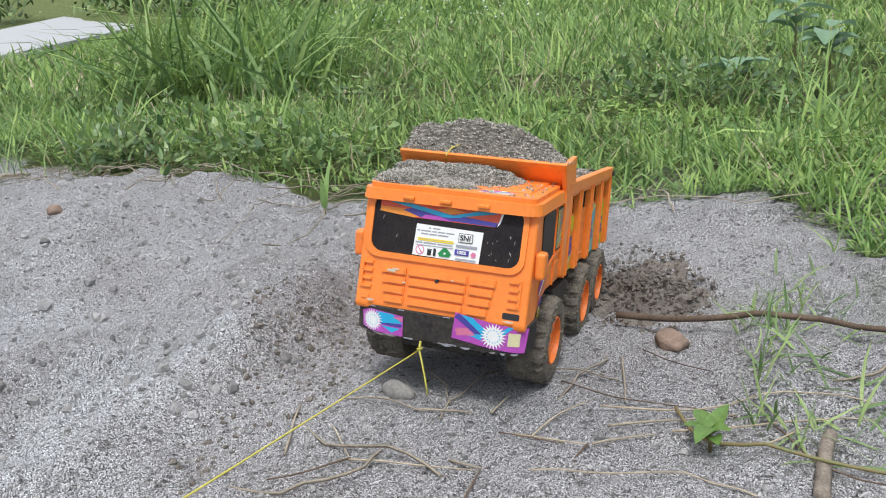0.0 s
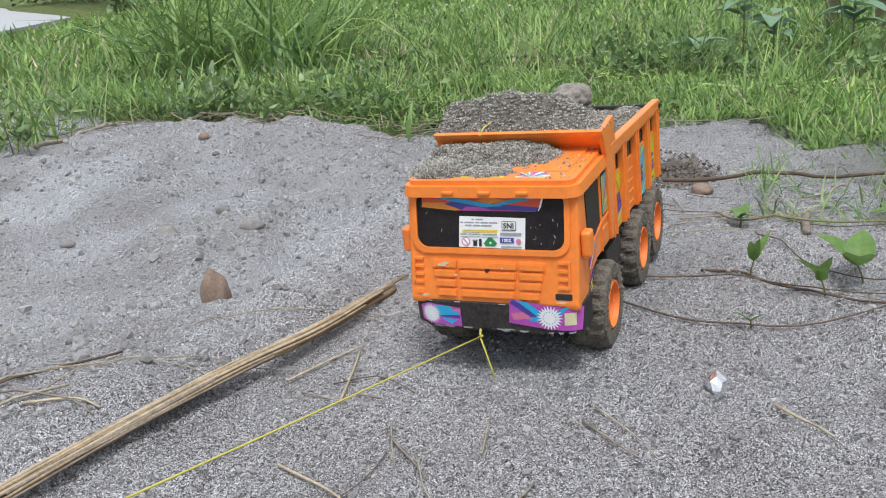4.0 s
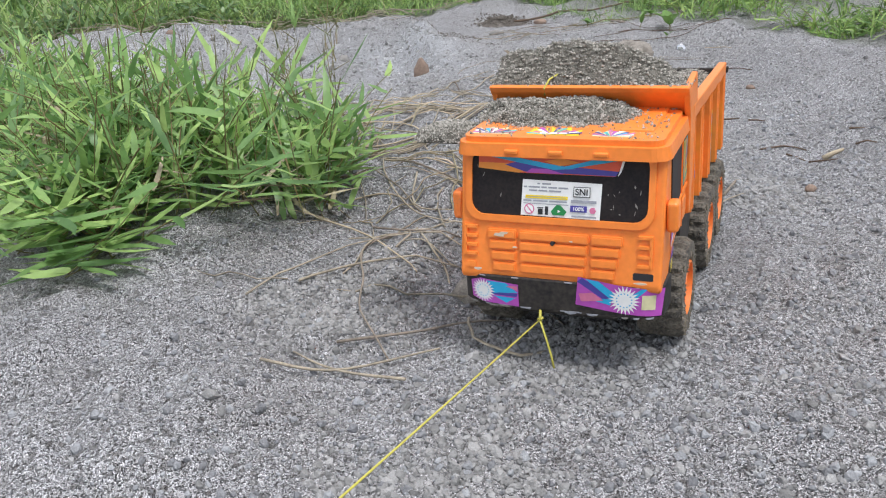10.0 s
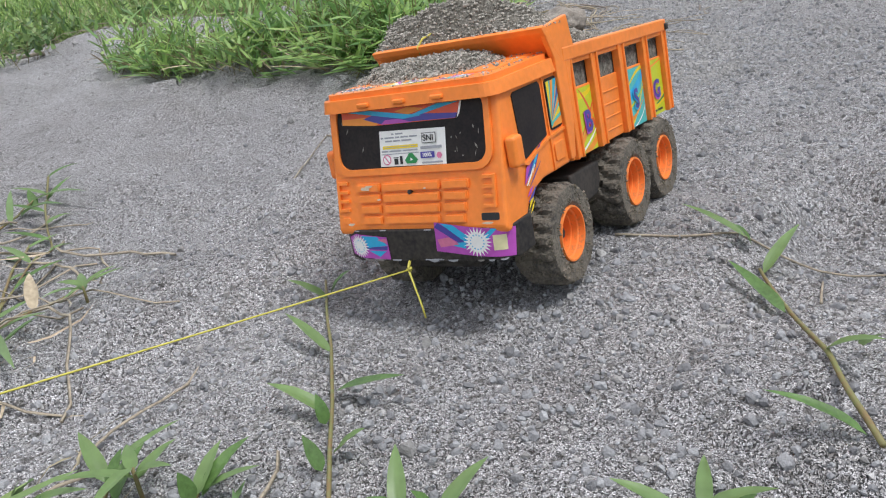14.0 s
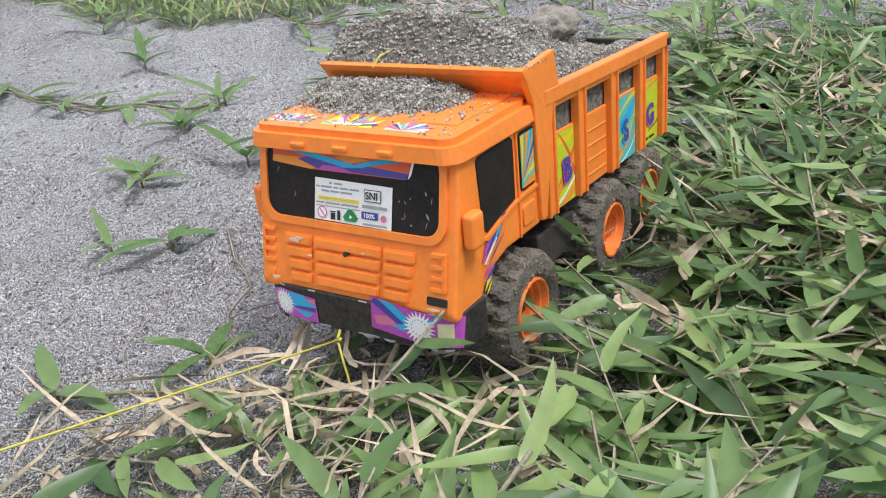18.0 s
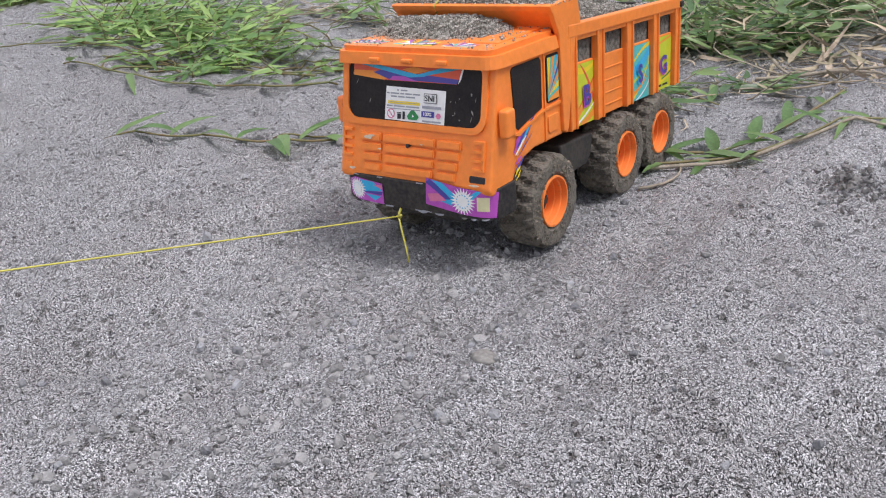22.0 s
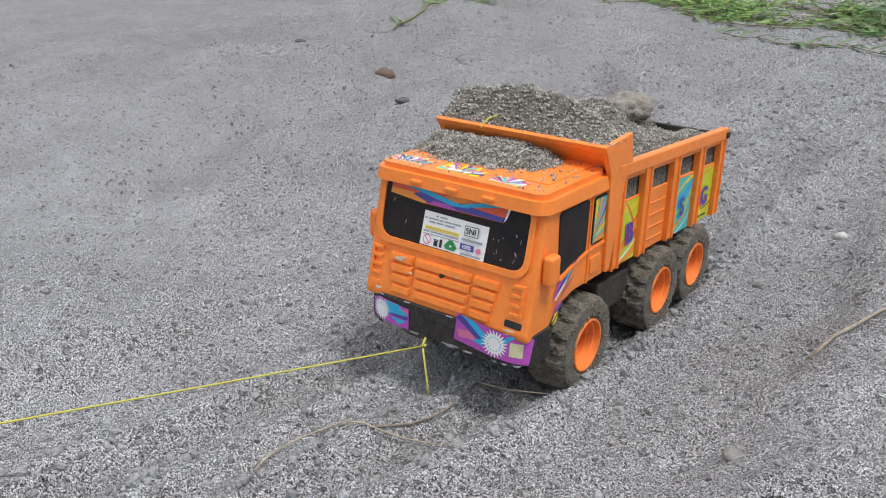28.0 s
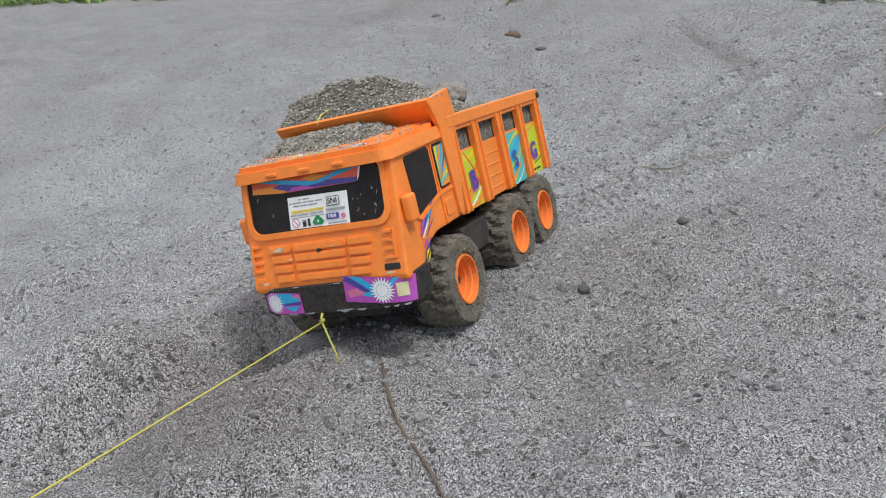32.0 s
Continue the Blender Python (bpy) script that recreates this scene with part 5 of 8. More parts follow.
cx_, cy_ = scatter([(-0.42, -0.2), (-0.1, -0.24), (0.1, -0.16), (0.2, -0.1), (0.0, -0.09), (-0.4, -0.09)], 620)
grains(np.stack([cx_, cy_, height(cx_, cy_)], -1), 0.0, 0.0012, 0.004, SOIL, "clods", "dark crumbs of damp soil beside the wheels", "soil", rounded=True)
k = rng.integers(0, len(TRACK_SPOTS), 2600)
tx = np.array(TRACK_SPOTS)[k] + rng.normal(0, 0.028, (2600, 2))
grains(np.concatenate([tx, height(tx[:, 0], tx[:, 1])[:, None]], 1), -0.05, 0.0015, 0.0052, GRIT, "clods", "grey crumbs of sand thrown up along the wheel tracks", "gravel", rounded=True)
cx_, cy_ = scatter([(0.6, -5.6), (3.2, -6.6), (3.2, -4.2), (1.6, -4.0)], 900)
grains(np.stack([cx_, cy_, height(cx_, cy_)], -1), -0.1, 0.0016, 0.006, GRIT, "clods", "grey sand clods on the open sand", "gravel", rounded=True)


# ---------------- the toy dump truck ----------------
def slope(x, z):
    """Height on the load bed, which leans a little to the rear."""
    return z - 0.045 * (-x - 0.112)


def front_x(z):
    return -0.2 * (z - 0.099)


def decal(name, parent, origin, u, v, layers, label=""):
    """A printed sticker: flat outlines in layers, each a hair above the one below. layers: (material, outline)."""
    o, u, v = Vector(origin), Vector(u), Vector(v)
    nrm = u.cross(v).normalized()
    mats, verts, faces, idx = [], [], [], []
    for depth, (m, pts) in enumerate(layers):
        if m not in mats:
            mats.append(m)
        k = len(verts)
        verts += [o + u * a + v * b + nrm * (0.00003 * (depth + 1)) for a, b in pts]
        faces.append(tuple(range(k, k + len(pts))))
        idx.append(mats.index(m))
    return part(name, mesh_from(name, verts, faces, mats, idx), None, parent, label)


def rect(a0, a1, b0, b1):
    return [(a0, b0), (a1, b0), (a1, b1), (a0, b1)]


def star(cu, cv, r, k=18):
    return [(cu + (r if i % 2 == 0 else r * 0.62) * math.cos(math.pi * i / k), cv + (r if i % 2 == 0 else r * 0.62) * math.sin(math.pi * i / k)) for i in range(2 * k)]


def disc(cu, cv, r, k=14):
    return [(cu + r * math.cos(2 * math.pi * i / k), cv + r * math.sin(2 * math.pi * i / k)) for i in range(k)]


def lettering(name, text, size, parent, origin, u, v, material, lift=0.0009, bold=0.02):
    """Flat letters from the built-in font, lying in the plane of u and v."""
    cu = bpy.data.curves.new(name, "FONT")
    cu.body, cu.size, cu.align_x, cu.align_y = text, size, "CENTER", "CENTER"
    cu.offset = size * bold
    tmp = new(name, cu)
    bpy.context.view_layer.update()
    me = bpy.data.meshes.new_from_object(tmp)
    bpy.data.objects.remove(tmp)
    u, v = Vector(u).normalized(), Vector(v).normalized()
    w = u.cross(v)
    for p in me.vertices:
        p.co = Vector(origin) + u * p.co.x + v * p.co.y + w * lift
    me.materials.clear()
    me.materials.append(material)
    me.name = name
    return part(name, me, None, parent)


truck = tagged(new("toy_dump_truck"), "orange plastic toy dump truck, muddy, loaded with sand", "toy truck")
YC = 0.003

# cab
cab = part("cab", prism([(0.006, 0.072), (0.0, 0.099), (-0.013, 0.163), (-0.108, 0.163), (-0.108, 0.087), (-0.06, 0.088), (-0.042, 0.084), (-0.03, 0.076), (-0.024, 0.068), (0.004, 0.068)], "y", YC - 0.074, YC + 0.074, 0.006, 3), ORANGE, truck)
roof = prism([(a, b) for a, b in round_rect(-0.108, -0.004, YC - 0.077, YC + 0.077, 0.012)], "z", 0.159, 0.173)
for vtx in roof.verts:
    if vtx.co.z > 0.17:
        vtx.co.x = -0.056 + (vtx.co.x + 0.056) * 0.975
        vtx.co.y = YC + (vtx.co.y - YC) * 0.98
    elif vtx.co.x > -0.02:
        vtx.co.z += 0.001
low = [v for v in roof.verts if v.co.z < 0.17]
bmesh.ops.bevel(roof, geom=[e for e in roof.edges if all(v.co.z > 0.17 for v in e.verts)], offset=0.004, segments=4, affect="EDGES")
part("roof", roof, ORANGE, cab)
for yy in (-0.03, 0.002, 0.034):
    part("roof_tab", box(-0.006, -0.002, yy - 0.005, yy + 0.005, 0.1625, 0.1655, 0.0008), ORANGE, cab)
part("roof_panel", box(-0.106, -0.034, 0.04, 0.064, 0.169, 0.1745, 0.0013, 3), ORANGE, cab, "raised roof panel with sand along its edge")


def slant(pts, lift):
    """Points given across and up, laid on the sloping front of the cab."""
    return [(front_x(b) + lift, a, b) for a, b in pts]


def front_plate(name, pts, lift0, lift1, material, parent, label="", bev=0.0):
    bm = bmesh.new()
    lo, hi = [bm.verts.new(p) for p in slant(pts, lift0)], [bm.verts.new(p) for p in slant(pts, lift1)]
    k = len(pts)
    bm.faces.new(hi)
    bm.faces.new(lo)
    for i in range(k):
        bm.faces.new((lo[i], lo[(i + 1) % k], hi[(i + 1) % k], hi[i]))
    bmesh.ops.recalc_face_normals(bm, faces=bm.faces)
    if bev:
        top = [e for e in bm.edges if all(v in hi for v in e.verts)]
        bmesh.ops.bevel(bm, geom=top, offset=bev, segments=2, affect="EDGES", clamp_overlap=True)
    return part(name, bm, material, parent, label)


def front_ring(name, outer, inner, lift0, lift1, material, parent):
    bm = bmesh.new()
    k = len(outer)
    rows = [[bm.verts.new(p) for p in slant(q, h)] for q, h in ((outer, lift0), (outer, lift1), (inner, lift1), (inner, lift0))]
    for r0, r1 in zip(rows, rows[1:]):
        for i in range(k):
            bm.faces.new((r0[i], r0[(i + 1) % k], r1[(i + 1) % k], r1[i]))
    bmesh.ops.recalc_face_normals(bm, faces=bm.faces)
    return part(name, bm, material, parent)


windscreen = front_plate("windscreen", round_rect(-0.062, 0.066, 0.117, 0.164, 0.01), -0.002, 0.0008, WINDOW, truck, "black scratched windscreen")
front_ring("windscreen_frame", round_rect(-0.0665, 0.0705, 0.1125, 0.1685, 0.012), round_rect(-0.062, 0.066, 0.117, 0.164, 0.01), -0.002, 0.0022, ORANGE, cab)
FU, FV = (0, 1, 0), (-0.196, 0, 0.98)
decal("windscreen_strip", windscreen, (front_x(0.147) + 0.001, -0.057, 0.1475), FU, FV, [
    (REDP, [(0, 0.0115), (0, 0.0025), (0.03, 0.0), (0.1, 0.0), (0.106, 0.0115)]), (ORANGEP, [(0, 0.0065), (0, 0.0025), (0.03, 0.0), (0.034, 0.001), (0.022, 0.0065)]), (BLUE, [(0.02, 0.0055), (0.035, 0.001), (0.1, 0.0002), (0.102, 0.0035), (0.06, 0.0062), (0.03, 0.008)]),
    (CYAN, [(0.006, 0.0113), (0.026, 0.0113), (0.072, 0.0042), (0.056, 0.003)]), (CYAN, [(0.054, 0.003), (0.068, 0.0042), (0.104, 0.0112), (0.086, 0.0113)]), (PURPLE, [(0.036, 0.0004), (0.064, 0.0002), (0.052, 0.0034), (0.04, 0.0034)]), (ORANGEP, [(0.049, 0.0088), (0.061, 0.0112), (0.075, 0.0088), (0.061, 0.0058)]), (WHITE, [(0.1015, 0.0), (0.104, 0.0035), (0.1062, 0.0113), (0.1045, 0.0113)])], "red, blue and orange striped sun strip, torn at one end")
label_layers = [(WHITE, [(0.0, 0.0007), (0.0575, 0.0), (0.0585, 0.0255), (0.0012, 0.0265)])]
for v0, words in ((0.0232, ((0.012, 0.014), (0.0155, 0.022))), (0.0207, ((0.002, 0.0045), (0.0055, 0.014), (0.015, 0.019), (0.02, 0.0265), (0.0275, 0.0345))), (0.0183, ((0.006, 0.012), (0.013, 0.0195), (0.0205, 0.0295))), (0.0110, ((0.002, 0.008), (0.009, 0.02), (0.021, 0.034)))):
    for a, b in words:
        label_layers.append((GREYINK, rect(a, b, v0, v0 + 0.0011)))
label_layers += [(YELLOW, rect(0.0035, 0.0345, 0.0132, 0.0155)), (GREYINK, rect(0.005, 0.033, 0.0142, 0.0146)), (GREYINK, rect(0.002, 0.035, 0.0092, 0.0098))]
label_layers += [(PINK, disc(0.0065, 0.0055, 0.0038)), (WHITE, disc(0.0065, 0.0055, 0.003)), (PINK, [(0.0038, 0.008), (0.0045, 0.0087), (0.0092, 0.003), (0.0085, 0.0023)])]
label_layers += [(INK, rect(0.013, 0.0165, 0.0018, 0.006)), (INK, rect(0.0125, 0.017, 0.0063, 0.007)), (INK, rect(0.0182, 0.0205, 0.0018, 0.0078))]
label_layers += [(GREENP, [(0.024, 0.002), (0.032, 0.002), (0.034, 0.0045), (0.0295, 0.0092), (0.0265, 0.0092), (0.0225, 0.0045)]), (WHITE, disc(0.0282, 0.0048, 0.0014, 3))]
label_layers += [(INK, rect(0.0385, 0.0505, 0.0155, 0.0228)), (WHITE, rect(0.039, 0.05, 0.016, 0.0223)), (GREYINK, rect(0.037, 0.055, 0.0115, 0.0135)), (BLUE, rect(0.0365, 0.0485, 0.005, 0.0095)), (PINK, disc(0.0525, 0.0065, 0.0024, 6)), (GREYINK, rect(0.0375, 0.055, 0.0012, 0.0025))]
smears = random.Random(5)
for i in range(15):
    su_ = smears.choice((smears.uniform(-0.058, -0.028), smears.uniform(0.037, 0.062), smears.uniform(0.037, 0.062)))
    sv_ = smears.uniform(0.12, 0.15)
    ln_, wd_, an_ = smears.uniform(0.0006, 0.0045), smears.uniform(0.0002, 0.0008), smears.uniform(0.9, 2.1)
    ca, sa = math.cos(an_), math.sin(an_)
    front_plate("mud_smear", [(su_, sv_), (su_ + ca * ln_ * 0.5 - sa * wd_, sv_ + sa * ln_ * 0.5 + ca * wd_), (su_ + ca * ln_, sv_ + sa * ln_), (su_ + ca * ln_ * 0.5 + sa * wd_, sv_ + sa * ln_ * 0.5 - ca * wd_)], 0.0008, 0.0011, MUD, windscreen, "dry mud smear")
lab_o = (front_x(0.1175) + 0.0012, -0.0245, 0.1172)
paper = decal("paper_label", windscreen, lab_o, FU, FV, label_layers, "white printed label stuck on the windscreen")
fu, fv = Vector(FU), Vector(FV)
lettering("lettering", "SNI", 0.0062, paper, Vector(lab_o) + fu * 0.0445 + fv * 0.0191, FU, FV, INK, 0.0016)
lettering("lettering", "100%", 0.0038, paper, Vector(lab_o) + fu * 0.0425 + fv * 0.0072, FU, FV, WHITE, 0.0016)

for col, (a0, a1) in enumerate(((-0.0495, -0.0275), (-0.0255, 0.0255), (0.0275, 0.0495))):
    for row in range(4):
        z1 = 0.1065 - 0.0079 * row
        inset = 0.0015 * row if col != 1 else 0.0006 * row
        l0, l1 = (a0 + inset, a1) if col == 0 else ((a0, a1 - inset) if col == 2 else (a0 + inset, a1 - inset))
        front_plate("grille_bar", round_rect(l0, l1, z1 - 0.0064, z1, 0.0012, 2), -0.001, 0.0028, ORANGE, cab, bev=0.001)
dirt = random.Random(31)
for a0, b0, w_, h_ in ((-0.046, 0.1015, 0.012, 0.0032), (-0.041, 0.1035, 0.009, 0.002), (-0.03, 0.094, 0.004, 0.0015), (0.058, 0.0755, 0.01, 0.0016), (-0.06, 0.076, 0.008, 0.0022), (0.012, 0.1012, 0.003, 0.001)):
    blot = [(a0 + w_ * (0.5 + 0.5 * math.cos(q * 0.785) * dirt.uniform(0.6, 1.1)), b0 + h_ * (0.5 + 0.5 * math.sin(q * 0.785) * dirt.uniform(0.6, 1.1))) for q in range(8)]
    front_plate("mud_smear", blot, 0.0027, 0.0032, PALEMUD, cab, "pale dry mud smear")
# no hole is cut; its inner shade is a flat black disc
front_plate("badge_hole", disc(0.0, 0.0995, 0.0016), 0.0, 0.0031, INK, cab, "small dark screw hole")
for sgn, a0 in ((1, 0.0605), (-1, -0.0665)):
    for row in range(4):
        front_plate("side_rib", rect(*sorted((a0, a0 + 0.009)), 0.0865 + 0.0066 * row, 0.0885 + 0.0066 * row), -0.001, 0.0022, ORANGE, cab)
    e0 = a0 + 0.009 if sgn > 0 else a0
    front_plate("side_rib", rect(e0 - 0.001, e0 + 0.001, 0.0865, 0.1085), -0.001, 0.0022, ORANGE, cab)
    if sgn < 0:
        front_plate("indicator", round_rect(a0 + 0.001, a0 + 0.008, 0.0775, 0.0815, 0.001, 2), -0.001, 0.0016, ORANGE, cab, "moulded orange indicator")
        continue
    # the slot stays uncut; a black plate paints the shade within
    front_plate("light_slot", round_rect(a0 - 0.003, a0 + 0.011, 0.0775, 0.0825, 0.001, 2), 0.0, 0.0007, INK, cab, "empty black indicator slot")

# bumper
def swept(y):
    """How far the bumper's face curves back towards its ends."""
    return 0.009 * min(1.25, abs(y - YC - 0.001) / 0.0728) ** 8


face = [YC + 0.001 + sgn * a for sgn, row in ((-1, (0.0745, 0.072, 0.069, 0.066, 0.062, 0.057, 0.05, 0.035, 0.015)), (1, (0.015, 0.035, 0.05, 0.057, 0.062, 0.066, 0.069, 0.072, 0.0745))) for a in row]
bump = prism([(-0.026, YC - 0.0745)] + [(0.0076 - swept(y), y) for y in face] + [(-0.026, YC + 0.0765)], "z", 0.0485, 0.0725, 0.0012)
bumper = part("bumper", bump, BLACK, truck, "scuffed black bumper")
BX = 0.0083
decal("headlight_sticker", bumper, (BX, 0.0173, 0.0532), (0, 0.9985, -0.05), (0, 0.05, 0.9985), [
    (PURPLE, [(0, 0.003), (0.03, 0.001), (0.0595, 0.0), (0.0605, 0.0205), (0.03, 0.0222), (0.001, 0.0248)]),
    (BLUE, [(0.0005, 0.021), (0.004, 0.0243), (0.028, 0.0125), (0.024, 0.0075)]), (CYAN, [(0.006, 0.0241), (0.016, 0.0232), (0.032, 0.0125), (0.027, 0.0095)]), (CYAN, [(0.008, 0.009), (0.026, 0.011), (0.025, 0.006)]), (CYAN, [(0.036, 0.013), (0.046, 0.021), (0.05, 0.0208), (0.038, 0.009)]), (PINK, [(0.002, 0.012), (0.012, 0.014), (0.02, 0.009), (0.004, 0.006)]),
    (WHITE, star(0.0345, 0.0112, 0.0112, 22)), (CYAN, disc(0.0345, 0.0112, 0.0058)), (WHITE, star(0.0345, 0.0112, 0.0072, 14)), (CREAM, rect(0.0465, 0.0555, 0.0052, 0.0162))], "torn purple and cyan headlight sticker with a white sunburst")
decal("headlight_sticker", bumper, (BX, -0.0648, 0.0495), (0, 1, 0), (0, 0, 1), [
    (PURPLE, [(0.002, 0.0035), (0.012, 0.001), (0.0395, 0.0), (0.0395, 0.0175), (0.01, 0.02), (0.001, 0.0165)]), (CYAN, [(0.015, 0.0185), (0.03, 0.018), (0.039, 0.011), (0.02, 0.009)]), (BLUE, [(0.018, 0.0095), (0.039, 0.0105), (0.038, 0.0075), (0.018, 0.008)]), (CYAN, [(0.02, 0.007), (0.037, 0.0065), (0.03, 0.002)]), (PINK, [(0.03, 0.0155), (0.039, 0.0165), (0.039, 0.0125)]),
    (WHITE, star(0.0115, 0.0102, 0.0098, 22)), (CYAN, disc(0.0115, 0.0102, 0.0052)), (WHITE, star(0.0115, 0.0102, 0.0064, 14))], "purple and cyan headlight sticker with a white sunburst")
torn = random.Random(12)
for i in range(17):
    y_, w_ = -0.066 + 0.0083 * i, torn.uniform(0.004, 0.0105)
    if abs(y_ + 0.009) > 0.006:
        part("torn_edge", prism([(y_, 0.0492), (y_ + w_, 0.0495), (y_ + w_ * 0.9, 0.0486 - torn.uniform(0, 0.0006)), (y_ + w_ * 0.45, 0.0485 - torn.uniform(0, 0.0012)), (y_ + w_ * 0.1, 0.0484)], "x", BX - 0.0022, BX - 0.0002), torn.choice((GREYINK, MUD, BLACK, BLACK)), bumper, "torn pale scraped edge")
scuffs = random.Random(3)
for i in range(12):
    y_, z_ = scuffs.uniform(-0.06, 0.066), scuffs.choice((0.0493, 0.0497, 0.0715, 0.072))
    part("scuff", box(BX - 0.0012, BX - 0.0002, y_, y_ + scuffs.uniform(0.002, 0.008), z_ - 0.0003, z_ + 0.0003, 0.0), GREYINK, bumper, "pale scuff mark")

for mark in bumper.children:
    bm = bmesh.new()
    bm.from_mesh(mark.data)
    for y in face:
        bmesh.ops.bisect_plane(bm, geom=bm.verts[:] + bm.edges[:] + bm.faces[:], plane_co=(0, y, 0), plane_no=(0, 1, 0))
    for v in bm.verts:
        v.co.x -= swept(v.co.y)
    bm.to_mesh(mark.data)
    bm.free()

# sides of the cab
for sgn in (1, -1):
    ys = YC + sgn * 0.0742

    def side(name, pts, depth, material, label="", bev=0.0, y0=ys, s=sgn):
        return part(name, prism(pts, "y", y0 - s * 0.003, y0 + s * depth, bev), material, cab, label)

    side("side_window", [(-0.029, 0.155), (-0.032, 0.157), (-0.07, 0.157), (-0.073, 0.154), (-0.0725, 0.117), (-0.05, 0.1125), (-0.036, 0.109), (-0.032, 0.112)], 0.0006, WINDOW, "black side window")
    quarter = side("quarter_window", round_rect(-0.101, -0.081, 0.118, 0.156, 0.003, 2), 0.0006, WINDOW)
    side("window_ledge", [(-0.027, 0.1075), (-0.036, 0.104), (-0.05, 0.108), (-0.075, 0.1135), (-0.104, 0.1145), (-0.104, 0.1165), (-0.075, 0.1155), (-0.05, 0.1105), (-0.036, 0.107)], 0.0013, ORANGE)
    side("door_ridge", [(-0.0765, 0.089), (-0.078, 0.089), (-0.078, 0.158), (-0.0765, 0.158)], 0.0012, ORANGE)
    side("door_panel", round_rect(-0.099, -0.082, 0.094, 0.108, 0.002, 2), 0.001, ORANGE, bev=0.0005)
    su = (-1, 0, 0) if sgn > 0 else (1, 0, 0)
    sv = (0, 0, 1)

    def sx(x, s=sgn):
        return x if s > 0 else -x

    def flip(lays, s=sgn, w=0.0):
        return lays if s > 0 else [(m, [(w - a, b) for a, b in reversed(p)]) for m, p in lays]

    so = Vector((-0.082 if sgn > 0 else -0.1, ys + sgn * 0.0008, 0.12))
    rays = [(TEAL, rect(0, 0.018, 0, 0.034))]
    for q, tone in enumerate((YELLOW, ORANGEP, BLUE, ORANGEP, YELLOW, CYAN, ORANGEP, YELLOW)):
        e0, e1 = 0.12 + 0.19 * q, 0.12 + 0.19 * q + 0.12
        far_ = [(min(0.018, 0.04 * math.cos(e)), min(0.034, 0.004 + 0.04 * math.sin(e))) if math.cos(e) > 0 else (0.0, 0.034) for e in (e0, e1)]
        rays.append((tone, [(0.001, 0.004), far_[0], far_[1]]))
    rays.append((ORANGEP, [(0.0, 0.0), (0.018, 0.0), (0.018, 0.006), (0.004, 0.003)]))
    decal("window_sticker", quarter, so, su, sv, flip(rays, w=0.018), "teal sticker with orange and yellow rays")
    so = Vector((-0.027 if sgn > 0 else -0.061, ys + sgn * 0.0006, 0.07))
    flash = [(PURPLE, [(0.0, 0.022), (0.006, 0.033), (0.02, 0.04), (0.012, 0.028)]), (BLUE, [(0.004, 0.0255), (0.018, 0.038), (0.034, 0.045), (0.02, 0.03)]), (WHITE, [(0.002, 0.021), (0.018, 0.033), (0.02, 0.032), (0.006, 0.02)]), (ORANGEP, [(0.001, 0.019), (0.012, 0.026), (0.021, 0.036), (0.01, 0.022)]), (BLUE, [(0.006, 0.0185), (0.018, 0.0265), (0.031, 0.033), (0.016, 0.0235)]), (CYAN, [(0.012, 0.029), (0.02, 0.036), (0.03, 0.0415), (0.022, 0.034)]),
             (YELLOW, [(0.0, 0.004), (0.005, 0.012), (0.013, 0.0165), (0.008, 0.009)]), (BLUE, [(0.0, 0.009), (0.007, 0.0135), (0.017, 0.018), (0.009, 0.011)]), (PURPLE, [(0.0, 0.013), (0.006, 0.0175), (0.012, 0.019), (0.007, 0.0145)]), (YELLOW, [(0.001, 0.001), (0.006, 0.006), (0.01, 0.0085), (0.006, 0.003)])]
    decal("door_sticker", cab, so, su, sv, flip(flash, w=0.034), "purple, blue, orange and yellow flash sticker")
    part("mirror", box(-0.021, -0.008, min(ys, ys + sgn * 0.0085), max(ys, ys + sgn * 0.0085), 0.109, 0.131, 0.0028, 3), ORANGE if sgn > 0 else RIM, cab, "" if sgn > 0 else "mirror caked with dirt")

# roof stickers
shards = random.Random(21)
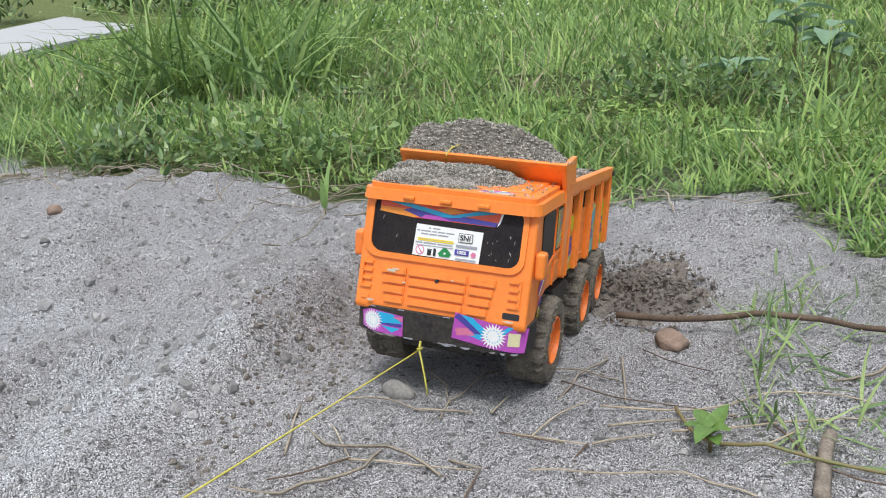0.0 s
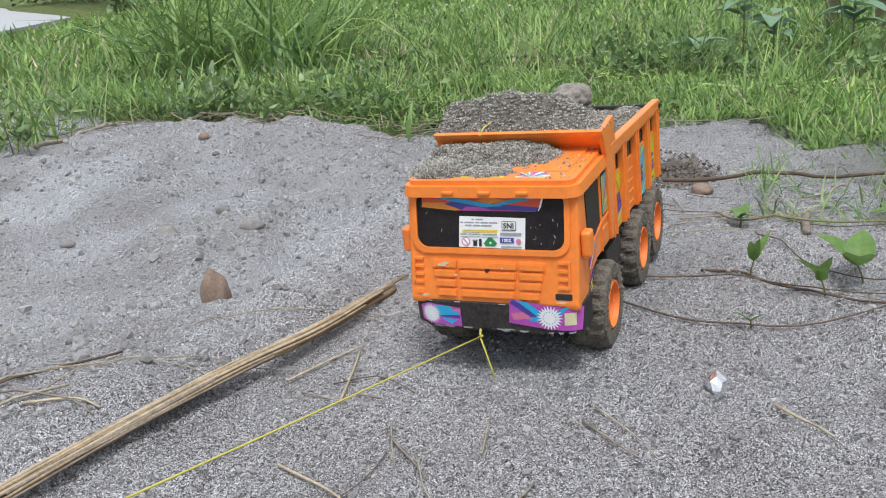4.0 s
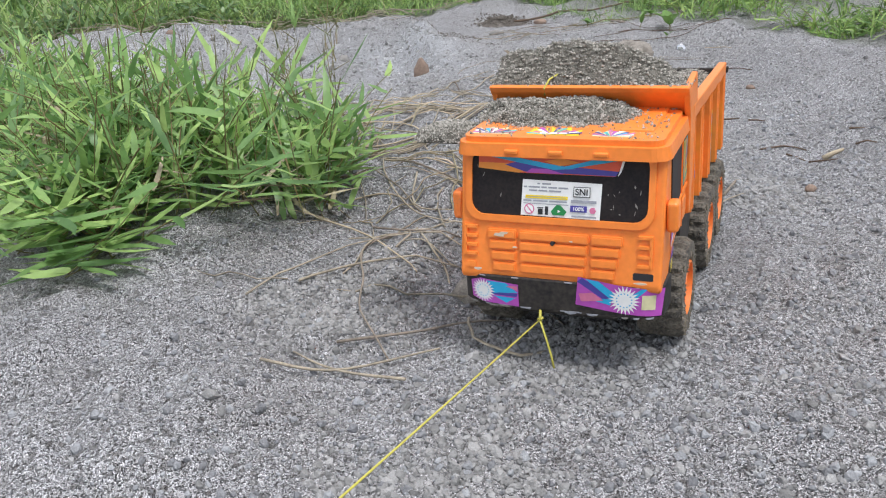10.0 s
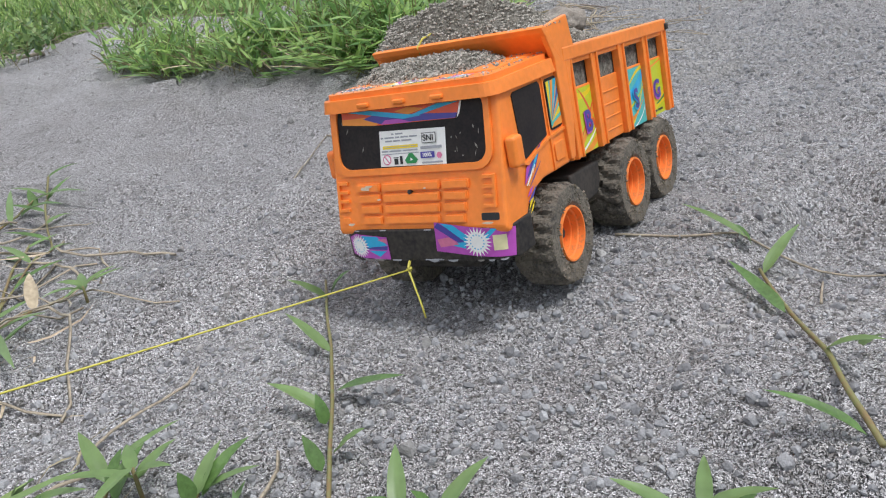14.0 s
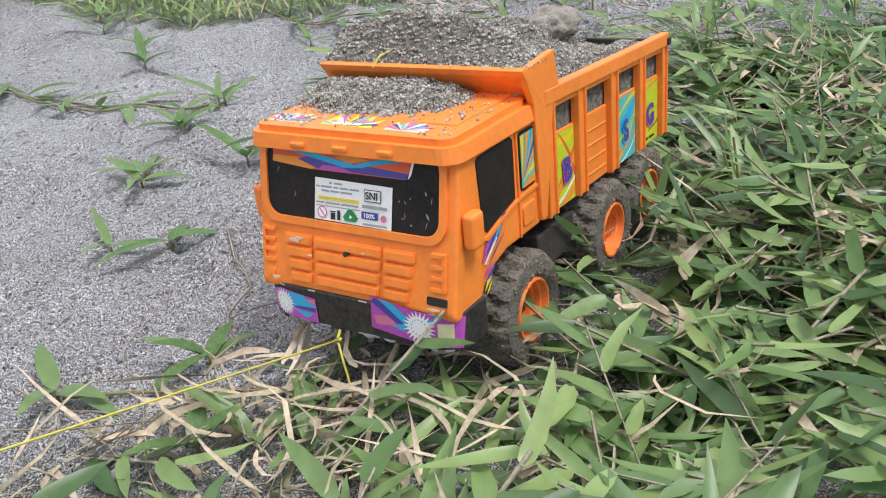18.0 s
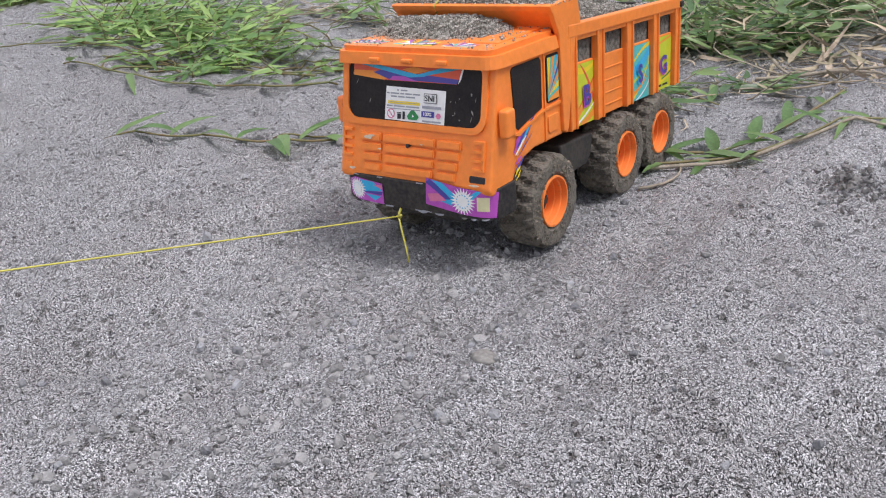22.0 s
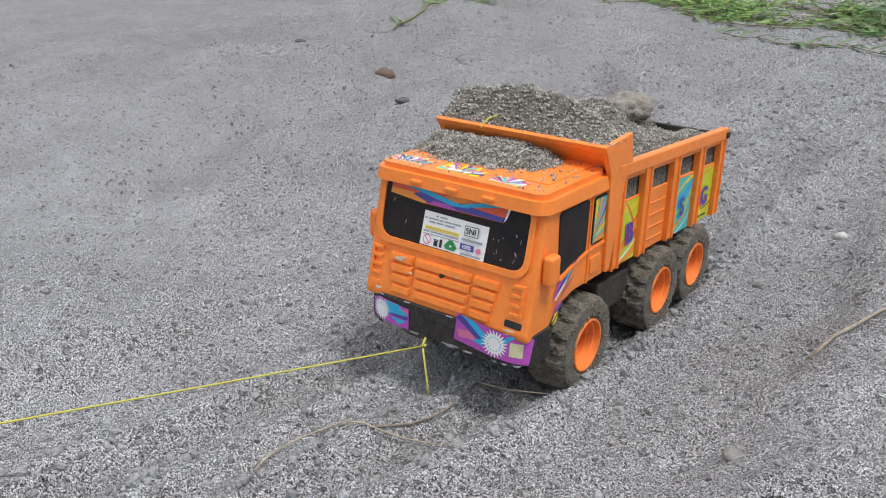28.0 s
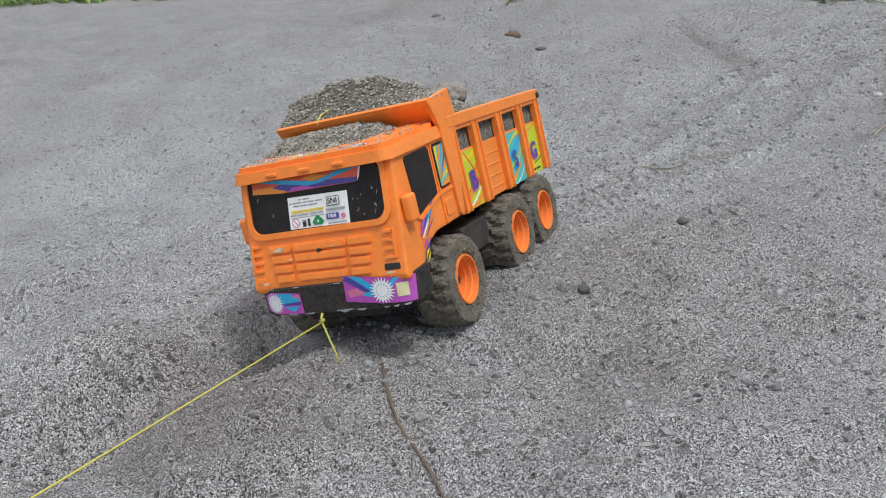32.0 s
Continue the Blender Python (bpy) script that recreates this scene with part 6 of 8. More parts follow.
for (cx, cy, w, h), lays in (((-0.028, -0.049, 0.032, 0.021), 0), ((-0.03, -0.004, 0.04, 0.025), 1), ((-0.027, 0.038, 0.029, 0.02), 2)):
    L = [(YELLOW if lays == 1 else CREAM, [(0.02 * w, 0.05 * h), (0.98 * w, 0.0), (0.95 * w, 0.7 * h), (0.8 * w, 0.45 * h), (0.7 * w, 0.95 * h), (0.5 * w, 0.6 * h), (0.33 * w, h), (0.22 * w, 0.5 * h), (0.05 * w, 0.85 * h)])]
    for i in range(11):
        a = -1.25 + 0.25 * i + shards.uniform(-0.06, 0.06)
        r = h * shards.uniform(0.6, 1.0)
        tip = (min(max(w / 2 + 1.15 * r * math.sin(a), 0.0), w), min(max(0.06 * h + r * math.cos(a) * 0.95, 0.0), h))
        L.append(((PURPLE, WHITE, BLUE, CYAN, PINK, WHITE, PURPLE, ORANGEP, BLUE, TEAL, PINK)[(i + 3 * lays) % 11], [(w / 2 - 0.0012 + 0.0006 * i / 5, h * 0.06), (tip[0] + 0.0016 * math.cos(a), tip[1] - 0.0016 * math.sin(a)), (tip[0] - 0.0016 * math.cos(a), tip[1] + 0.0016 * math.sin(a))]))
    if lays == 1:
        for k in range(3):
            L.append((WHITE, rect(w * (0.25 + 0.18 * k), w * (0.38 + 0.18 * k), h * 0.1, h * 0.26)))
    decal("roof_sticker", cab, (cx + h / 2, cy - w / 2, 0.1731), (0, 1, 0), (-1, 0, 0), L, "pale sticker with purple, cyan and white shards")

# chassis
part("chassis", box(-0.35, -0.01, -0.035, 0.041, 0.036, 0.07, 0.003), BLACK, truck)
for sgn in (1, -1):
    part("fuel_tank", prism([(-0.11, 0.075), (-0.168, 0.072), (-0.168, 0.056), (-0.158, 0.046), (-0.118, 0.046), (-0.11, 0.056)], "y", YC + sgn * 0.035, YC + sgn * 0.07, 0.0015), BLACK, truck)
part("bed_rail", box(-0.35, -0.115, -0.03, 0.036, 0.068, 0.086, 0.002), BLACK, truck)

# load bed
bed = part("load_bed", prism([(-0.114, 0.086), (-0.114, 0.094), (-0.352, slope(-0.352, 0.094)), (-0.352, slope(-0.352, 0.086))], "y", YC - 0.07, YC + 0.07, 0.001), ORANGE, truck, "ribbed orange tipping load bed")
POSTS = ((-0.117, -0.13), (-0.167, -0.181), (-0.227, -0.242), (-0.288, -0.302), (-0.343, -0.357))
for sgn in (1, -1):
    yo = YC + sgn * 0.0745

    def flat(name, x0, x1, z0, z1, y0, y1, material, par, label="", bev=0.0008):
        a, b = sorted((y0, y1))
        return part(name, prism([(x0, slope(x0, z0)), (x1, slope(x1, z0)), (x1, slope(x1, z1)), (x0, slope(x0, z1))], "y", a, b, bev), material, par, label)

    wall_p = flat("side_panel", -0.116, -0.352, 0.0865, 0.1405, yo - sgn * 0.0045, yo - sgn * 0.002, ORANGE, bed)
    flat("top_rail", -0.114, -0.358, 0.163, 0.174, yo - sgn * 0.005, yo + sgn * 0.003, ORANGE, bed, bev=0.0012)
    flat("rail_lip", -0.118, -0.357, 0.1595, 0.1632, yo - sgn * 0.004, yo + sgn * 0.0012, ORANGE, bed)
    for a, b in POSTS:
        flat("post", a, b, 0.086, 0.164, yo - sgn * 0.004, yo + sgn * 0.001, ORANGE, bed)
        flat("post_rib", a, a - 0.0025, 0.0862, 0.164, yo, yo + sgn * 0.0028, ORANGE, bed)
        flat("post_rib", b + 0.0025, b, 0.0862, 0.164, yo, yo + sgn * 0.0028, ORANGE, bed)
    for i in range(4):
        flat("panel_rib", -0.183, -0.225, 0.094 + 0.011 * i, 0.0955 + 0.011 * i, yo - sgn * 0.003, yo - sgn * 0.0012, ORANGE, wall_p)
    part("hinge_knob", box(-0.3585, -0.352, min(yo, yo + sgn * 0.005), max(yo, yo + sgn * 0.005), 0.153, 0.159, 0.001), BLACK, bed, "black hinge knob")
    if sgn > 0:
        for (a, b), base, letter, col, lcol in (((-0.1305, -0.1665), LIME, "B", ORANGEP, BLUE), ((-0.2425, -0.2875), TEAL, "S", YELLOW, BLUE), ((-0.3025, -0.3425), LIME, "G", YELLOW, BLUE)):
            w, h = a - b, 0.0525
            o = (a, yo - sgn * 0.0018, slope((a + b) / 2, 0.0872))
            def band(p0, p1, p2, t0, t1, w=w, h=h):
                """A curved stripe across the sticker, through three places, thick at one end."""
                up, low = [], []
                for q in range(11):
                    f = q / 10
                    a = [(1 - f) ** 2 * c0 + 2 * f * (1 - f) * c1 + f * f * c2 for c0, c1, c2 in zip(p0, p1, p2)]
                    th = (t0 + (t1 - t0) * f) / 2
                    up.append((min(max(a[0] * w, 0), w), min(max((a[1] + th) * h, 0), h)))
                    low.append((min(max(a[0] * w, 0), w), min(max((a[1] - th) * h, 0), h)))
                return up + low[::-1]
            if letter == "B":
                prints = [(YELLOW, band((0, 0.95), (0.5, 0.8), (1, 0.95), 0.12, 0.06)), (REDP, band((0.3, 1.0), (0.75, 0.75), (1, 0.35), 0.02, 0.16)), (ORANGEP, band((0, 0.12), (0.55, 0.3), (1, 0.62), 0.1, 0.14)), (WHITE, band((0, 0.02), (0.5, 0.1), (1, 0.3), 0.05, 0.03)), (REDP, band((0, 0.2), (0.4, 0.34), (1, 0.72), 0.03, 0.05)), (ORANGEP, band((0.3, 0.0), (0.7, 0.05), (1, 0.16), 0.1, 0.12))]
            elif letter == "S":
                prints = [(CYAN, band((0, 0.5), (0.5, 0.55), (1, 0.85), 0.2, 0.16)), (YELLOW, band((0, 0.62), (0.5, 0.92), (1, 0.97), 0.03, 0.07)), (YELLOW, band((0.05, 0.0), (0.8, 0.3), (1, 0.75), 0.06, 0.05)), (LIME, band((0, 0.32), (0.5, 0.4), (1, 0.62), 0.05, 0.03)), (ORANGEP, band((0, 0.12), (0.45, 0.14), (0.9, 0.4), 0.1, 0.02)), (WHITE, band((0.3, 0.0), (0.8, 0.1), (1, 0.3), 0.03, 0.03))]
            else:
                prints = [(YELLOW, band((0, 0.15), (0.5, 0.3), (1, 0.3), 0.3, 0.2)), (REDP, band((0, 0.95), (0.15, 0.5), (0.1, 0.1), 0.03, 0.03)), (ORANGEP, band((0, 0.88), (0.4, 0.9), (1, 0.98), 0.04, 0.04)), (INK, rect(w * 0.2, w * 0.42, h * 0.06, h * 0.1)), (INK, rect(w * 0.47, w * 0.8, h * 0.06, h * 0.1)), (GREENP, band((0.4, 0.2), (0.8, 0.24), (1, 0.3), 0.03, 0.05))]
            st = decal("bed_sticker", wall_p, o, (-1, 0, -0.045), (0, 0, 1), [(base, rect(0, w, 0, h))] + prints, "lime, yellow and red sticker with a dark letter" if base is LIME else "teal, cyan and yellow sticker with a dark letter")
            spot_ = Vector((a - w * (0.62 if letter == "B" else 0.5), yo - sgn * 0.0018, slope((a + b) / 2, 0.0872 + h * 0.44)))
            lettering("letter_shadow", letter, 0.0262, st, spot_ + Vector((0.0012, 0, -0.0012)), (-1, 0, 0), (0.12, 0, 1), PURPLE if letter != "S" else CYAN, 0.001, 0.025)
            lettering("lettering", letter, 0.0245, st, spot_, (-1, 0, 0), (0.12, 0, 1), lcol, 0.0013, 0.025)
part("front_wall", prism(rect(-0.116, -0.112, 0.0865, 0.192), "y", YC - 0.0745, YC + 0.0745, 0.0008), ORANGE, bed)
lip = prism([(-0.117, 0.1645), (-0.1155, 0.161), (-0.088, 0.1885), (-0.0855, 0.1925), (-0.0895, 0.194)], "y", YC - 0.0772, YC + 0.0772, 0.0006)
part("visor_lip", lip, ORANGE, bed, "orange lip over the cab")
for sgn in (1, -1):
    yo = YC + sgn * 0.0745
    part("wing", prism([(-0.1, 0.168), (-0.087, 0.1925), (-0.131, 0.1965), (-0.137, 0.172), (-0.128, 0.165), (-0.112, 0.09), (-0.104, 0.09)], "y", min(yo - sgn * 0.002, yo + sgn * 0.0026), max(yo - sgn * 0.002, yo + sgn * 0.0026), 0.0008), ORANGE, bed)
part("tailgate", prism(rect(-0.356, -0.351, 0.078, 0.158), "y", YC - 0.071, YC + 0.071, 0.001), BLACK, bed, "black tailgate")

# wheels
R_WHEEL = 0.039


def lathe(profile, k=36):
    """Turned about the y axis: pairs of radius and y."""
    bm = bmesh.new()
    rings = []
    for r, y in profile:
        rings.append([bm.verts.new((r * math.cos(2 * math.pi * i / k), y, r * math.sin(2 * math.pi * i / k))) for i in range(k)])
    for a, b in zip(rings, rings[1:]):
        for i in range(k):
            f = bm.faces.new((a[i], a[(i + 1) % k], b[(i + 1) % k], b[i]))
            f.smooth = True
    return bm


def tyre_mesh():
    """A fat tyre with staggered lugs, one closed skin."""
    k, w = 96, 0.017
    inner = [(0.0205, 0.0), (0.0215, -w + 0.002), (0.0245, -w), (0.0325, -w - 0.0004)]
    tread = (-0.0172, -0.0165, -0.0125, -0.0075, -0.0022, 0.0022, 0.0075, 0.0125, 0.0165, 0.0172)
    bm = bmesh.new()
    rings = [[bm.verts.new((r * math.cos(2 * math.pi * i / k), y, r * math.sin(2 * math.pi * i / k))) for i in range(k)] for r, y in inner]
    for y in tread:
        ring = []
        for i in range(k):
            skew = i + (2.5 if y > 0 else 0) + abs(y) * 90
            lug = (skew % 5) < 3 and abs(y) > 0.002
            r = (0.0393 if abs(y) < 0.0165 else 0.0365) if lug else (0.0366 if abs(y) < 0.017 else 0.0352)
            a = 2 * math.pi * i / k
            ring.append(bm.verts.new((r * math.cos(a), y, r * math.sin(a))))
        rings.append(ring)
    rings += [[bm.verts.new((r * math.cos(2 * math.pi * i / k), -y, r * math.sin(2 * math.pi * i / k))) for i in range(k)] for r, y in reversed(inner[1:])]
    for p, q in zip(rings, rings[1:] + rings[:1]):
        for i in range(k):
            bm.faces.new((p[i], p[(i + 1) % k], q[(i + 1) % k], q[i]))
    bmesh.ops.recalc_face_normals(bm, faces=bm.faces)
    return bm


def rim_mesh():
    bm = lathe([(0.0216, 0.0152), (0.0212, 0.0172), (0.0199, 0.0172), (0.0194, 0.0125), (0.0181, 0.0118), (0.0177, 0.0072), (0.0164, 0.0068), (0.016, 0.0015), (0.0066, 0.0015), (0.0062, 0.004), (0.0002, 0.004)])
    for e in bm.edges:
        a, b = (math.hypot(v.co.x, v.co.z) for v in e.verts)
        e.smooth = abs(a - b) > 1e-5 or abs(e.verts[0].co.y - e.verts[1].co.y) > 1e-5
    return bm


wheel0 = None
WHEELS = []
for name, x in (("front", -0.0755), ("middle", -0.215), ("rear", -0.296)):
    for sgn in (1, -1):
        m = pose(x, YC + sgn * 0.0655, 0.0395, 0, 0, 0 if sgn > 0 else 180)
        if wheel0 is None:
            wheel0 = new("wheel")
            wheel0.parent = truck
            part("tyre", tyre_mesh(), TYRE, wheel0, "chunky black tyre caked with pale mud")
            k_ = 1900
            th, side_ = rng.uniform(0, 2 * np.pi, k_), rng.random(k_)
            rad = np.where(side_ < 0.45, rng.uniform(0.0235, 0.0365, k_), rng.uniform(0.0362, 0.0385, k_))
            off = np.where(side_ < 0.45, 0.0172, rng.uniform(-0.017, 0.017, k_))
            clump = value_noise(np.cos(th) * 3 + off * 60, np.sin(th) * 3 + rad * 90, 44) > -0.25
            mud = grains(np.stack([rad * np.cos(th), off, rad * np.sin(th)], -1)[clump], 0.0, 0.0005, 0.0017, CAKED, "mud", "crumbs of pale dry mud", "mud")
            mud.parent = wheel0
            del mud["category"]
            part("rim", rim_mesh(), RIM, wheel0, "deep-dished orange rim")
            # flat black pieces on the rim floor stand for shade in its openings
            for i in range(5):
                a = 2 * math.pi * i / 5
                slot = [(r * math.cos(a + q), r * math.sin(a + q)) for r, q in ((0.0084, -0.24), (0.0135, -0.24), (0.014, 0.0), (0.0135, 0.24), (0.0084, 0.24))]
                part("rim_slot", prism(slot, "y", 0.0, 0.0019), INK, wheel0, "dark opening in the rim")
            part("axle_nut", prism([(0.0044 * math.cos(q * math.pi / 3), 0.0044 * math.sin(q * math.pi / 3)) for q in range(6)], "y", 0.003, 0.0082, 0.0006), BLACK, wheel0, "black axle nut")
            wheel0.matrix_basis = m
            w = wheel0
        else:
            w = copy_thing(wheel0, m)
        WHEELS.append((w, m, sgn))

# knot and hanging tail of the string at the bumper
part("string_knot", tube("string_knot", [(0.006, -0.0095, 0.049), (0.012, -0.008, 0.045), (0.0125, -0.0075, 0.0425), (0.009, -0.0085, 0.041), (0.0125, -0.0095, 0.043), (0.011, -0.006, 0.044)], 0.0011, STRINGM), None, truck, "knotted yellow string")
part("string_tail", tube("string_tail", [(0.0125, -0.008, 0.042), (0.016, -0.003, 0.03), (0.018, 0.001, 0.018), (0.0195, 0.0035, 0.008)], 0.0008, STRINGM), None, truck, "hanging yellow string end")
part("string_loop", tube("string_loop", [(-0.09, -0.03, 0.186), (-0.086, -0.029, 0.192), (-0.091, -0.026, 0.198), (-0.1, -0.02, 0.201), (-0.106, -0.016, 0.199)], 0.0008, STRINGM), None, truck, "yellow string tied through the lip")

string = tagged(new("pull_string", tube("pull_string", [(0.03 * i, 0.0, -0.0015 * math.sin(math.pi * min(1.0, i / 24))) for i in range(30)], 0.00062, STRINGM)), "thin taut yellow pull string tied to the bumper", "string")


# ---------------- load ----------------
def bed_height(x, y):
    u = (-x - 0.09) / 0.26
    v = (y - YC) / 0.0725
    side = 0.164 - 0.01 * u + 0.029 * np.clip((0.36 - u) / 0.24, 0, 1) ** 1.2
    crown = 0.029 * np.clip(1 - np.abs(u - 0.36) / 0.46, 0, 1) ** 0.8 + 0.017 * np.clip(1.05 - u, 0, 1)
    side = side + 0.011 * np.clip((-v - 0.35) / 0.5, 0, 1) * np.clip((0.98 - u) / 0.25, 0, 1) * np.clip(u / 0.3, 0, 1)
    slump = np.clip(1 - (np.abs(v + 0.22) / np.where(v < -0.22, 1.2, 1.22)) ** 1.6, 0, 1)
    dip = np.clip((v - 0.7) / 0.3, 0, 1) * np.clip((u - 0.14) / 0.1, 0, 1)
    rough = np.clip(1 - np.abs(v) ** 3, 0, 1) * np.clip(u / 0.12, 0, 1)
    lumps = 0.0055 * value_noise(x * 38, y * 38, 35) + 0.0035 * value_noise(x * 85, y * 85, 36)
    second = 0.009 * np.exp(-((u - 0.6) / 0.09) ** 2 - ((v + 0.1) / 0.4) ** 2) - 0.004 * np.exp(-((u - 0.47) / 0.05) ** 2 - ((v + 0.1) / 0.5) ** 2)
    return side + crown * slump * np.clip(u / 0.1, 0, 1) - 0.006 * dip + rough * (lumps + second)


def heap(name, label, fx, x0, x1, y0, y1, nx_, ny_, skirt, rest=lambda x: 0 * x, flare=1.0):
    X, Y = np.meshgrid(np.linspace(x0, x1, nx_), np.linspace(y0, y1, ny_), indexing="ij")
    Y = np.where(X > flare, YC + (Y - YC) * 1.08, Y)
    Z = fx(X, Y) + 0.0016 * value_noise(X * 260, Y * 260, 31) + 0.0012 * value_noise(X * 520, Y * 520, 32)
    i = np.arange(nx_ * ny_).reshape(nx_, ny_)
    q = np.stack([i[:-1, :-1], i[1:, :-1], i[1:, 1:], i[:-1, 1:]], -1).reshape(-1, 4)[:, ::-1]
    V = np.stack([X, Y, Z], -1).reshape(-1, 3)
    edge = np.concatenate([i[:, 0], i[-1, 1:], i[::-1, -1][1:], i[0, ::-1][1:-1]])
    low = V[edge].copy()
    low[:, 2] = np.minimum(V[edge, 2], np.where(low[:, 0] > -0.1172, np.maximum(skirt, rest(low[:, 0])), skirt))
    n0 = len(V)
    e = np.arange(len(edge))
    q2 = np.stack([edge, edge[(e + 1) % len(e)], n0 + (e + 1) % len(e), n0 + e], -1)
    ob = new(name, big_mesh(name, np.concatenate([V, low]), np.concatenate([q, q2]), HEAP))
    return tagged(ob, label, "sand"), X, Y, Z


load, LX, LY, LZ = heap("sand_load", "heap of dark damp sand filling the truck bed", bed_height, -0.0905, -0.349, YC - 0.0697, YC + 0.0697, 100, 60, 0.1, lambda x: 0.1655 + (x + 0.1175) * 0.98, -0.1185)
pick = rng.integers(0, LX.size, 30000)
lp = np.stack([LX.ravel()[pick], LY.ravel()[pick], LZ.ravel()[pick]], -1) + rng.normal(0, 0.0012, (30000, 3)) * (1, 1, 0.2)
load_grains = grains(lp, 0.35, 0.0005, 0.0015, HEAPGRAIN, "loose_sand", "loose coarse sand grains on the load", "sand")
load_grains.parent = load
del load_grains["category"]


def roof_height(x, y):
    d = np.sqrt(((x + 0.08) / 0.047) ** 2 + ((y + 0.018) / 0.066) ** 2) + 0.22 * value_noise(x * 45, y * 45, 41) + 0.12 * value_noise(x * 110, y * 110, 42)
    left = 0.002 * np.clip((-y - 0.02) / 0.05, 0, 1) * np.clip((-x - 0.018) / 0.03, 0, 1)
    return 0.1705 + 0.0145 * np.clip(1 - d ** 1.6, -0.1, 1) + left


roof_sand, RX, RY, RZ = heap("roof_sand", "small pile of damp sand on the cab roof", roof_height, -0.018, -0.109, -0.0735, 0.045, 70, 80, 0.168)
ok = np.flatnonzero((RZ > 0.172).ravel())
pick = rng.choice(ok, 9000)
rp = np.stack([RX.ravel()[pick], RY.ravel()[pick], RZ.ravel()[pick]], -1) + rng.normal(0, 0.0015, (9000, 3)) * (1, 1, 0.15)
sx_, sy_ = rng.uniform(-0.105, -0.008, 900), rng.uniform(-0.068, 0.071, 900)
keep = rng.random(900) < 0.12 + 0.5 * np.exp(-((sx_ + 0.06) / 0.03) ** 2) + 0.4 * (sy_ > 0.05) + 0.5 * (sy_ < -0.03)
rp = np.concatenate([rp, np.stack([sx_, sy_, np.where((sy_ > 0.04) & (sy_ < 0.064) & (sx_ < -0.034), 0.1746, 0.1732)], -1)[keep]])
roof_grains = grains(rp, 0.35, 0.0005, 0.0015, HEAPGRAIN, "loose_sand", "loose sand grains on the cab roof", "sand")
roof_grains.parent = roof_sand
del roof_grains["category"]


def rock(name, label, size, material, seed, sub=3):
    bm = bmesh.new()
    bmesh.ops.create_icosphere(bm, subdivisions=sub, radius=1)
    for v in bm.verts:
        p = v.co.normalized()
        k = 1 + 0.25 * noise.noise(p * 1.3 + Vector((seed, 0, 0))) + 0.1 * noise.noise(p * 4 + Vector((0, seed, 0)))
        v.co = Vector((p.x * size[0], p.y * size[1], p.z * size[2])) * k
    for f in bm.faces:
        f.smooth = True
    me = bpy.data.meshes.new(name)
    bm.to_mesh(me)
    bm.free()
    me.materials.append(material)
    return tagged(new(name, me), label, "stone")


load_rock = rock("stone", "sandy grey stone lying on the load", (0.034, 0.021, 0.0155), SANDSTONE, 3, 4)
for v in load_rock.data.vertices:
    v.co = Vector((-0.312, -0.008, 0.177)) + v.co * (1 + 0.16 * noise.noise(v.co * 110) + 0.07 * noise.noise(v.co * 420))


# ---------------- motion of the truck and what it carries ----------------
def moved():
    walk(truck, TRUCK)
    for ob in (load, roof_sand, load_rock):
        walk(ob, TRUCK)
    walk(string, STRING)
    # wheels roll with the way gone
    dist, s = [0.0], 0.0
    for (t0, a), (t1, b) in zip(TRUCK, TRUCK[1:]):
        s += (b.translation - a.translation).length
        dist.append(s)
    times = [t for t, m in TRUCK]
    for w, m, sgn in WHEELS:
        rows = []
        for i in range(161):
            t = 0.2 * i
            ang = np.interp(t, times, dist) / R_WHEEL
            rows.append((t, m @ Matrix.Rotation(sgn * ang, 4, "Y")))
        walk(w, rows)


def sand_patch(label, cx, cy, rx, ry, thick, count, seed):
    """A thin crust of sand with a ragged outline, drawn round its own middle, with loose grains on it."""
    rr, aa = np.meshgrid(np.linspace(0, 1, 16), np.linspace(0, 2 * np.pi, 48, endpoint=False), indexing="ij")
    rim = 1 + 0.16 * value_noise(np.cos(aa) * 3 + seed, np.sin(aa) * 3, 91) + 0.08 * value_noise(np.cos(aa) * 9, np.sin(aa) * 9 + seed, 92)
    X, Y = np.clip(rr * rx * rim * np.cos(aa), -1, -0.0145 - cx), np.clip(rr * ry * rim * np.sin(aa), -0.0705 - cy, 1)
    Z = thick * (1 - rr ** 2.2) + 0.0016 * (1 - rr) * value_noise(X * 260, Y * 260, seed) - 0.0015 * rr
    i = np.arange(16 * 48).reshape(16, 48)
    nxt = np.roll(i, -1, 1)
    q = np.stack([i[:-1], i[1:], nxt[1:], nxt[:-1]], -1).reshape(-1, 4)
    ob = tagged(new("spilling_sand", big_mesh("spilling_sand", np.stack([X, Y, Z], -1).reshape(-1, 3), q, HEAP)), label, "sand")
    pick = rng.integers(48, X.size - 48, count)
    g = grains(np.stack([X.ravel()[pick], Y.ravel()[pick], Z.ravel()[pick]], -1) + rng.normal(0, 0.001, (count, 3)) * (1, 1, 0.2), 0.3, 0.0005, 0.0012, HEAPGRAIN, "loose_sand", "loose sand grains on the slipping crust", "sand")
    g.parent = ob
    del g["category"]
    return ob


SPILLS = ((sand_patch("crust of damp sand shaken off the cab roof", -0.038, -0.048, 0.03, 0.03, 0.0085, 3600, 3), -0.038, -0.048, 9.5, (0.0, -0.042, -0.006), (-0.05, -0.118)),
          (sand_patch("thin crust of damp sand sliding off the roof front", -0.032, -0.008, 0.016, 0.03, 0.0045, 1900, 5), -0.032, -0.008, 4.5, (0.036, 0.0, -0.006), (0.045, -0.006)))


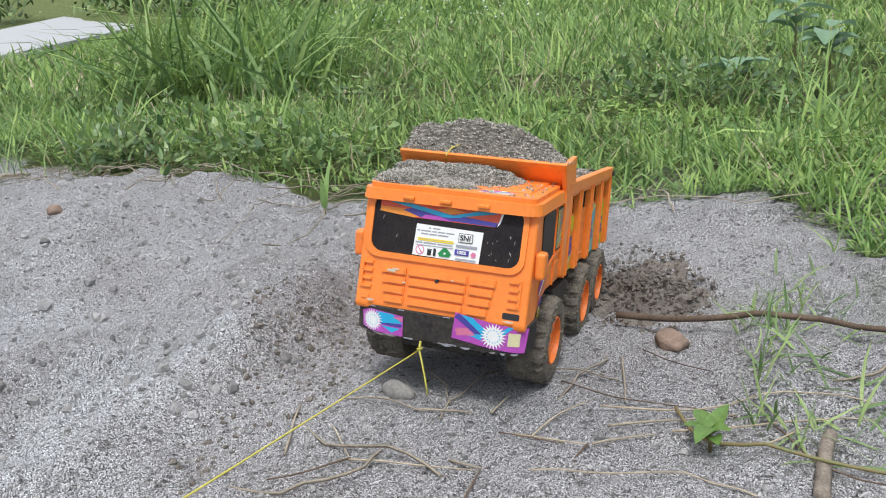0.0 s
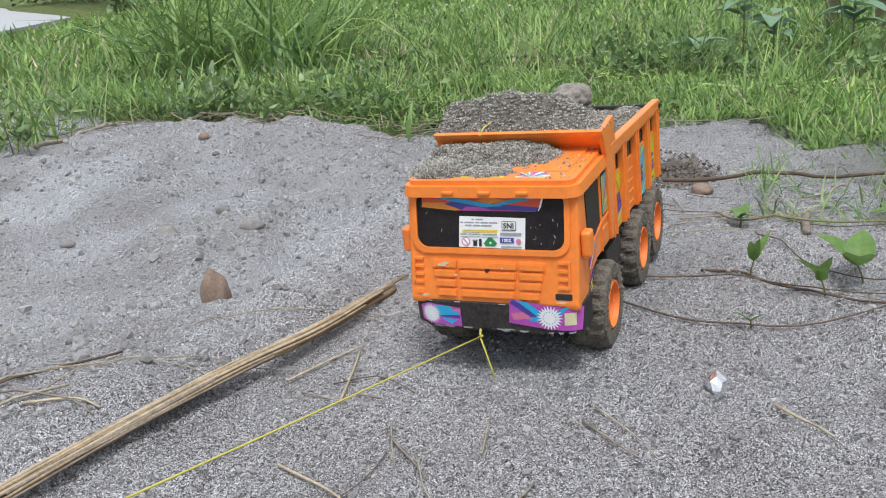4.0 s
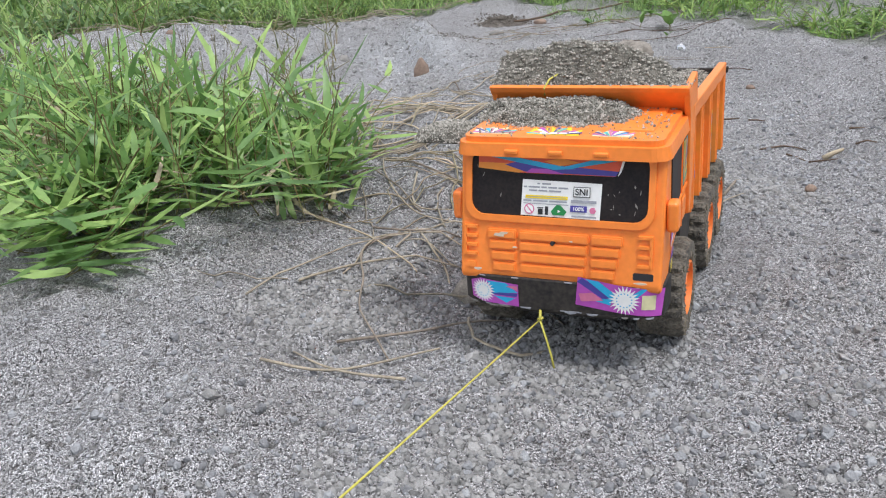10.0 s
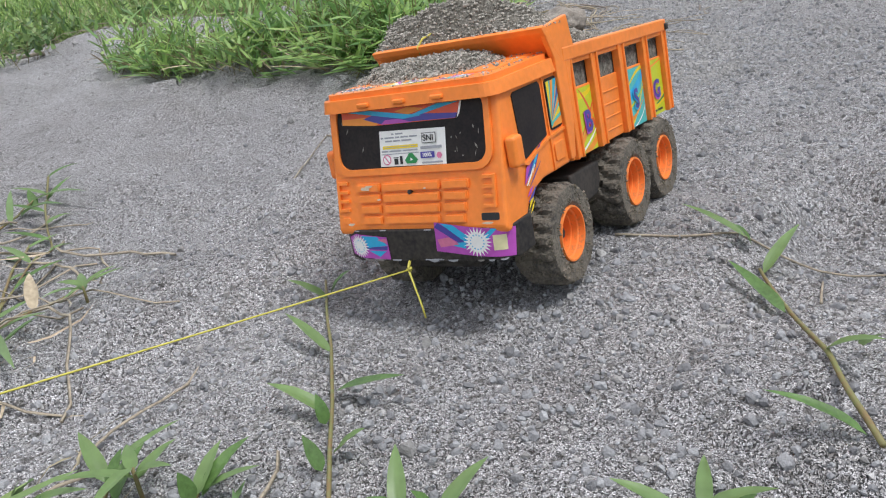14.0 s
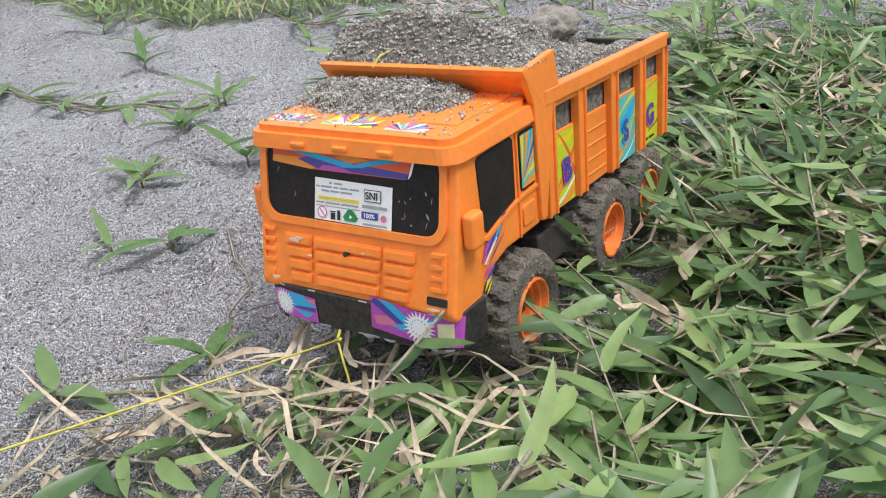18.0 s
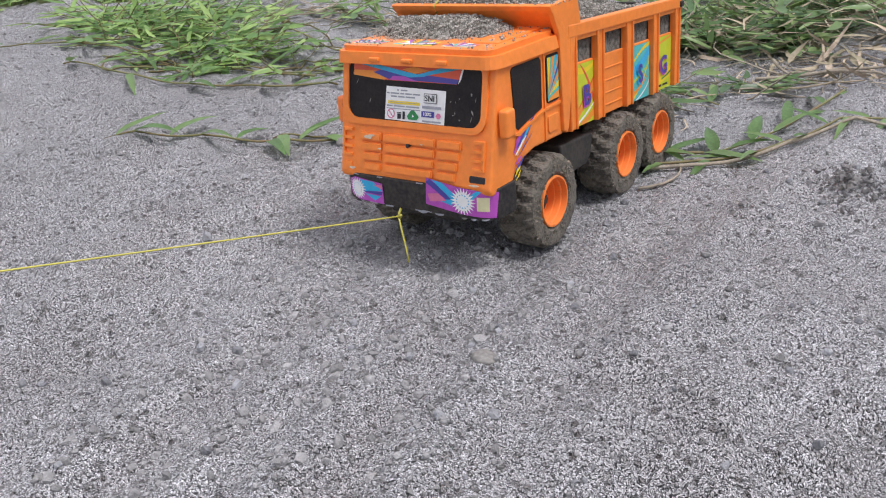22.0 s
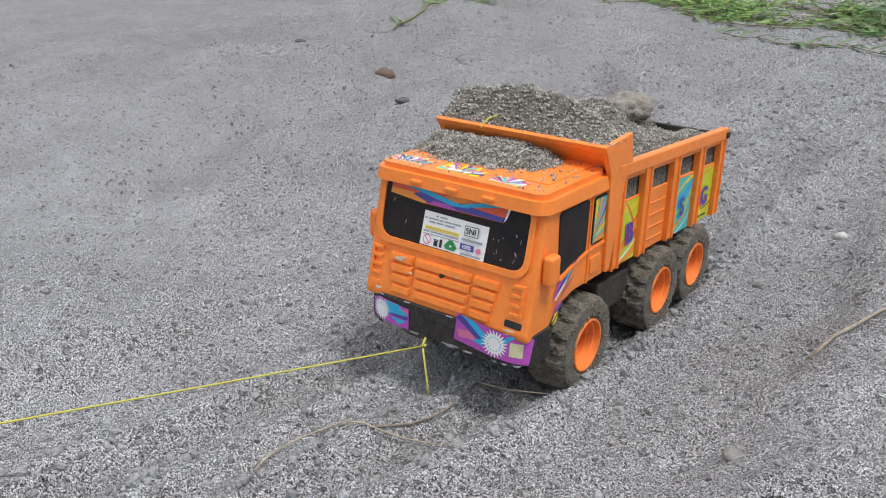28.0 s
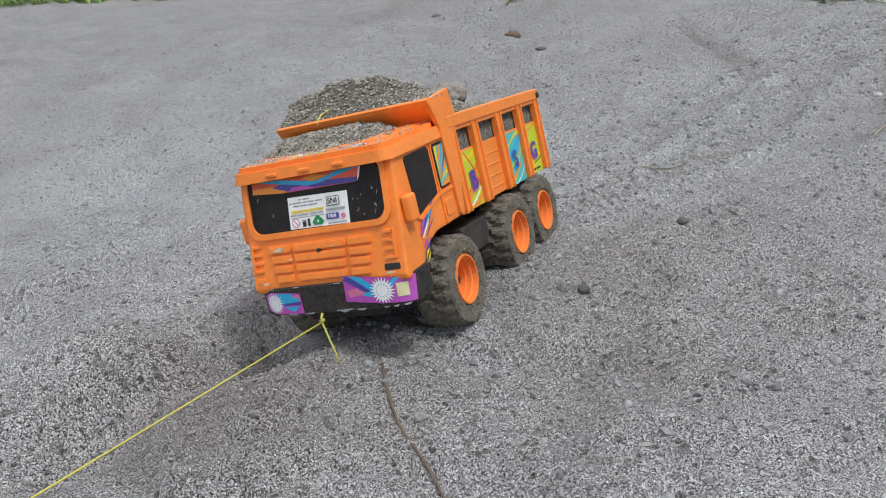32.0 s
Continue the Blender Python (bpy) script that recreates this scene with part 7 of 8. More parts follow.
def spill(ob, cx, cy, slip, slide, fall):
    """The crust rides on the roof, slips over its edge and comes to rest in the sand."""
    rows = []
    for t, m in TRUCK:
        if t <= slip:
            rows.append((t, m @ pose(cx, cy, 0.1728)))
        elif t < slip + 0.6:
            rows.append((t, m @ pose(cx + slide[0], cy + slide[1], 0.1728 + slide[2])))
            spot = m @ Vector((fall[0], fall[1], 0.0))
    low = min(ground_at(spot.x + a, spot.y + b) for a in (-0.012, 0, 0.012) for b in (-0.012, 0, 0.012))
    rest = pose(spot.x, spot.y, low + 0.0015)
    walk(ob, rows + [(slip + 0.85, rest), (slip + 1.5, rest), (TRUCK[-1][0], rest)])


def motions():
    moved()
    for each in SPILLS:
        spill(*each)


# ---------------- things lying on the ground ----------------
def laid(pts, lift, step=0.012, wave=0.0, seed=0):
    """Points along a line over the ground, following its height."""
    out = []
    for (x0, y0), (x1, y1) in zip(pts, pts[1:]):
        k = max(2, int(math.hypot(x1 - x0, y1 - y0) / step))
        out += [(x0 + (x1 - x0) * i / k, y0 + (y1 - y0) * i / k) for i in range(k)]
    out.append(pts[-1])
    a = np.array(out)
    for _ in range(6):
        a[1:-1] = (a[:-2] + 2 * a[1:-1] + a[2:]) / 4
    s = np.arange(len(a))
    a[:, 0] += wave * value_noise(s * 0.22, s * 0 + seed, 71)
    a[:, 1] += wave * value_noise(s * 0.22, s * 0 + seed + 9, 72)
    z = height(a[:, 0], a[:, 1])
    for _ in range(4):
        z[1:-1] = np.maximum(z[1:-1], (z[:-2] + z[2:]) / 2)
    return [(x, y, q + lift) for (x, y), q in zip(a, z)]


def twig(name, label, pts, radius, material, lift=None, category="twig", taper=0.6, wave=0.004, seed=0, group=""):
    line = laid(pts, radius * 0.8 if lift is None else lift, wave=wave, seed=seed)
    ob = new(name, tube(name, line, radius, material, 6, taper))
    return tagged(ob, label, category, group)


twig("stick", "long thin brown stick lying across the sand", [(-0.22, 0.125), (-0.205, 0.25), (-0.18, 0.38), (-0.16, 0.58)], 0.0034, TWIG, 0.014)
twig("stick", "short pale weathered stick half buried in sand", [(0.09, 0.3), (0.0, 0.306)], 0.0055, GREYWOOD, taper=0.9)
twig("vine", "thin dark creeping vine on the sand", [(0.287, 0.085), (0.282, 0.199), (0.302, 0.287), (0.315, 0.354), (0.325, 0.402)], 0.0009, TWIG, 0.003, wave=0.001, seed=0)
twig("vine", "dark vine on the sand with a curled tip", [(0.392, 0.052), (0.362, 0.042), (0.328, 0.051), (0.335, 0.072), (0.371, 0.116), (0.396, 0.175), (0.398, 0.242), (0.367, 0.345), (0.349, 0.396)], 0.0011, TWIG, 0.003, wave=0.001, seed=1)
twig("vine", "thin dark vine bearing seedlings", [(0.119, 0.237), (0.215, 0.284), (0.255, 0.326), (0.274, 0.361), (0.295, 0.401)], 0.0009, TWIG, 0.003, wave=0.001, seed=2)
twig("vine", "thin brown vine among green shoots", [(-0.013, 0.269), (0.066, 0.305), (0.076, 0.393)], 0.0008, TWIG, 0.003, wave=0.001, seed=3)
twig("vine", "green creeping vine stem", [(-0.03, 0.2), (0.03, 0.22), (0.05, 0.3), (0.07, 0.38), (0.08, 0.55)], 0.0015, VINE, 0.006)
for k, pts in enumerate(([(0.112, -0.076), (0.023, -0.113)], [(0.061, -0.064), (0.107, -0.024)], [(0.107, -0.024), (0.133, -0.038), (0.151, -0.07)], [(0.021, -0.003), (0.009, 0.039)], [(0.109, -0.023), (0.103, 0.024), (0.095, 0.069)], [(0.144, 0.072), (0.093, 0.072)], [(0.086, 0.046), (0.093, 0.072)], [(0.032, 0.079), (0.043, 0.14)], [(0.043, 0.14), (0.065, 0.134)], [(0.043, 0.144), (0.014, 0.184)])):
    twig("dry_stalk", "thin straight tan grass stalk on the sand", pts, (0.0011, 0.0007, 0.0009)[k % 3], (PALETWIG, DRY, TWIG)[k % 3], 0.003, "stalk", seed=k, wave=0.0015)
for k, pts in enumerate(([(0.038, 0.096), (-0.023, 0.109), (-0.036, 0.126)], [(0.002, 0.051), (-0.034, 0.058)], [(-0.065, 0.096), (-0.048, 0.137), (-0.037, 0.198), (-0.029, 0.245)], [(-0.027, 0.136), (-0.027, 0.199), (-0.051, 0.29), (-0.05, 0.348)], [(0.01, 0.151), (-0.033, 0.241)], [(0.034, 0.068), (0.041, 0.105), (0.046, 0.124)], [(0.011, 0.198), (-0.02, 0.273), (-0.036, 0.346)], [(-0.134, 0.139), (-0.04, 0.155)], [(-0.15, 0.158), (-0.115, 0.191), (-0.095, 0.221)], [(0.042, 0.261), (-0.014, 0.292)])):
    twig("dry_stalk", "thin bent tan stalk among the vines", pts, (0.0008, 0.0011, 0.0006)[k % 3], (DRY, PALETWIG, TWIG)[k % 3], 0.004, "stalk", seed=140 + k, wave=0.002)
for k, pts in enumerate(([(0.63, -0.05), (0.66, -0.045), (0.7, -0.07)], [(0.64, -0.03), (0.67, -0.02), (0.7, 0.01)], [(0.55, 0.09), (0.62, 0.14)], [(0.52, -0.14), (0.5, -0.1), (0.53, -0.06)], [(0.44, -0.33), (0.38, -0.2), (0.37, -0.09)], [(0.6, -0.42), (0.53, -0.27), (0.5, -0.17)])):
    twig("dry_stalk", "thin tan dry grass stalk", pts, 0.0007, PALETWIG if k % 3 else TWIG, 0.003, "stalk", seed=k)

for k, pts in enumerate(([(0.555, -0.119), (0.502, -0.129), (0.455, -0.138)], [(0.582, -0.065), (0.617, -0.054), (0.648, -0.04)], [(0.604, -0.058), (0.632, -0.038), (0.663, -0.014)], [(0.653, -0.128), (0.668, -0.097), (0.699, -0.06)], [(0.538, -0.429), (0.544, -0.344), (0.55, -0.242)], [(0.639, -0.384), (0.633, -0.339), (0.651, -0.285)], [(0.648, -0.354), (0.638, -0.318), (0.645, -0.282)], [(0.541, -0.161), (0.551, -0.123)], [(0.541, -0.114), (0.547, -0.087)], [(0.526, -0.181), (0.49, -0.167), (0.448, -0.139)], [(0.633, -0.35), (0.576, -0.362), (0.549, -0.34)], [(0.573, 0.083), (0.596, 0.105), (0.617, 0.126)], [(0.533, 0.218), (0.562, 0.236), (0.576, 0.256)], [(0.628, 0.018), (0.567, 0.013)], [(0.682, 0.05), (0.653, 0.06)])):
    twig("dry_stalk", "thin bent dry stalk beside the palm stalk", pts, (0.0013, 0.0008, 0.001)[k % 3], (DRY, PALETWIG, GREYWOOD)[k % 3], 0.003, "stalk", seed=170 + k, wave=0.0025)
# a long dry palm stalk that splits into fibres
frond = tagged(new("dry_frond"), "long dry tan palm stalk split into fibres", "plant debris")
spine = laid([(0.27, -0.143), (0.359, -0.168), (0.45, -0.187), (0.554, -0.226), (0.7, -0.27), (0.85, -0.31)], 0.004)
level = np.array([z for x, y, z in spine])
level = np.array([level[max(0, k - 12):k + 13].max() for k in range(len(level))])
level = np.convolve(np.pad(level, 8, "edge"), np.ones(17) / 17, "valid")
spine = [(x, y, z) for (x, y, _), z in zip(spine, level)]
strand = random.Random(8)
for k in range(13):
    across, first = -0.0096 + 0.0016 * k, strand.randint(0, 9) if 2 < k < 10 else strand.randint(4, 26)
    rise = 0.007 * (1 - (across / 0.0115) ** 2)
    line = [(x + across * 0.3, y + across + 0.0006 * math.sin(0.35 * q + k), z + rise + 0.0004 * math.sin(0.5 * q + 2 * k)) for q, (x, y, z) in enumerate(spine)][first:len(spine) - strand.randint(0, 8)]
    part("strip", tube("strip", line, strand.uniform(0.0011, 0.002), strand.choice((HUSK, HUSK, PALETWIG, DRY, GREYWOOD)), 5, 0.75), None, frond)
part("stalk", tube("stalk", [(x, y, z - 0.001) for x, y, z in spine[3:]], 0.0042, HUSK, 8, 0.8), None, frond, "split fibrous stalk")
for k, pts in enumerate(([(0.85, -0.31), (0.97, -0.34), (1.09, -0.372), (1.134, -0.436), (1.154, -0.482), (1.203, -0.522), (1.222, -0.56), (1.226, -0.597), (1.218, -0.628), (1.19, -0.661), (1.144, -0.697)], [(0.84, -0.312), (0.95, -0.345), (1.07, -0.39), (1.148, -0.486), (1.207, -0.562), (1.263, -0.608), (1.282, -0.628)], [(0.83, -0.306), (0.92, -0.34), (0.973, -0.413), (1.006, -0.506), (1.014, -0.582), (1.008, -0.658), (1.014, -0.734)], [(0.82, -0.306), (0.88, -0.35), (0.914, -0.42), (0.963, -0.507), (0.98, -0.56), (1.001, -0.642), (0.989, -0.734)], [(0.84, -0.308), (0.93, -0.35), (0.962, -0.433), (0.993, -0.52), (0.988, -0.599), (0.972, -0.688), (0.954, -0.754)])):
    for q in range(3 if k != 1 else 2):
        off = (q - 1) * 0.006
        line = laid([(x + off * 0.6, y + off) for x, y in pts[(q + k) % 2:]], 0.003 + 0.002 * (q == 1), wave=0.004, seed=3 * k + q)
        part("fibre", tube("fibre", line, (0.0013, 0.0021, 0.0009)[q], (PALETWIG, GREYWOOD, DRY)[(q + k) % 3], 6, 0.45), None, frond)
for k, pts in enumerate(([(0.56, -0.38), (0.66, -0.47), (0.66, -0.56)], [(0.75, -0.34), (0.7, -0.44), (0.66, -0.54)], [(0.62, -0.33), (0.68, -0.4), (0.72, -0.5), (0.7, -0.58)], [(0.72, -0.42), (0.8, -0.5), (0.9, -0.57), (0.98, -0.72)], [(0.8, -0.38), (0.82, -0.5), (0.84, -0.62)], [(0.49, -0.38), (0.6, -0.4), (0.72, -0.44)], [(0.78, -0.44), (0.86, -0.6), (0.9, -0.74)])):
    twig("dry_stalk", "thin straw-coloured stalk in a loose fan", pts, 0.0013, PALETWIG if k != 5 else TWIG, 0.004, "stalk", seed=20 + k)
for k, pts in enumerate(([(1.207, -0.203), (1.214, -0.172), (1.218, -0.137)], [(1.25, -0.198), (1.262, -0.173)], [(1.261, -0.175), (1.301, -0.161)], [(1.057, -0.163), (1.069, -0.127)], [(1.081, -0.121), (1.106, -0.109)], [(1.278, -0.111), (1.297, -0.092)], [(1.222, -0.066), (1.225, -0.042)], [(0.26, 0.17), (0.31, 0.28), (0.38, 0.42)], [(0.67, 0.06), (0.77, 0.09)], [(0.7, 0.08), (0.78, 0.14)])):
    twig("twig", "small dark twig on the sand", pts, 0.0015, TWIG, None, "twig", seed=30 + k)
for k, pts in enumerate(([(1.09, -0.7), (1.19, -0.73), (1.3, -0.7), (1.33, -0.66), (1.41, -0.62), (1.43, -0.54), (1.4, -0.5), (1.36, -0.54)], [(1.08, -0.71), (1.14, -0.68), (1.2, -0.61), (1.23, -0.54)], [(1.3, -0.72), (1.33, -0.62), (1.38, -0.53), (1.42, -0.44)], [(1.25, -0.83), (1.31, -0.79), (1.42, -0.78)], [(1.38, -0.93), (1.33, -0.85), (1.32, -0.78)], [(1.43, -0.64), (1.5, -0.63), (1.56, -0.64)], [(1.42, -0.45), (1.37, -0.4), (1.36, -0.36)], [(1.3, -0.56), (1.35, -0.59), (1.42, -0.7)])):
    twig("root", "pale thin dry root looped on the sand", pts, 0.0011, DRY if k % 2 else PALETWIG, 0.003, "root", seed=40 + k)
for k, pts in enumerate(([(1.174, -0.692), (1.218, -0.717), (1.244, -0.7), (1.246, -0.666)], [(1.306, -0.755), (1.347, -0.81), (1.428, -0.836), (1.508, -0.851), (1.54, -0.851)], [(1.511, -0.946), (1.53, -0.907), (1.537, -0.864), (1.546, -0.81)], [(1.494, -0.871), (1.504, -0.815), (1.53, -0.744)], [(1.379, -0.88), (1.364, -0.822), (1.409, -0.734)], [(1.287, -0.781), (1.324, -0.736), (1.342, -0.706)], [(1.576, -0.849), (1.532, -0.885), (1.49, -0.917)])):
    twig("root", "thin grey-tan root curled on the sand", pts, 0.0013, (PALETWIG, GREYWOOD)[k % 2], 0.004, "root", seed=110 + k, wave=0.006)
for k, pts in enumerate(([(1.56, -1.49), (1.49, -1.43), (1.45, -1.37)], [(1.45, -1.37), (1.52, -1.32), (1.58, -1.3)], [(2.02, -1.42), (2.15, -1.33), (2.24, -1.3), (2.33, -1.3)], [(2.2, -1.4), (2.17, -1.35)])):
    twig("dry_stalk", "thin dry stalk on the sand", pts, 0.0012, PALETWIG, None, "stalk", seed=60 + k)
for k, (pts, r) in enumerate((([(2.531, -3.256), (2.563, -3.191), (2.584, -3.107), (2.613, -2.984), (2.613, -2.879)], 0.0032), ([(2.734, -3.069), (2.783, -2.984), (2.833, -2.908)], 0.0028), ([(2.432, -2.723), (2.532, -2.664), (2.631, -2.644)], 0.0025), ([(2.705, -3.441), (2.787, -3.386), (2.908, -3.348)], 0.0026), ([(2.727, -3.386), (2.826, -3.404), (2.925, -3.441)], 0.0024), ([(2.668, -3.33), (2.756, -3.422)], 0.0024), ([(2.302, -2.488), (2.418, -2.429), (2.495, -2.349)], 0.0026), ([(2.613, -2.811), (2.692, -2.782), (2.792, -2.684)], 0.0026), ([(1.983, -3.012), (2.087, -3.088), (2.158, -3.097), (2.245, -3.182)], 0.0014), ([(2.034, -2.974), (2.078, -3.069), (2.068, -3.145)], 0.0012), ([(2.76, -3.8), (2.8, -3.76), (2.9, -3.62), (3.023, -3.515)], 0.0022))):
    twig("grass_runner", "tan woody grass runner", pts, r, PALETWIG, 0.012 if k < 8 else 0.004, "stalk", seed=70 + k)
for k, pts in enumerate(([(1.793, -3.024), (1.948, -3.014), (2.014, -3.005), (2.081, -3.004)], [(1.844, -2.962), (1.969, -3.002), (2.071, -3.069), (2.183, -3.15)], [(2.014, -3.005), (2.094, -3.075), (2.185, -3.139), (2.236, -3.186), (2.309, -3.212)], [(2.137, -3.179), (2.194, -3.166), (2.158, -3.122)], [(2.079, -3.06), (2.098, -3.01), (2.137, -3.006)], [(1.904, -3.065), (1.967, -3.038), (2.029, -3.026)], [(2.068, -3.075), (2.212, -3.153), (2.305, -3.195)], [(2.243, -3.248), (2.288, -3.215), (2.333, -3.185)], [(1.894, -2.958), (1.949, -2.963), (2.033, -2.97)])):
    twig("dry_stalk", "thin bent straw lying on the sand", pts, 0.0011, (PALETWIG, DRY, TWIG)[k % 3], 0.004, "stalk", seed=80 + k)
for k, pts in enumerate(([(2.736, -3.397), (2.786, -3.446), (2.799, -3.444)], [(2.72, -3.453), (2.753, -3.455), (2.805, -3.441), (2.832, -3.427)], [(2.696, -3.479), (2.711, -3.453), (2.788, -3.487)], [(2.627, -3.352), (2.645, -3.304), (2.658, -3.225)], [(2.685, -3.259), (2.763, -3.313), (2.813, -3.332), (2.872, -3.353)], [(2.645, -3.568), (2.659, -3.539), (2.688, -3.506)], [(2.467, -3.621), (2.53, -3.552), (2.555, -3.496)], [(2.497, -3.579), (2.547, -3.608), (2.58, -3.621)], [(2.422, -3.693), (2.474, -3.644), (2.508, -3.612)], [(2.577, -3.61), (2.574, -3.596), (2.557, -3.549)])):
    twig("dry_stalk", "bent tan grass stalk lying on the sand", pts, 0.0016, (PALETWIG, DRY)[k % 2], 0.006, "stalk", seed=95 + k, wave=0.007)
for k, pts in enumerate(([(1.739, -3.054), (1.896, -3.062), (1.941, -2.986)], [(2.772, -3.838), (2.801, -3.81), (2.777, -3.765)])):
    twig("dry_stalk", "thin pale dry stalk curved over the sand", pts, 0.0015, PALETWIG, 0.003, "stalk", seed=130 + k, wave=0.006)
twig("grass_runner", "long green-brown grass runner across the sand", [(1.86, -4.74), (1.74, -4.6), (1.6, -4.42), (1.45, -4.25), (1.25, -4.0), (1.05, -3.75)], 0.0026, VINE, 0.003, "stalk")
twig("root", "brown twisted root on the sand", [(3.275, -5.438), (3.281, -5.41), (3.272, -5.377), (3.248, -5.341)], 0.001, GREYWOOD, None, "root", taper=0.7)
twig("root", "thin frayed strand of a root", [(3.272, -5.522), (3.25, -5.508), (3.241, -5.495), (3.244, -5.475), (3.26, -5.457)], 0.001, PALETWIG, 0.004, "root", wave=0.005)
twig("root", "thin frayed strand of a root", [(3.26, -5.457), (3.268, -5.445), (3.29, -5.43), (3.3, -5.4)], 0.0009, PALETWIG, 0.003, "root")
twig("root", "thin pale root strand", [(3.248, -5.341), (3.265, -5.32), (3.289, -5.298)], 0.0008, PALETWIG, None, "root")
twig("stick", "thin pale stick half buried in grit", [(1.349, -0.373), (1.33, -0.349), (1.311, -0.322)], 0.0022, GREYWOOD)
twig("straw_scrap", "short scrap of pale straw", [(1.266, -0.145), (1.276, -0.123)], 0.0045, DRY, None, "straw", taper=0.4)
twig("stick", "pale straight dry stick on the sand", [(3.35, -5.08), (3.35, -4.95)], 0.0019, PALETWIG)
twig("vine", "thin black wiry vine", [(3.585, -5.99), (3.65, -6.015), (3.73, -6.02), (3.82, -6.06)], 0.0013, TWIG)
twig("stick", "pale fallen branch at the meadow edge", [(-0.46, -1.26), (-0.7, -1.32), (-1.0, -1.43)], 0.006, PALETWIG, 0.01)

STONES = ((0.32, -0.37, 0.018, 0.017, 0.031, BROWNSTONE, "rounded brown stone on the sand"), (0.02, -0.63, 0.018, 0.016, 0.011, STONE, "grey stone half sunk in sand"), (0.035, -0.47, 0.02, 0.014, 0.011, STONE, "grey stone half sunk in sand"), (-0.46, -0.83, 0.015, 0.013, 0.011, BROWNSTONE, "pale brown stone on the sand"), (1.8, -1.12, 0.022, 0.018, 0.015, SANDSTONE, "flat grey stone crusted with sand"), (2.095, -4.88, 0.026, 0.017, 0.014, UMBERSTONE, "dark brown stone on the sand"), (1.795, -4.955, 0.015, 0.011, 0.008, DARKSTONE, "dark clod of damp sand"), (3.18, -5.69, 0.007, 0.006, 0.004, STONE, "small grey pebble on the sand"), (3.19, -4.844, 0.008, 0.007, 0.005, PALESTONE, "small pale pebble on the sand"), (2.93, -5.675, 0.009, 0.007, 0.005, STONE, "small grey pebble on the sand"), (3.42, -5.245, 0.008, 0.007, 0.005, STONE, "small grey pebble on the sand"), (1.84, -3.126, 0.015, 0.012, 0.011, PALESTONE, "small white stone on the sand"), (0.93, 0.01, 0.009, 0.007, 0.005, BROWNSTONE, "brown clod of earth"), (3.12, -4.24, 0.008, 0.009, 0.005, STONE, "small grey pebble on the sand"), (3.555, -5.775, 0.006, 0.006, 0.005, DARKSTONE, "small black pebble on the sand"), (-0.17, 0.18, 0.02, 0.014, 0.01, BROWNSTONE, "flat brown stone beside a stick"), (1.39, -0.29, 0.008, 0.006, 0.005, BROWNSTONE, "brown clod of earth"), (0.32, -0.75, 0.014, 0.012, 0.009, PALESTONE, "small white stone on the sand"), (3.5, -5.6, 0.007, 0.006, 0.005, DARKSTONE, "small black pebble on the sand"), (3.41, -5.72, 0.006, 0.005, 0.003, DARKSTONE, "small black pebble on the sand"), (2.34, -4.96, 0.014, 0.01, 0.006, DARKSTONE, "dark clod of damp sand"), (3.45, -5.93, 0.006, 0.006, 0.005, DARKSTONE, "small black pebble on the sand"), (0.97, -0.6, 0.013, 0.012, 0.008, STONE, "grey clod of sand"), (2.0, -1.74, 0.006, 0.007, 0.004, STONE, "small grey pebble on the sand"), (1.903, -3.002, 0.008, 0.008, 0.006, STONE, "small grey pebble on the sand"), (0.71, -0.02, 0.008, 0.008, 0.006, DARKSTONE, "small black pebble on the sand"), (2.44, -3.92, 0.009, 0.008, 0.006, STONE, "small grey pebble on the sand"), (-0.04, -0.56, 0.013, 0.012, 0.009, STONE, "grey stone on the sand"), (0.1, -0.75, 0.012, 0.01, 0.007, STONE, "grey stone on the sand"), (2.86, -4.16, 0.01, 0.007, 0.004, STONE, "small flat stone on the sand"), (1.47, -0.73, 0.031, 0.025, 0.014, SANDSTONE, "sand-crusted lump beside a small hollow"), (-0.01, -0.035, 0.009, 0.02, 0.009, STONE, "flat olive-grey stone beside the string"))
for k, (x, y, a, b, c, m, lab) in enumerate(STONES):
    s = rock("stone", lab, (a, b, c), m, 11 + k, 3 if a > 0.012 else 2)
    s.location, s.rotation_euler = (x, y, ground_at(x, y) + (c * 0.35 if c > 0.004 else -0.0012)), (0, 0, k * 1.3)

clod = rock("foil_scrap", "crumpled scrap of silver foil", (0.014, 0.009, 0.011), FOIL, 5.5, 2)
for v in clod.data.vertices:
    v.co *= 1 + 0.35 * noise.noise(v.co * 190)
for p in clod.data.polygons:
    p.use_smooth = False
clod.location = (0.5, 0.18, ground_at(0.5, 0.18) + 0.007)
tagged(clod, "", "litter")


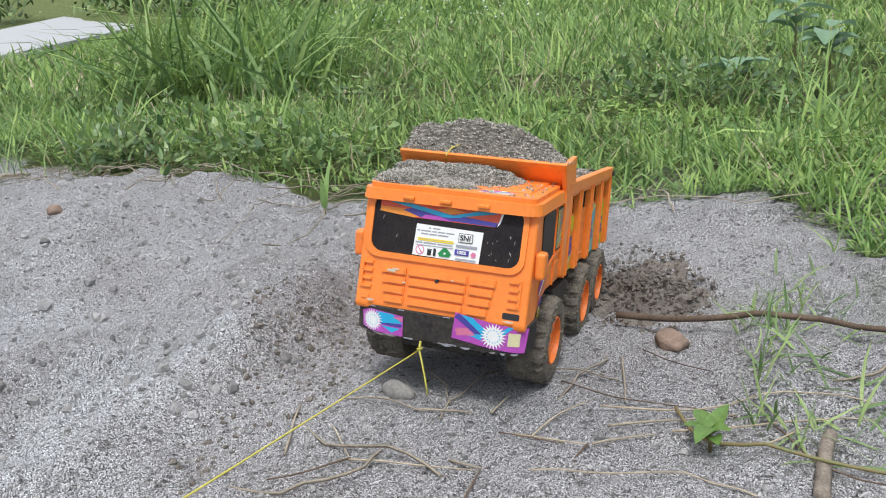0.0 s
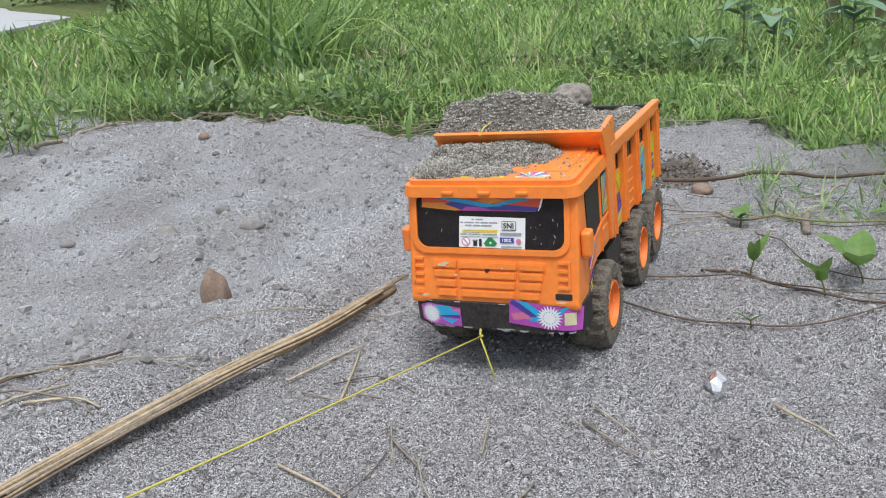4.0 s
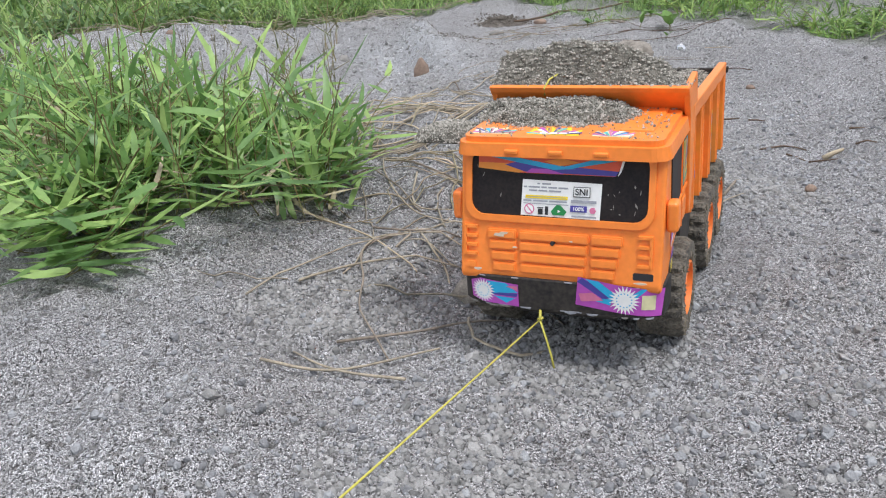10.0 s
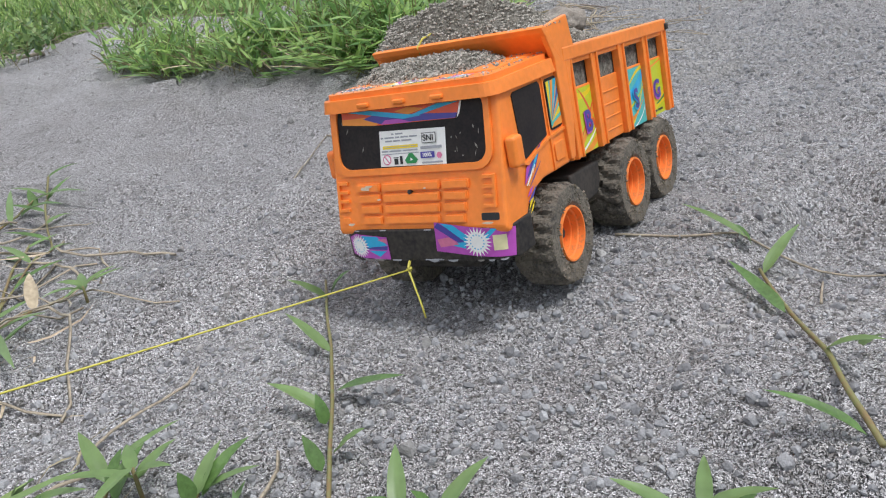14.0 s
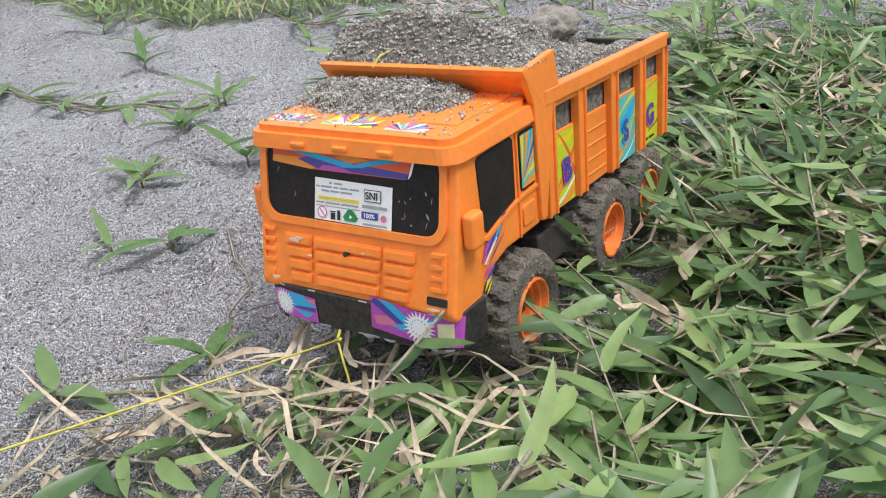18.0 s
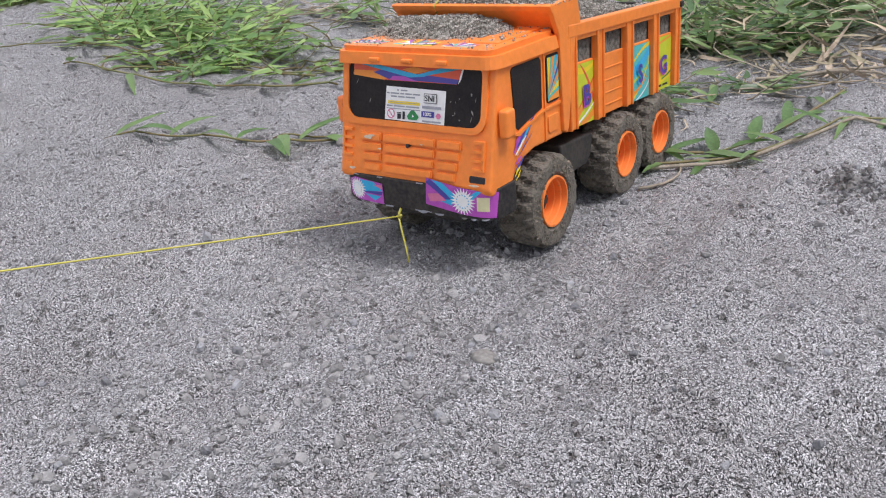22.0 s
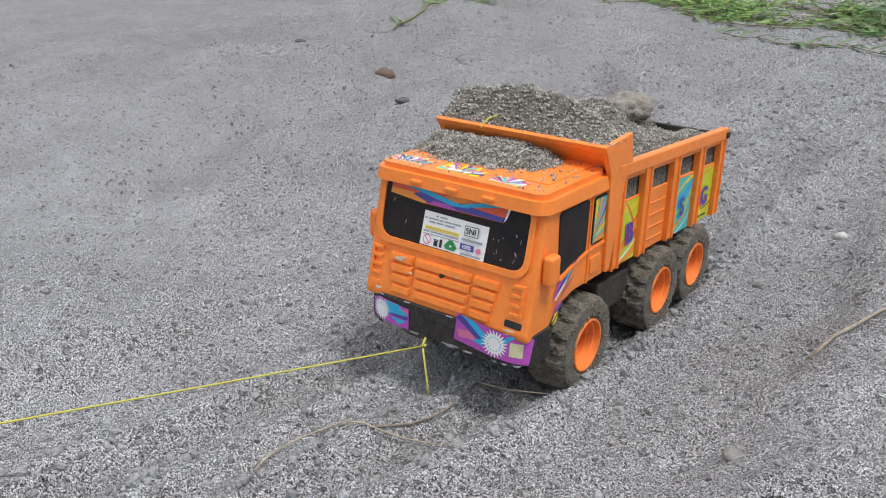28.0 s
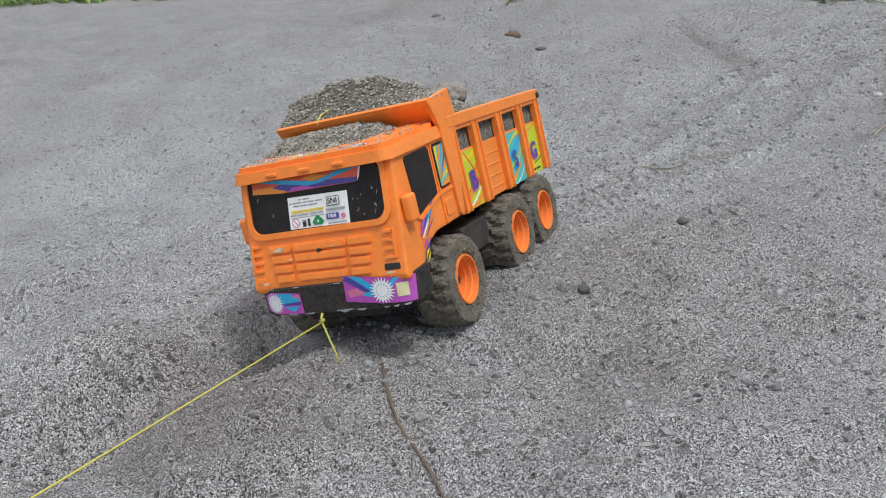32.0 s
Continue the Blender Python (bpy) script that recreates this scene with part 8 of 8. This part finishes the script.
def earth_mound(name, label, cx, cy, rx, ry, h, material, count):
    """A low heap of crumbs."""
    rr, aa = np.meshgrid(np.linspace(0, 1, 14), np.linspace(0, 2 * np.pi, 40, endpoint=False), indexing="ij")
    X, Y = cx + rr * rx * np.cos(aa), cy + rr * ry * np.sin(aa)
    Z = height(X, Y) + h * (1 - rr ** 2) ** 2 * (1 + 0.9 * value_noise(X * 45, Y * 45, 81)) + 0.006 * (1 - rr) * value_noise(X * 130, Y * 180, 82) - 0.004 * rr
    i = np.arange(14 * 40).reshape(14, 40)
    q = np.stack([i[:-1], i[1:], np.roll(i, -1, 1)[1:], np.roll(i, -1, 1)[:-1]], -1).reshape(-1, 4)
    ob = tagged(new(name, big_mesh(name, np.stack([X, Y, Z], -1).reshape(-1, 3), q, material)), label, "soil")
    pk = rng.integers(0, X.size, count)
    g = grains(np.stack([X.ravel()[pk], Y.ravel()[pk], Z.ravel()[pk]], -1) + rng.normal(0, 0.012, (count, 3)) * (1, 1, 0.06), 0.2, 0.0012, 0.005, material, "loose_soil", "loose crumbs of soil", "soil")
    g.parent = ob
    del g["category"]
    return ob


earth_mound("soil_mound", "low mound of dark loose soil behind the wheels", -0.33, 0.135, 0.13, 0.09, 0.013, SOIL, 2600)
earth_mound("damp_sand", "dark damp patch of sand on the ground", 2.945, -3.763, 0.036, 0.027, 0.002, DAMP, 260)


# ---------------- seedlings and other plants ----------------
def leaf(name, parent, base, length, width, az, tilt, droop, material, broad=0.5):
    """One leaf with a creased rib: az is its bearing, tilt its rise at the foot, droop how far it bends down."""
    n_, verts, faces = 9, [], []
    for i in range(n_):
        s = i / (n_ - 1)
        a = tilt - droop * s
        half = width / 2 * (math.sin(math.pi * min(1.0, s ** broad)) ** 0.8 if 0 < s < 1 else 0.02)
        r = length * s * math.cos(tilt - droop * s / 2)
        u = length * s * math.sin(tilt - droop * s / 2)
        for k in (-1, -0.5, 0, 0.5, 1):
            lift = abs(k) * half * 0.35 * math.cos(a) + 0.04 * half * math.sin(i * 2.1 + k * 3)
            x, y = r - lift * math.sin(a), k * half
            verts.append((base[0] + x * math.cos(az) - y * math.sin(az), base[1] + x * math.sin(az) + y * math.cos(az), base[2] + u + lift))
    for i in range(n_ - 1):
        for k in range(4):
            a = i * 5 + k
            faces.append((a, a + 1, a + 6, a + 5))
    return part(name, mesh_from(name, verts, faces, material, smooth=True), None, parent)


def seedling(label, x, y, h, n_, ll, lw, tilt, droop, material, az0=0.0, broad=0.5, lean=(0.0, 0.0), name="seedling", group=""):
    z = ground_at(x, y)
    thing = tagged(new(name), label, "seedling", group)
    thing.location = (x, y, z)
    top = Vector((lean[0], lean[1], h))
    part("stem", tube("stem", [(0, 0, -0.004), (lean[0] * 0.4, lean[1] * 0.4, h * 0.5), tuple(top)], 0.0014 + h * 0.01, VINE, 6, 0.7), None, thing)
    for i in range(n_):
        a = az0 + 2.4 * i
        f = 0.55 + 0.45 * (i + 1) / n_
        leaf("leaf", thing, tuple(top * f), ll * (0.8 + 0.25 * math.sin(i * 1.7)), lw, a, tilt + 0.2 * math.sin(i), droop, material, broad)
    return thing


for k, (x, y, n_, ll, h, az) in enumerate(((1.6, -1.9, 5, 0.045, 0.04, 0.3), (1.872, -1.991, 6, 0.05, 0.05, 1.0), (2.03, -1.86, 5, 0.045, 0.05, 2.0), (2.28, -1.66, 3, 0.05, 0.02, 2.2), (1.657, -2.39, 3, 0.06, 0.02, 0.5), (1.743, -2.244, 3, 0.05, 0.03, 1.3), (2.017, -2.556, 5, 0.06, 0.04, 1.9), (2.009, -2.399, 4, 0.06, 0.035, 0.1), (1.75, -1.8, 4, 0.045, 0.03, 2.9), (1.792, -1.939, 5, 0.05, 0.045, 0.7), (1.68, -2.004, 5, 0.05, 0.045, 1.7), (1.912, -2.095, 5, 0.05, 0.05, 2.7), (1.83, -4.71, 3, 0.05, 0.012, 0.9), (1.66, -4.5, 4, 0.05, 0.015, 1.9), (1.4, -4.18, 3, 0.055, 0.03, 0.3), (2.2, -3.7, 3, 0.05, 0.02, 0.3), (1.25, -4.0, 3, 0.055, 0.015, 1.2), (2.1, -3.9, 3, 0.05, 0.02, 2.2), (1.24, -2.56, 4, 0.055, 0.03, 0.4), (1.48, -2.58, 4, 0.06, 0.03, 1.9), (2.07, -2.865, 3, 0.06, 0.012, 0.6), (1.95, -2.78, 4, 0.055, 0.02, 2.3), (1.87, -2.7, 4, 0.05, 0.02, 1.1), (1.76, -2.6, 4, 0.06, 0.03, 0.2), (1.61, -2.75, 3, 0.05, 0.015, 2.8), (2.3, -2.88, 2, 0.05, 0.02, 1.5))):
    seedling("young grass shoot with broad green blades on sand", x, y, h * 0.5, n_, ll, 0.0088, 0.4, 0.5, SWARDLEAF, az, 0.6, name="grass_shoot", group="grass shoots on the sand")


def leafy_runner(label, pts, count, length, wide, start=0.05, radius=0.0016, seed=0):
    """A creeping grass stem with long leaves in turn on either side."""
    r = random.Random(seed)
    line = laid(pts, radius + 0.002, wave=0.003, seed=seed)
    thing = tagged(new("grass_runner"), label, "grass", "leafy grass runners")
    part("stem", tube("stem", line, radius, VINE, 6, 0.7), None, thing)
    for i in range(count):
        k = min(len(line) - 2, int((start + (1 - start) * i / max(1, count - 1)) * (len(line) - 1)))
        (x0, y0, z0), (x1, y1, z1) = line[k], line[k + 1]
        az = math.atan2(y0 - y1, x0 - x1) + (0.75 if i % 2 else -0.75) + r.uniform(-0.35, 0.35)
        leaf("leaf", thing, (x0, y0, z0), length * r.uniform(0.7, 1.2), wide * r.uniform(0.8, 1.2), az, r.uniform(0.05, 0.5), r.uniform(0.1, 0.7), r.choice((BLADE, SWARDLEAF)), 0.62)
    return thing


def shoot(label, stem, leaves, wide=0.0125, radius=0.0016, dead=()):
    """A rooted grass shoot: a low stem and single leaves, each from its foot to its tip."""
    thing = tagged(new("grass_shoot"), label, "grass", "leafy shoots beside the tuft")
    part("stem", tube("stem", laid(stem, radius + 0.003, wave=0.001), radius, VINE, 6, 0.7), None, thing)
    for i, (x0, y0, x1, y1) in enumerate(leaves):
        flat, rise = math.hypot(x1 - x0, y1 - y0), 0.02
        droop = 0.35 + 0.25 * math.sin(1.7 * i)
        leaf("leaf", thing, (x0, y0, ground_at(x0, y0) + 0.005), math.hypot(flat, rise), wide * (0.85 + 0.15 * math.sin(2.3 * i)), math.atan2(y1 - y0, x1 - x0), math.atan2(rise, flat) + droop / 2, droop, DRY if i in dead else (SWARDLEAF, BLADE)[i % 2], 0.66)


shoot("brown grass runner with long green leaves on sand", [(2.324, -1.569), (2.286, -1.535), (2.228, -1.476), (2.188, -1.436), (2.138, -1.389)], [(2.142, -1.392, 2.136, -1.33), (2.119, -1.372, 2.108, -1.38), (2.112, -1.369, 2.051, -1.373), (2.191, -1.441, 2.131, -1.422), (2.254, -1.502, 2.291, -1.503), (2.314, -1.568, 2.267, -1.589), (2.257, -1.46, 2.275, -1.471)], radius=0.002)
shoot("upright jointed grass runner with narrow green leaves", [(2.135, -1.792), (2.068, -1.75), (1.977, -1.693), (1.86, -1.627)], [(1.898, -1.648, 1.874, -1.669), (1.89, -1.64, 1.903, -1.624), (1.984, -1.697, 1.933, -1.703), (2.031, -1.722, 2.083, -1.698), (2.05, -1.74, 2.012, -1.761), (2.057, -1.747, 2.05, -1.746), (2.089, -1.76, 2.11, -1.747), (2.097, -1.774, 2.083, -1.775)])
shoot("young grass shoot with broad pointed leaves", [(2.029, -1.883), (2.009, -1.872), (1.982, -1.858)], [(2.005, -1.872, 1.966, -1.872), (2.025, -1.875, 2.013, -1.846), (1.989, -1.863, 2.007, -1.82), (2.012, -1.873, 2.007, -1.858)])
shoot("young grass shoot with three broad leaves", [(2.067, -1.85), (2.054, -1.834)], [(2.055, -1.836, 2.044, -1.81), (2.058, -1.834, 2.055, -1.796), (2.055, -1.833, 2.088, -1.806), (2.059, -1.84, 2.053, -1.842)])
shoot("single broad grass leaf rising from the sand", [(2.172, -1.771), (2.167, -1.766)], [(2.167, -1.768, 2.136, -1.744), (2.174, -1.767, 2.163, -1.782)])
shoot("pair of grass leaves rising from the sand", [(2.189, -1.762), (2.183, -1.753)], [(2.184, -1.754, 2.188, -1.719), (2.185, -1.757, 2.178, -1.764)])
shoot("two drooping grass leaves on the sand", [(2.289, -1.67), (2.277, -1.67)], [(2.278, -1.673, 2.247, -1.691), (2.296, -1.662, 2.305, -1.653)])
shoot("low grass shoot spread on the sand", [(1.978, -1.925), (1.972, -1.917)], [(1.982, -1.919, 2.028, -1.886), (1.971, -1.918, 1.99, -1.906), (1.977, -1.923, 1.983, -1.913)])
shoot("leafy grass runner with one dry leaf", [(1.712, -1.882), (1.701, -1.866), (1.683, -1.833), (1.664, -1.797)], [(1.674, -1.809, 1.699, -1.75), (1.689, -1.834, 1.636, -1.82), (1.733, -1.872, 1.787, -1.839), (1.785, -1.879, 1.806, -1.848), (1.723, -1.879, 1.859, -1.882)], dead=(1,))
shoot("leafy tip of a grass runner on sand", [(1.391, -1.813), (1.373, -1.783), (1.265, -1.729)], [(1.273, -1.731, 1.388, -1.691), (1.371, -1.769, 1.452, -1.734), (1.381, -1.784, 1.283, -1.756), (1.289, -1.735, 1.258, -1.732)])
leafy_runner("creeping grass runner with drooping leaves", [(1.2, -1.69), (1.33, -1.73), (1.5, -1.77), (1.62, -1.86)], 10, 0.055, 0.009, seed=3)
leafy_runner("creeping grass runner with drooping leaves", [(1.45, -1.78), (1.58, -1.84), (1.72, -1.9), (1.838, -2.017)], 10, 0.055, 0.009, seed=4)
leafy_runner("long leafy grass runner over sand and straw", [(2.425, -3.441), (2.544, -3.469), (2.623, -3.515), (2.702, -3.532)], 9, 0.058, 0.0105, seed=9)
leafy_runner("leafy grass runner on bare sand", [(2.74, -3.8), (2.8, -3.74), (2.86, -3.66), (2.921, -3.566)], 12, 0.05, 0.009, seed=10)
for k, (pts, count) in enumerate((([(2.42, -2.83), (2.34, -2.88), (2.262, -2.972)], 5), ([(1.81, -2.614), (1.622, -2.73), (1.475, -2.801)], 9), ([(1.728, -2.282), (1.619, -2.335), (1.517, -2.38)], 6), ([(1.727, -2.129), (1.661, -2.249), (1.573, -2.366)], 7), ([(2.07, -2.279), (2.0, -2.335), (1.91, -2.438)], 6), ([(1.732, -2.701), (1.55, -2.776), (1.365, -2.829)], 7), ([(2.585, -3.819), (2.527, -3.852), (2.414, -3.907), (2.351, -3.953)], 9), ([(2.783, -3.718), (2.725, -3.757), (2.646, -3.813)], 6), ([(2.829, -3.476), (2.809, -3.576), (2.799, -3.668), (2.791, -3.729)], 8), ([(2.422, -3.912), (2.326, -4.003), (2.229, -4.102)], 8), ([(2.26, -3.773), (2.158, -3.891), (1.961, -4.017)], 9), ([(2.207, -3.771), (1.923, -3.889), (1.729, -4.03)], 9))):
    leafy_runner("thin creeping grass runner with green leaves on sand", pts, count, 0.064, 0.0125, seed=20 + k)
for k, (x, y, n_, ll, az, rise) in enumerate(((2.262, -2.975, 4, 0.05, 0.6, 0.35), (2.298, -2.88, 2, 0.04, 2.0, 1.0), (2.4, -2.9, 4, 0.052, 1.2, 0.9), (2.385, -2.93, 3, 0.05, 2.6, 1.0), (2.435, -2.88, 3, 0.055, 0.3, 0.7), (2.117, -2.827, 3, 0.06, 2.3, 0.1), (1.963, -2.79, 5, 0.062, 0.9, 0.3), (1.888, -2.705, 5, 0.065, 2.7, 0.6), (1.81, -2.614, 5, 0.075, 1.6, 0.8), (1.545, -2.609, 4, 0.08, 0.4, 0.9), (1.29, -2.575, 4, 0.085, 2.1, 0.8), (2.015, -2.693, 4, 0.07, 1.1, 0.8))):
    seedling("grass shoot with broad pointed green leaves on sand", x, y, 0.01, min(n_, 3), ll * 1.05, 0.0135, rise * 0.55 + 0.1, 0.55, (SWARDLEAF, BLADE)[k % 2], az, 0.66, name="grass_shoot", group="grass shoots on the sand")
leafy_runner("sparse leafy grass runner on bare sand", [(2.34, -3.66), (2.24, -3.7), (2.12, -3.78), (1.98, -3.84)], 9, 0.052, 0.009, seed=11)
def sprout(label, foot, tips, rise, wide, join=0.4):
    """A seedling on a thin stem, each leaf reaching to its tip."""
    x, y = foot
    z = ground_at(x, y)
    thing = tagged(new("seedling"), label, "seedling")
    thing.location = (x, y, z)
    mx, my = (sum(p[i] for p in tips) / len(tips) - foot[i] for i in (0, 1))
    top = (mx * 0.35, my * 0.35, rise * join)
    part("stem", tube("stem", [(0, 0, -0.004), (top[0] * 0.4, top[1] * 0.4, top[2] * 0.5), top], 0.0011, VINE, 6, 0.7), None, thing)
    for tx, ty in tips:
        dx, dy, dz = tx - x - top[0], ty - y - top[1], rise - top[2]
        flat = math.hypot(dx, dy)
        leaf("leaf", thing, top, max(0.018, math.hypot(flat, dz)), wide, math.atan2(dy, dx), math.atan2(dz, flat) + 0.2, 0.4, BROAD, 0.62)


sprout("seedling with two broad oval green leaves", (0.307, 0.287), [(0.33, 0.254), (0.319, 0.289)], 0.045, 0.026)
sprout("seedling with broad oval green leaves beside a vine", (0.254, 0.33), [(0.23, 0.285), (0.215, 0.334), (0.307, 0.314)], 0.045, 0.03)
sprout("slender seedling with small paired leaves", (0.279, 0.219), [(0.265, 0.239), (0.301, 0.217), (0.293, 0.226)], 0.045, 0.011)
sprout("pale curled shoot on a vine", (0.398, 0.213), [(0.414, 0.223), (0.41, 0.196)], 0.02, 0.008)
seedling("creeping plant with five pointed green leaves", 0.02, 0.225, 0.02, 6, 0.03, 0.014, 0.5, 0.5, BROAD, 0.3, 0.62)
seedling("creeping plant with pointed green leaves", 0.06, 0.4, 0.02, 5, 0.034, 0.016, 0.5, 0.5, BROAD, 1.3, 0.62)
for k, (x, y, h, n_, az) in enumerate(((-1.78, 0.42, 0.17, 7, 0.4), (-1.85, 0.66, 0.2, 8, 1.3), (-2.1, 0.35, 0.22, 7, 2.2), (-2.0, 0.85, 0.22, 7, 0.9), (-1.75, 0.2, 0.1, 5, 2.9))):
    seedling("large plant with pale broad leaves in the meadow", x, y, h, n_, 0.12, 0.07, 0.35, 0.7, PALELEAF, az, 0.6, name="broadleaf_plant", group="broadleaf plants in the meadow")
for k, (x, y, h) in enumerate(((-2.9, 0.75, 0.9), (-2.95, 0.95, 1.0), (-3.0, 1.15, 0.9), (-2.8, 1.3, 0.8))):
    z = ground_at(x, y)
    tagged(new("dead_plant", tube("dead_plant", [(x, y, z - 0.02), (x + 0.03, y + 0.02 * k, z + h / 2), (x - 0.02, y + 0.05, z + h)], 0.03, PALETWIG, 8, 0.8)), "thick pale brown dry plant stem in the meadow", "plant")


def seed_stalk(x, y, h, lean, seed):
    """A thin grass stem that carries a few fine branches with seeds."""
    r = random.Random(seed)
    thing = tagged(new("seed_stalk"), "thin dark upright grass stalk with seed heads", "grass stalk", "seed stalks in the tuft")
    thing.location = (x, y, ground_at(x, y))
    part("stem", tube("stem", [(0, 0, -0.004), (lean[0] * 0.3, lean[1] * 0.3, h * 0.5), (lean[0], lean[1], h)], 0.0009, VINE, 5, 0.5), None, thing)
    for k in range(5):
        f = 0.55 + 0.11 * k
        a, ln = r.uniform(0, 6.28), r.uniform(0.015, 0.035)
        b = (lean[0] * f, lean[1] * f, h * f)
        tip = (b[0] + ln * math.cos(a), b[1] + ln * math.sin(a), b[2] + ln * r.uniform(0.3, 1.1))
        part("seed_head", tube("seed_head", [b, tuple((p + q) / 2 for p, q in zip(b, tip)), tip], 0.0008, VINE, 5, 0.6), None, thing)


for k, (x, y, h) in enumerate(((0.86, -0.72, 0.22), (0.78, -0.68, 0.16), (0.7, -0.8, 0.19), (0.9, -0.77, 0.15), (1.0, -0.75, 0.2), (1.1, -0.8, 0.18), (1.15, -0.95, 0.21), (0.95, -1.0, 0.22), (0.6, -1.05, 0.2), (1.2, -1.05, 0.15))):
    seed_stalk(x, y, h, (0.03 * math.sin(k * 2.1), 0.03 * math.cos(k * 1.7)), 50 + k)
seedling("lone green blade at the meadow edge", -0.66, -0.44, 0.01, 3, 0.09, 0.012, 1.2, 0.3, LEAF, 0.5, 0.6, name="grass_shoot")

fl_x, fl_y = rng.normal(-4.4, 0.5, 60), rng.normal(-1.6, 0.6, 60)
grains(np.stack([fl_x, fl_y, height(fl_x, fl_y) + rng.uniform(0.2, 0.34, 60)], -1), 0.0, 0.006, 0.01, WHITE, "wild_flowers", "tiny white wild flowers in the meadow", "flower")

# ---------------- the distance ----------------
road_pts = ROADWAY
rz = [ground_at(x, y) + 0.1 for x, y in road_pts]
rv = [(x, y, z) for (x, y), z in zip(road_pts, rz)] + [(x, y, z - 0.6) for (x, y), z in zip(road_pts, rz)]
rf = [(0, 1, 2, 3, 4)] + [(i, (i + 1) % 5, (i + 1) % 5 + 5, i + 5) for i in range(5)]
tagged(new("road", mesh_from("road", rv, rf, ROADM)), "pale concrete road across the meadow", "road", kind="structure")
k = 16000
knot_a, knot_r = np.radians(rng.uniform(95, 262, 90)), rng.uniform(42, 62, 90)
pick = rng.integers(0, 90, k)
wide_, tall_ = rng.uniform(1.2, 3.2, 90)[pick], rng.uniform(1.0, 4.5, 90)[pick]
fx_ = knot_r[pick] * np.cos(knot_a[pick]) + rng.normal(0, 0.5, k) * wide_
fy_ = knot_r[pick] * np.sin(knot_a[pick]) + rng.normal(0, 0.5, k) * wide_
v, f = slips(fx_, fy_, rng.uniform(0.3, 0.9, k), rng.uniform(0.12, 0.3, k), rng.uniform(0.0, 1.4, k), rng.uniform(0.2, 1.2, k))
v[:, 2] += np.repeat(tall_ * rng.random(k), 7)
tagged(new("far_bushes", big_mesh("far_bushes", v, f, FARGREEN)), "distant green bushes beyond the meadow", "bushes", kind="stuff")


motions()
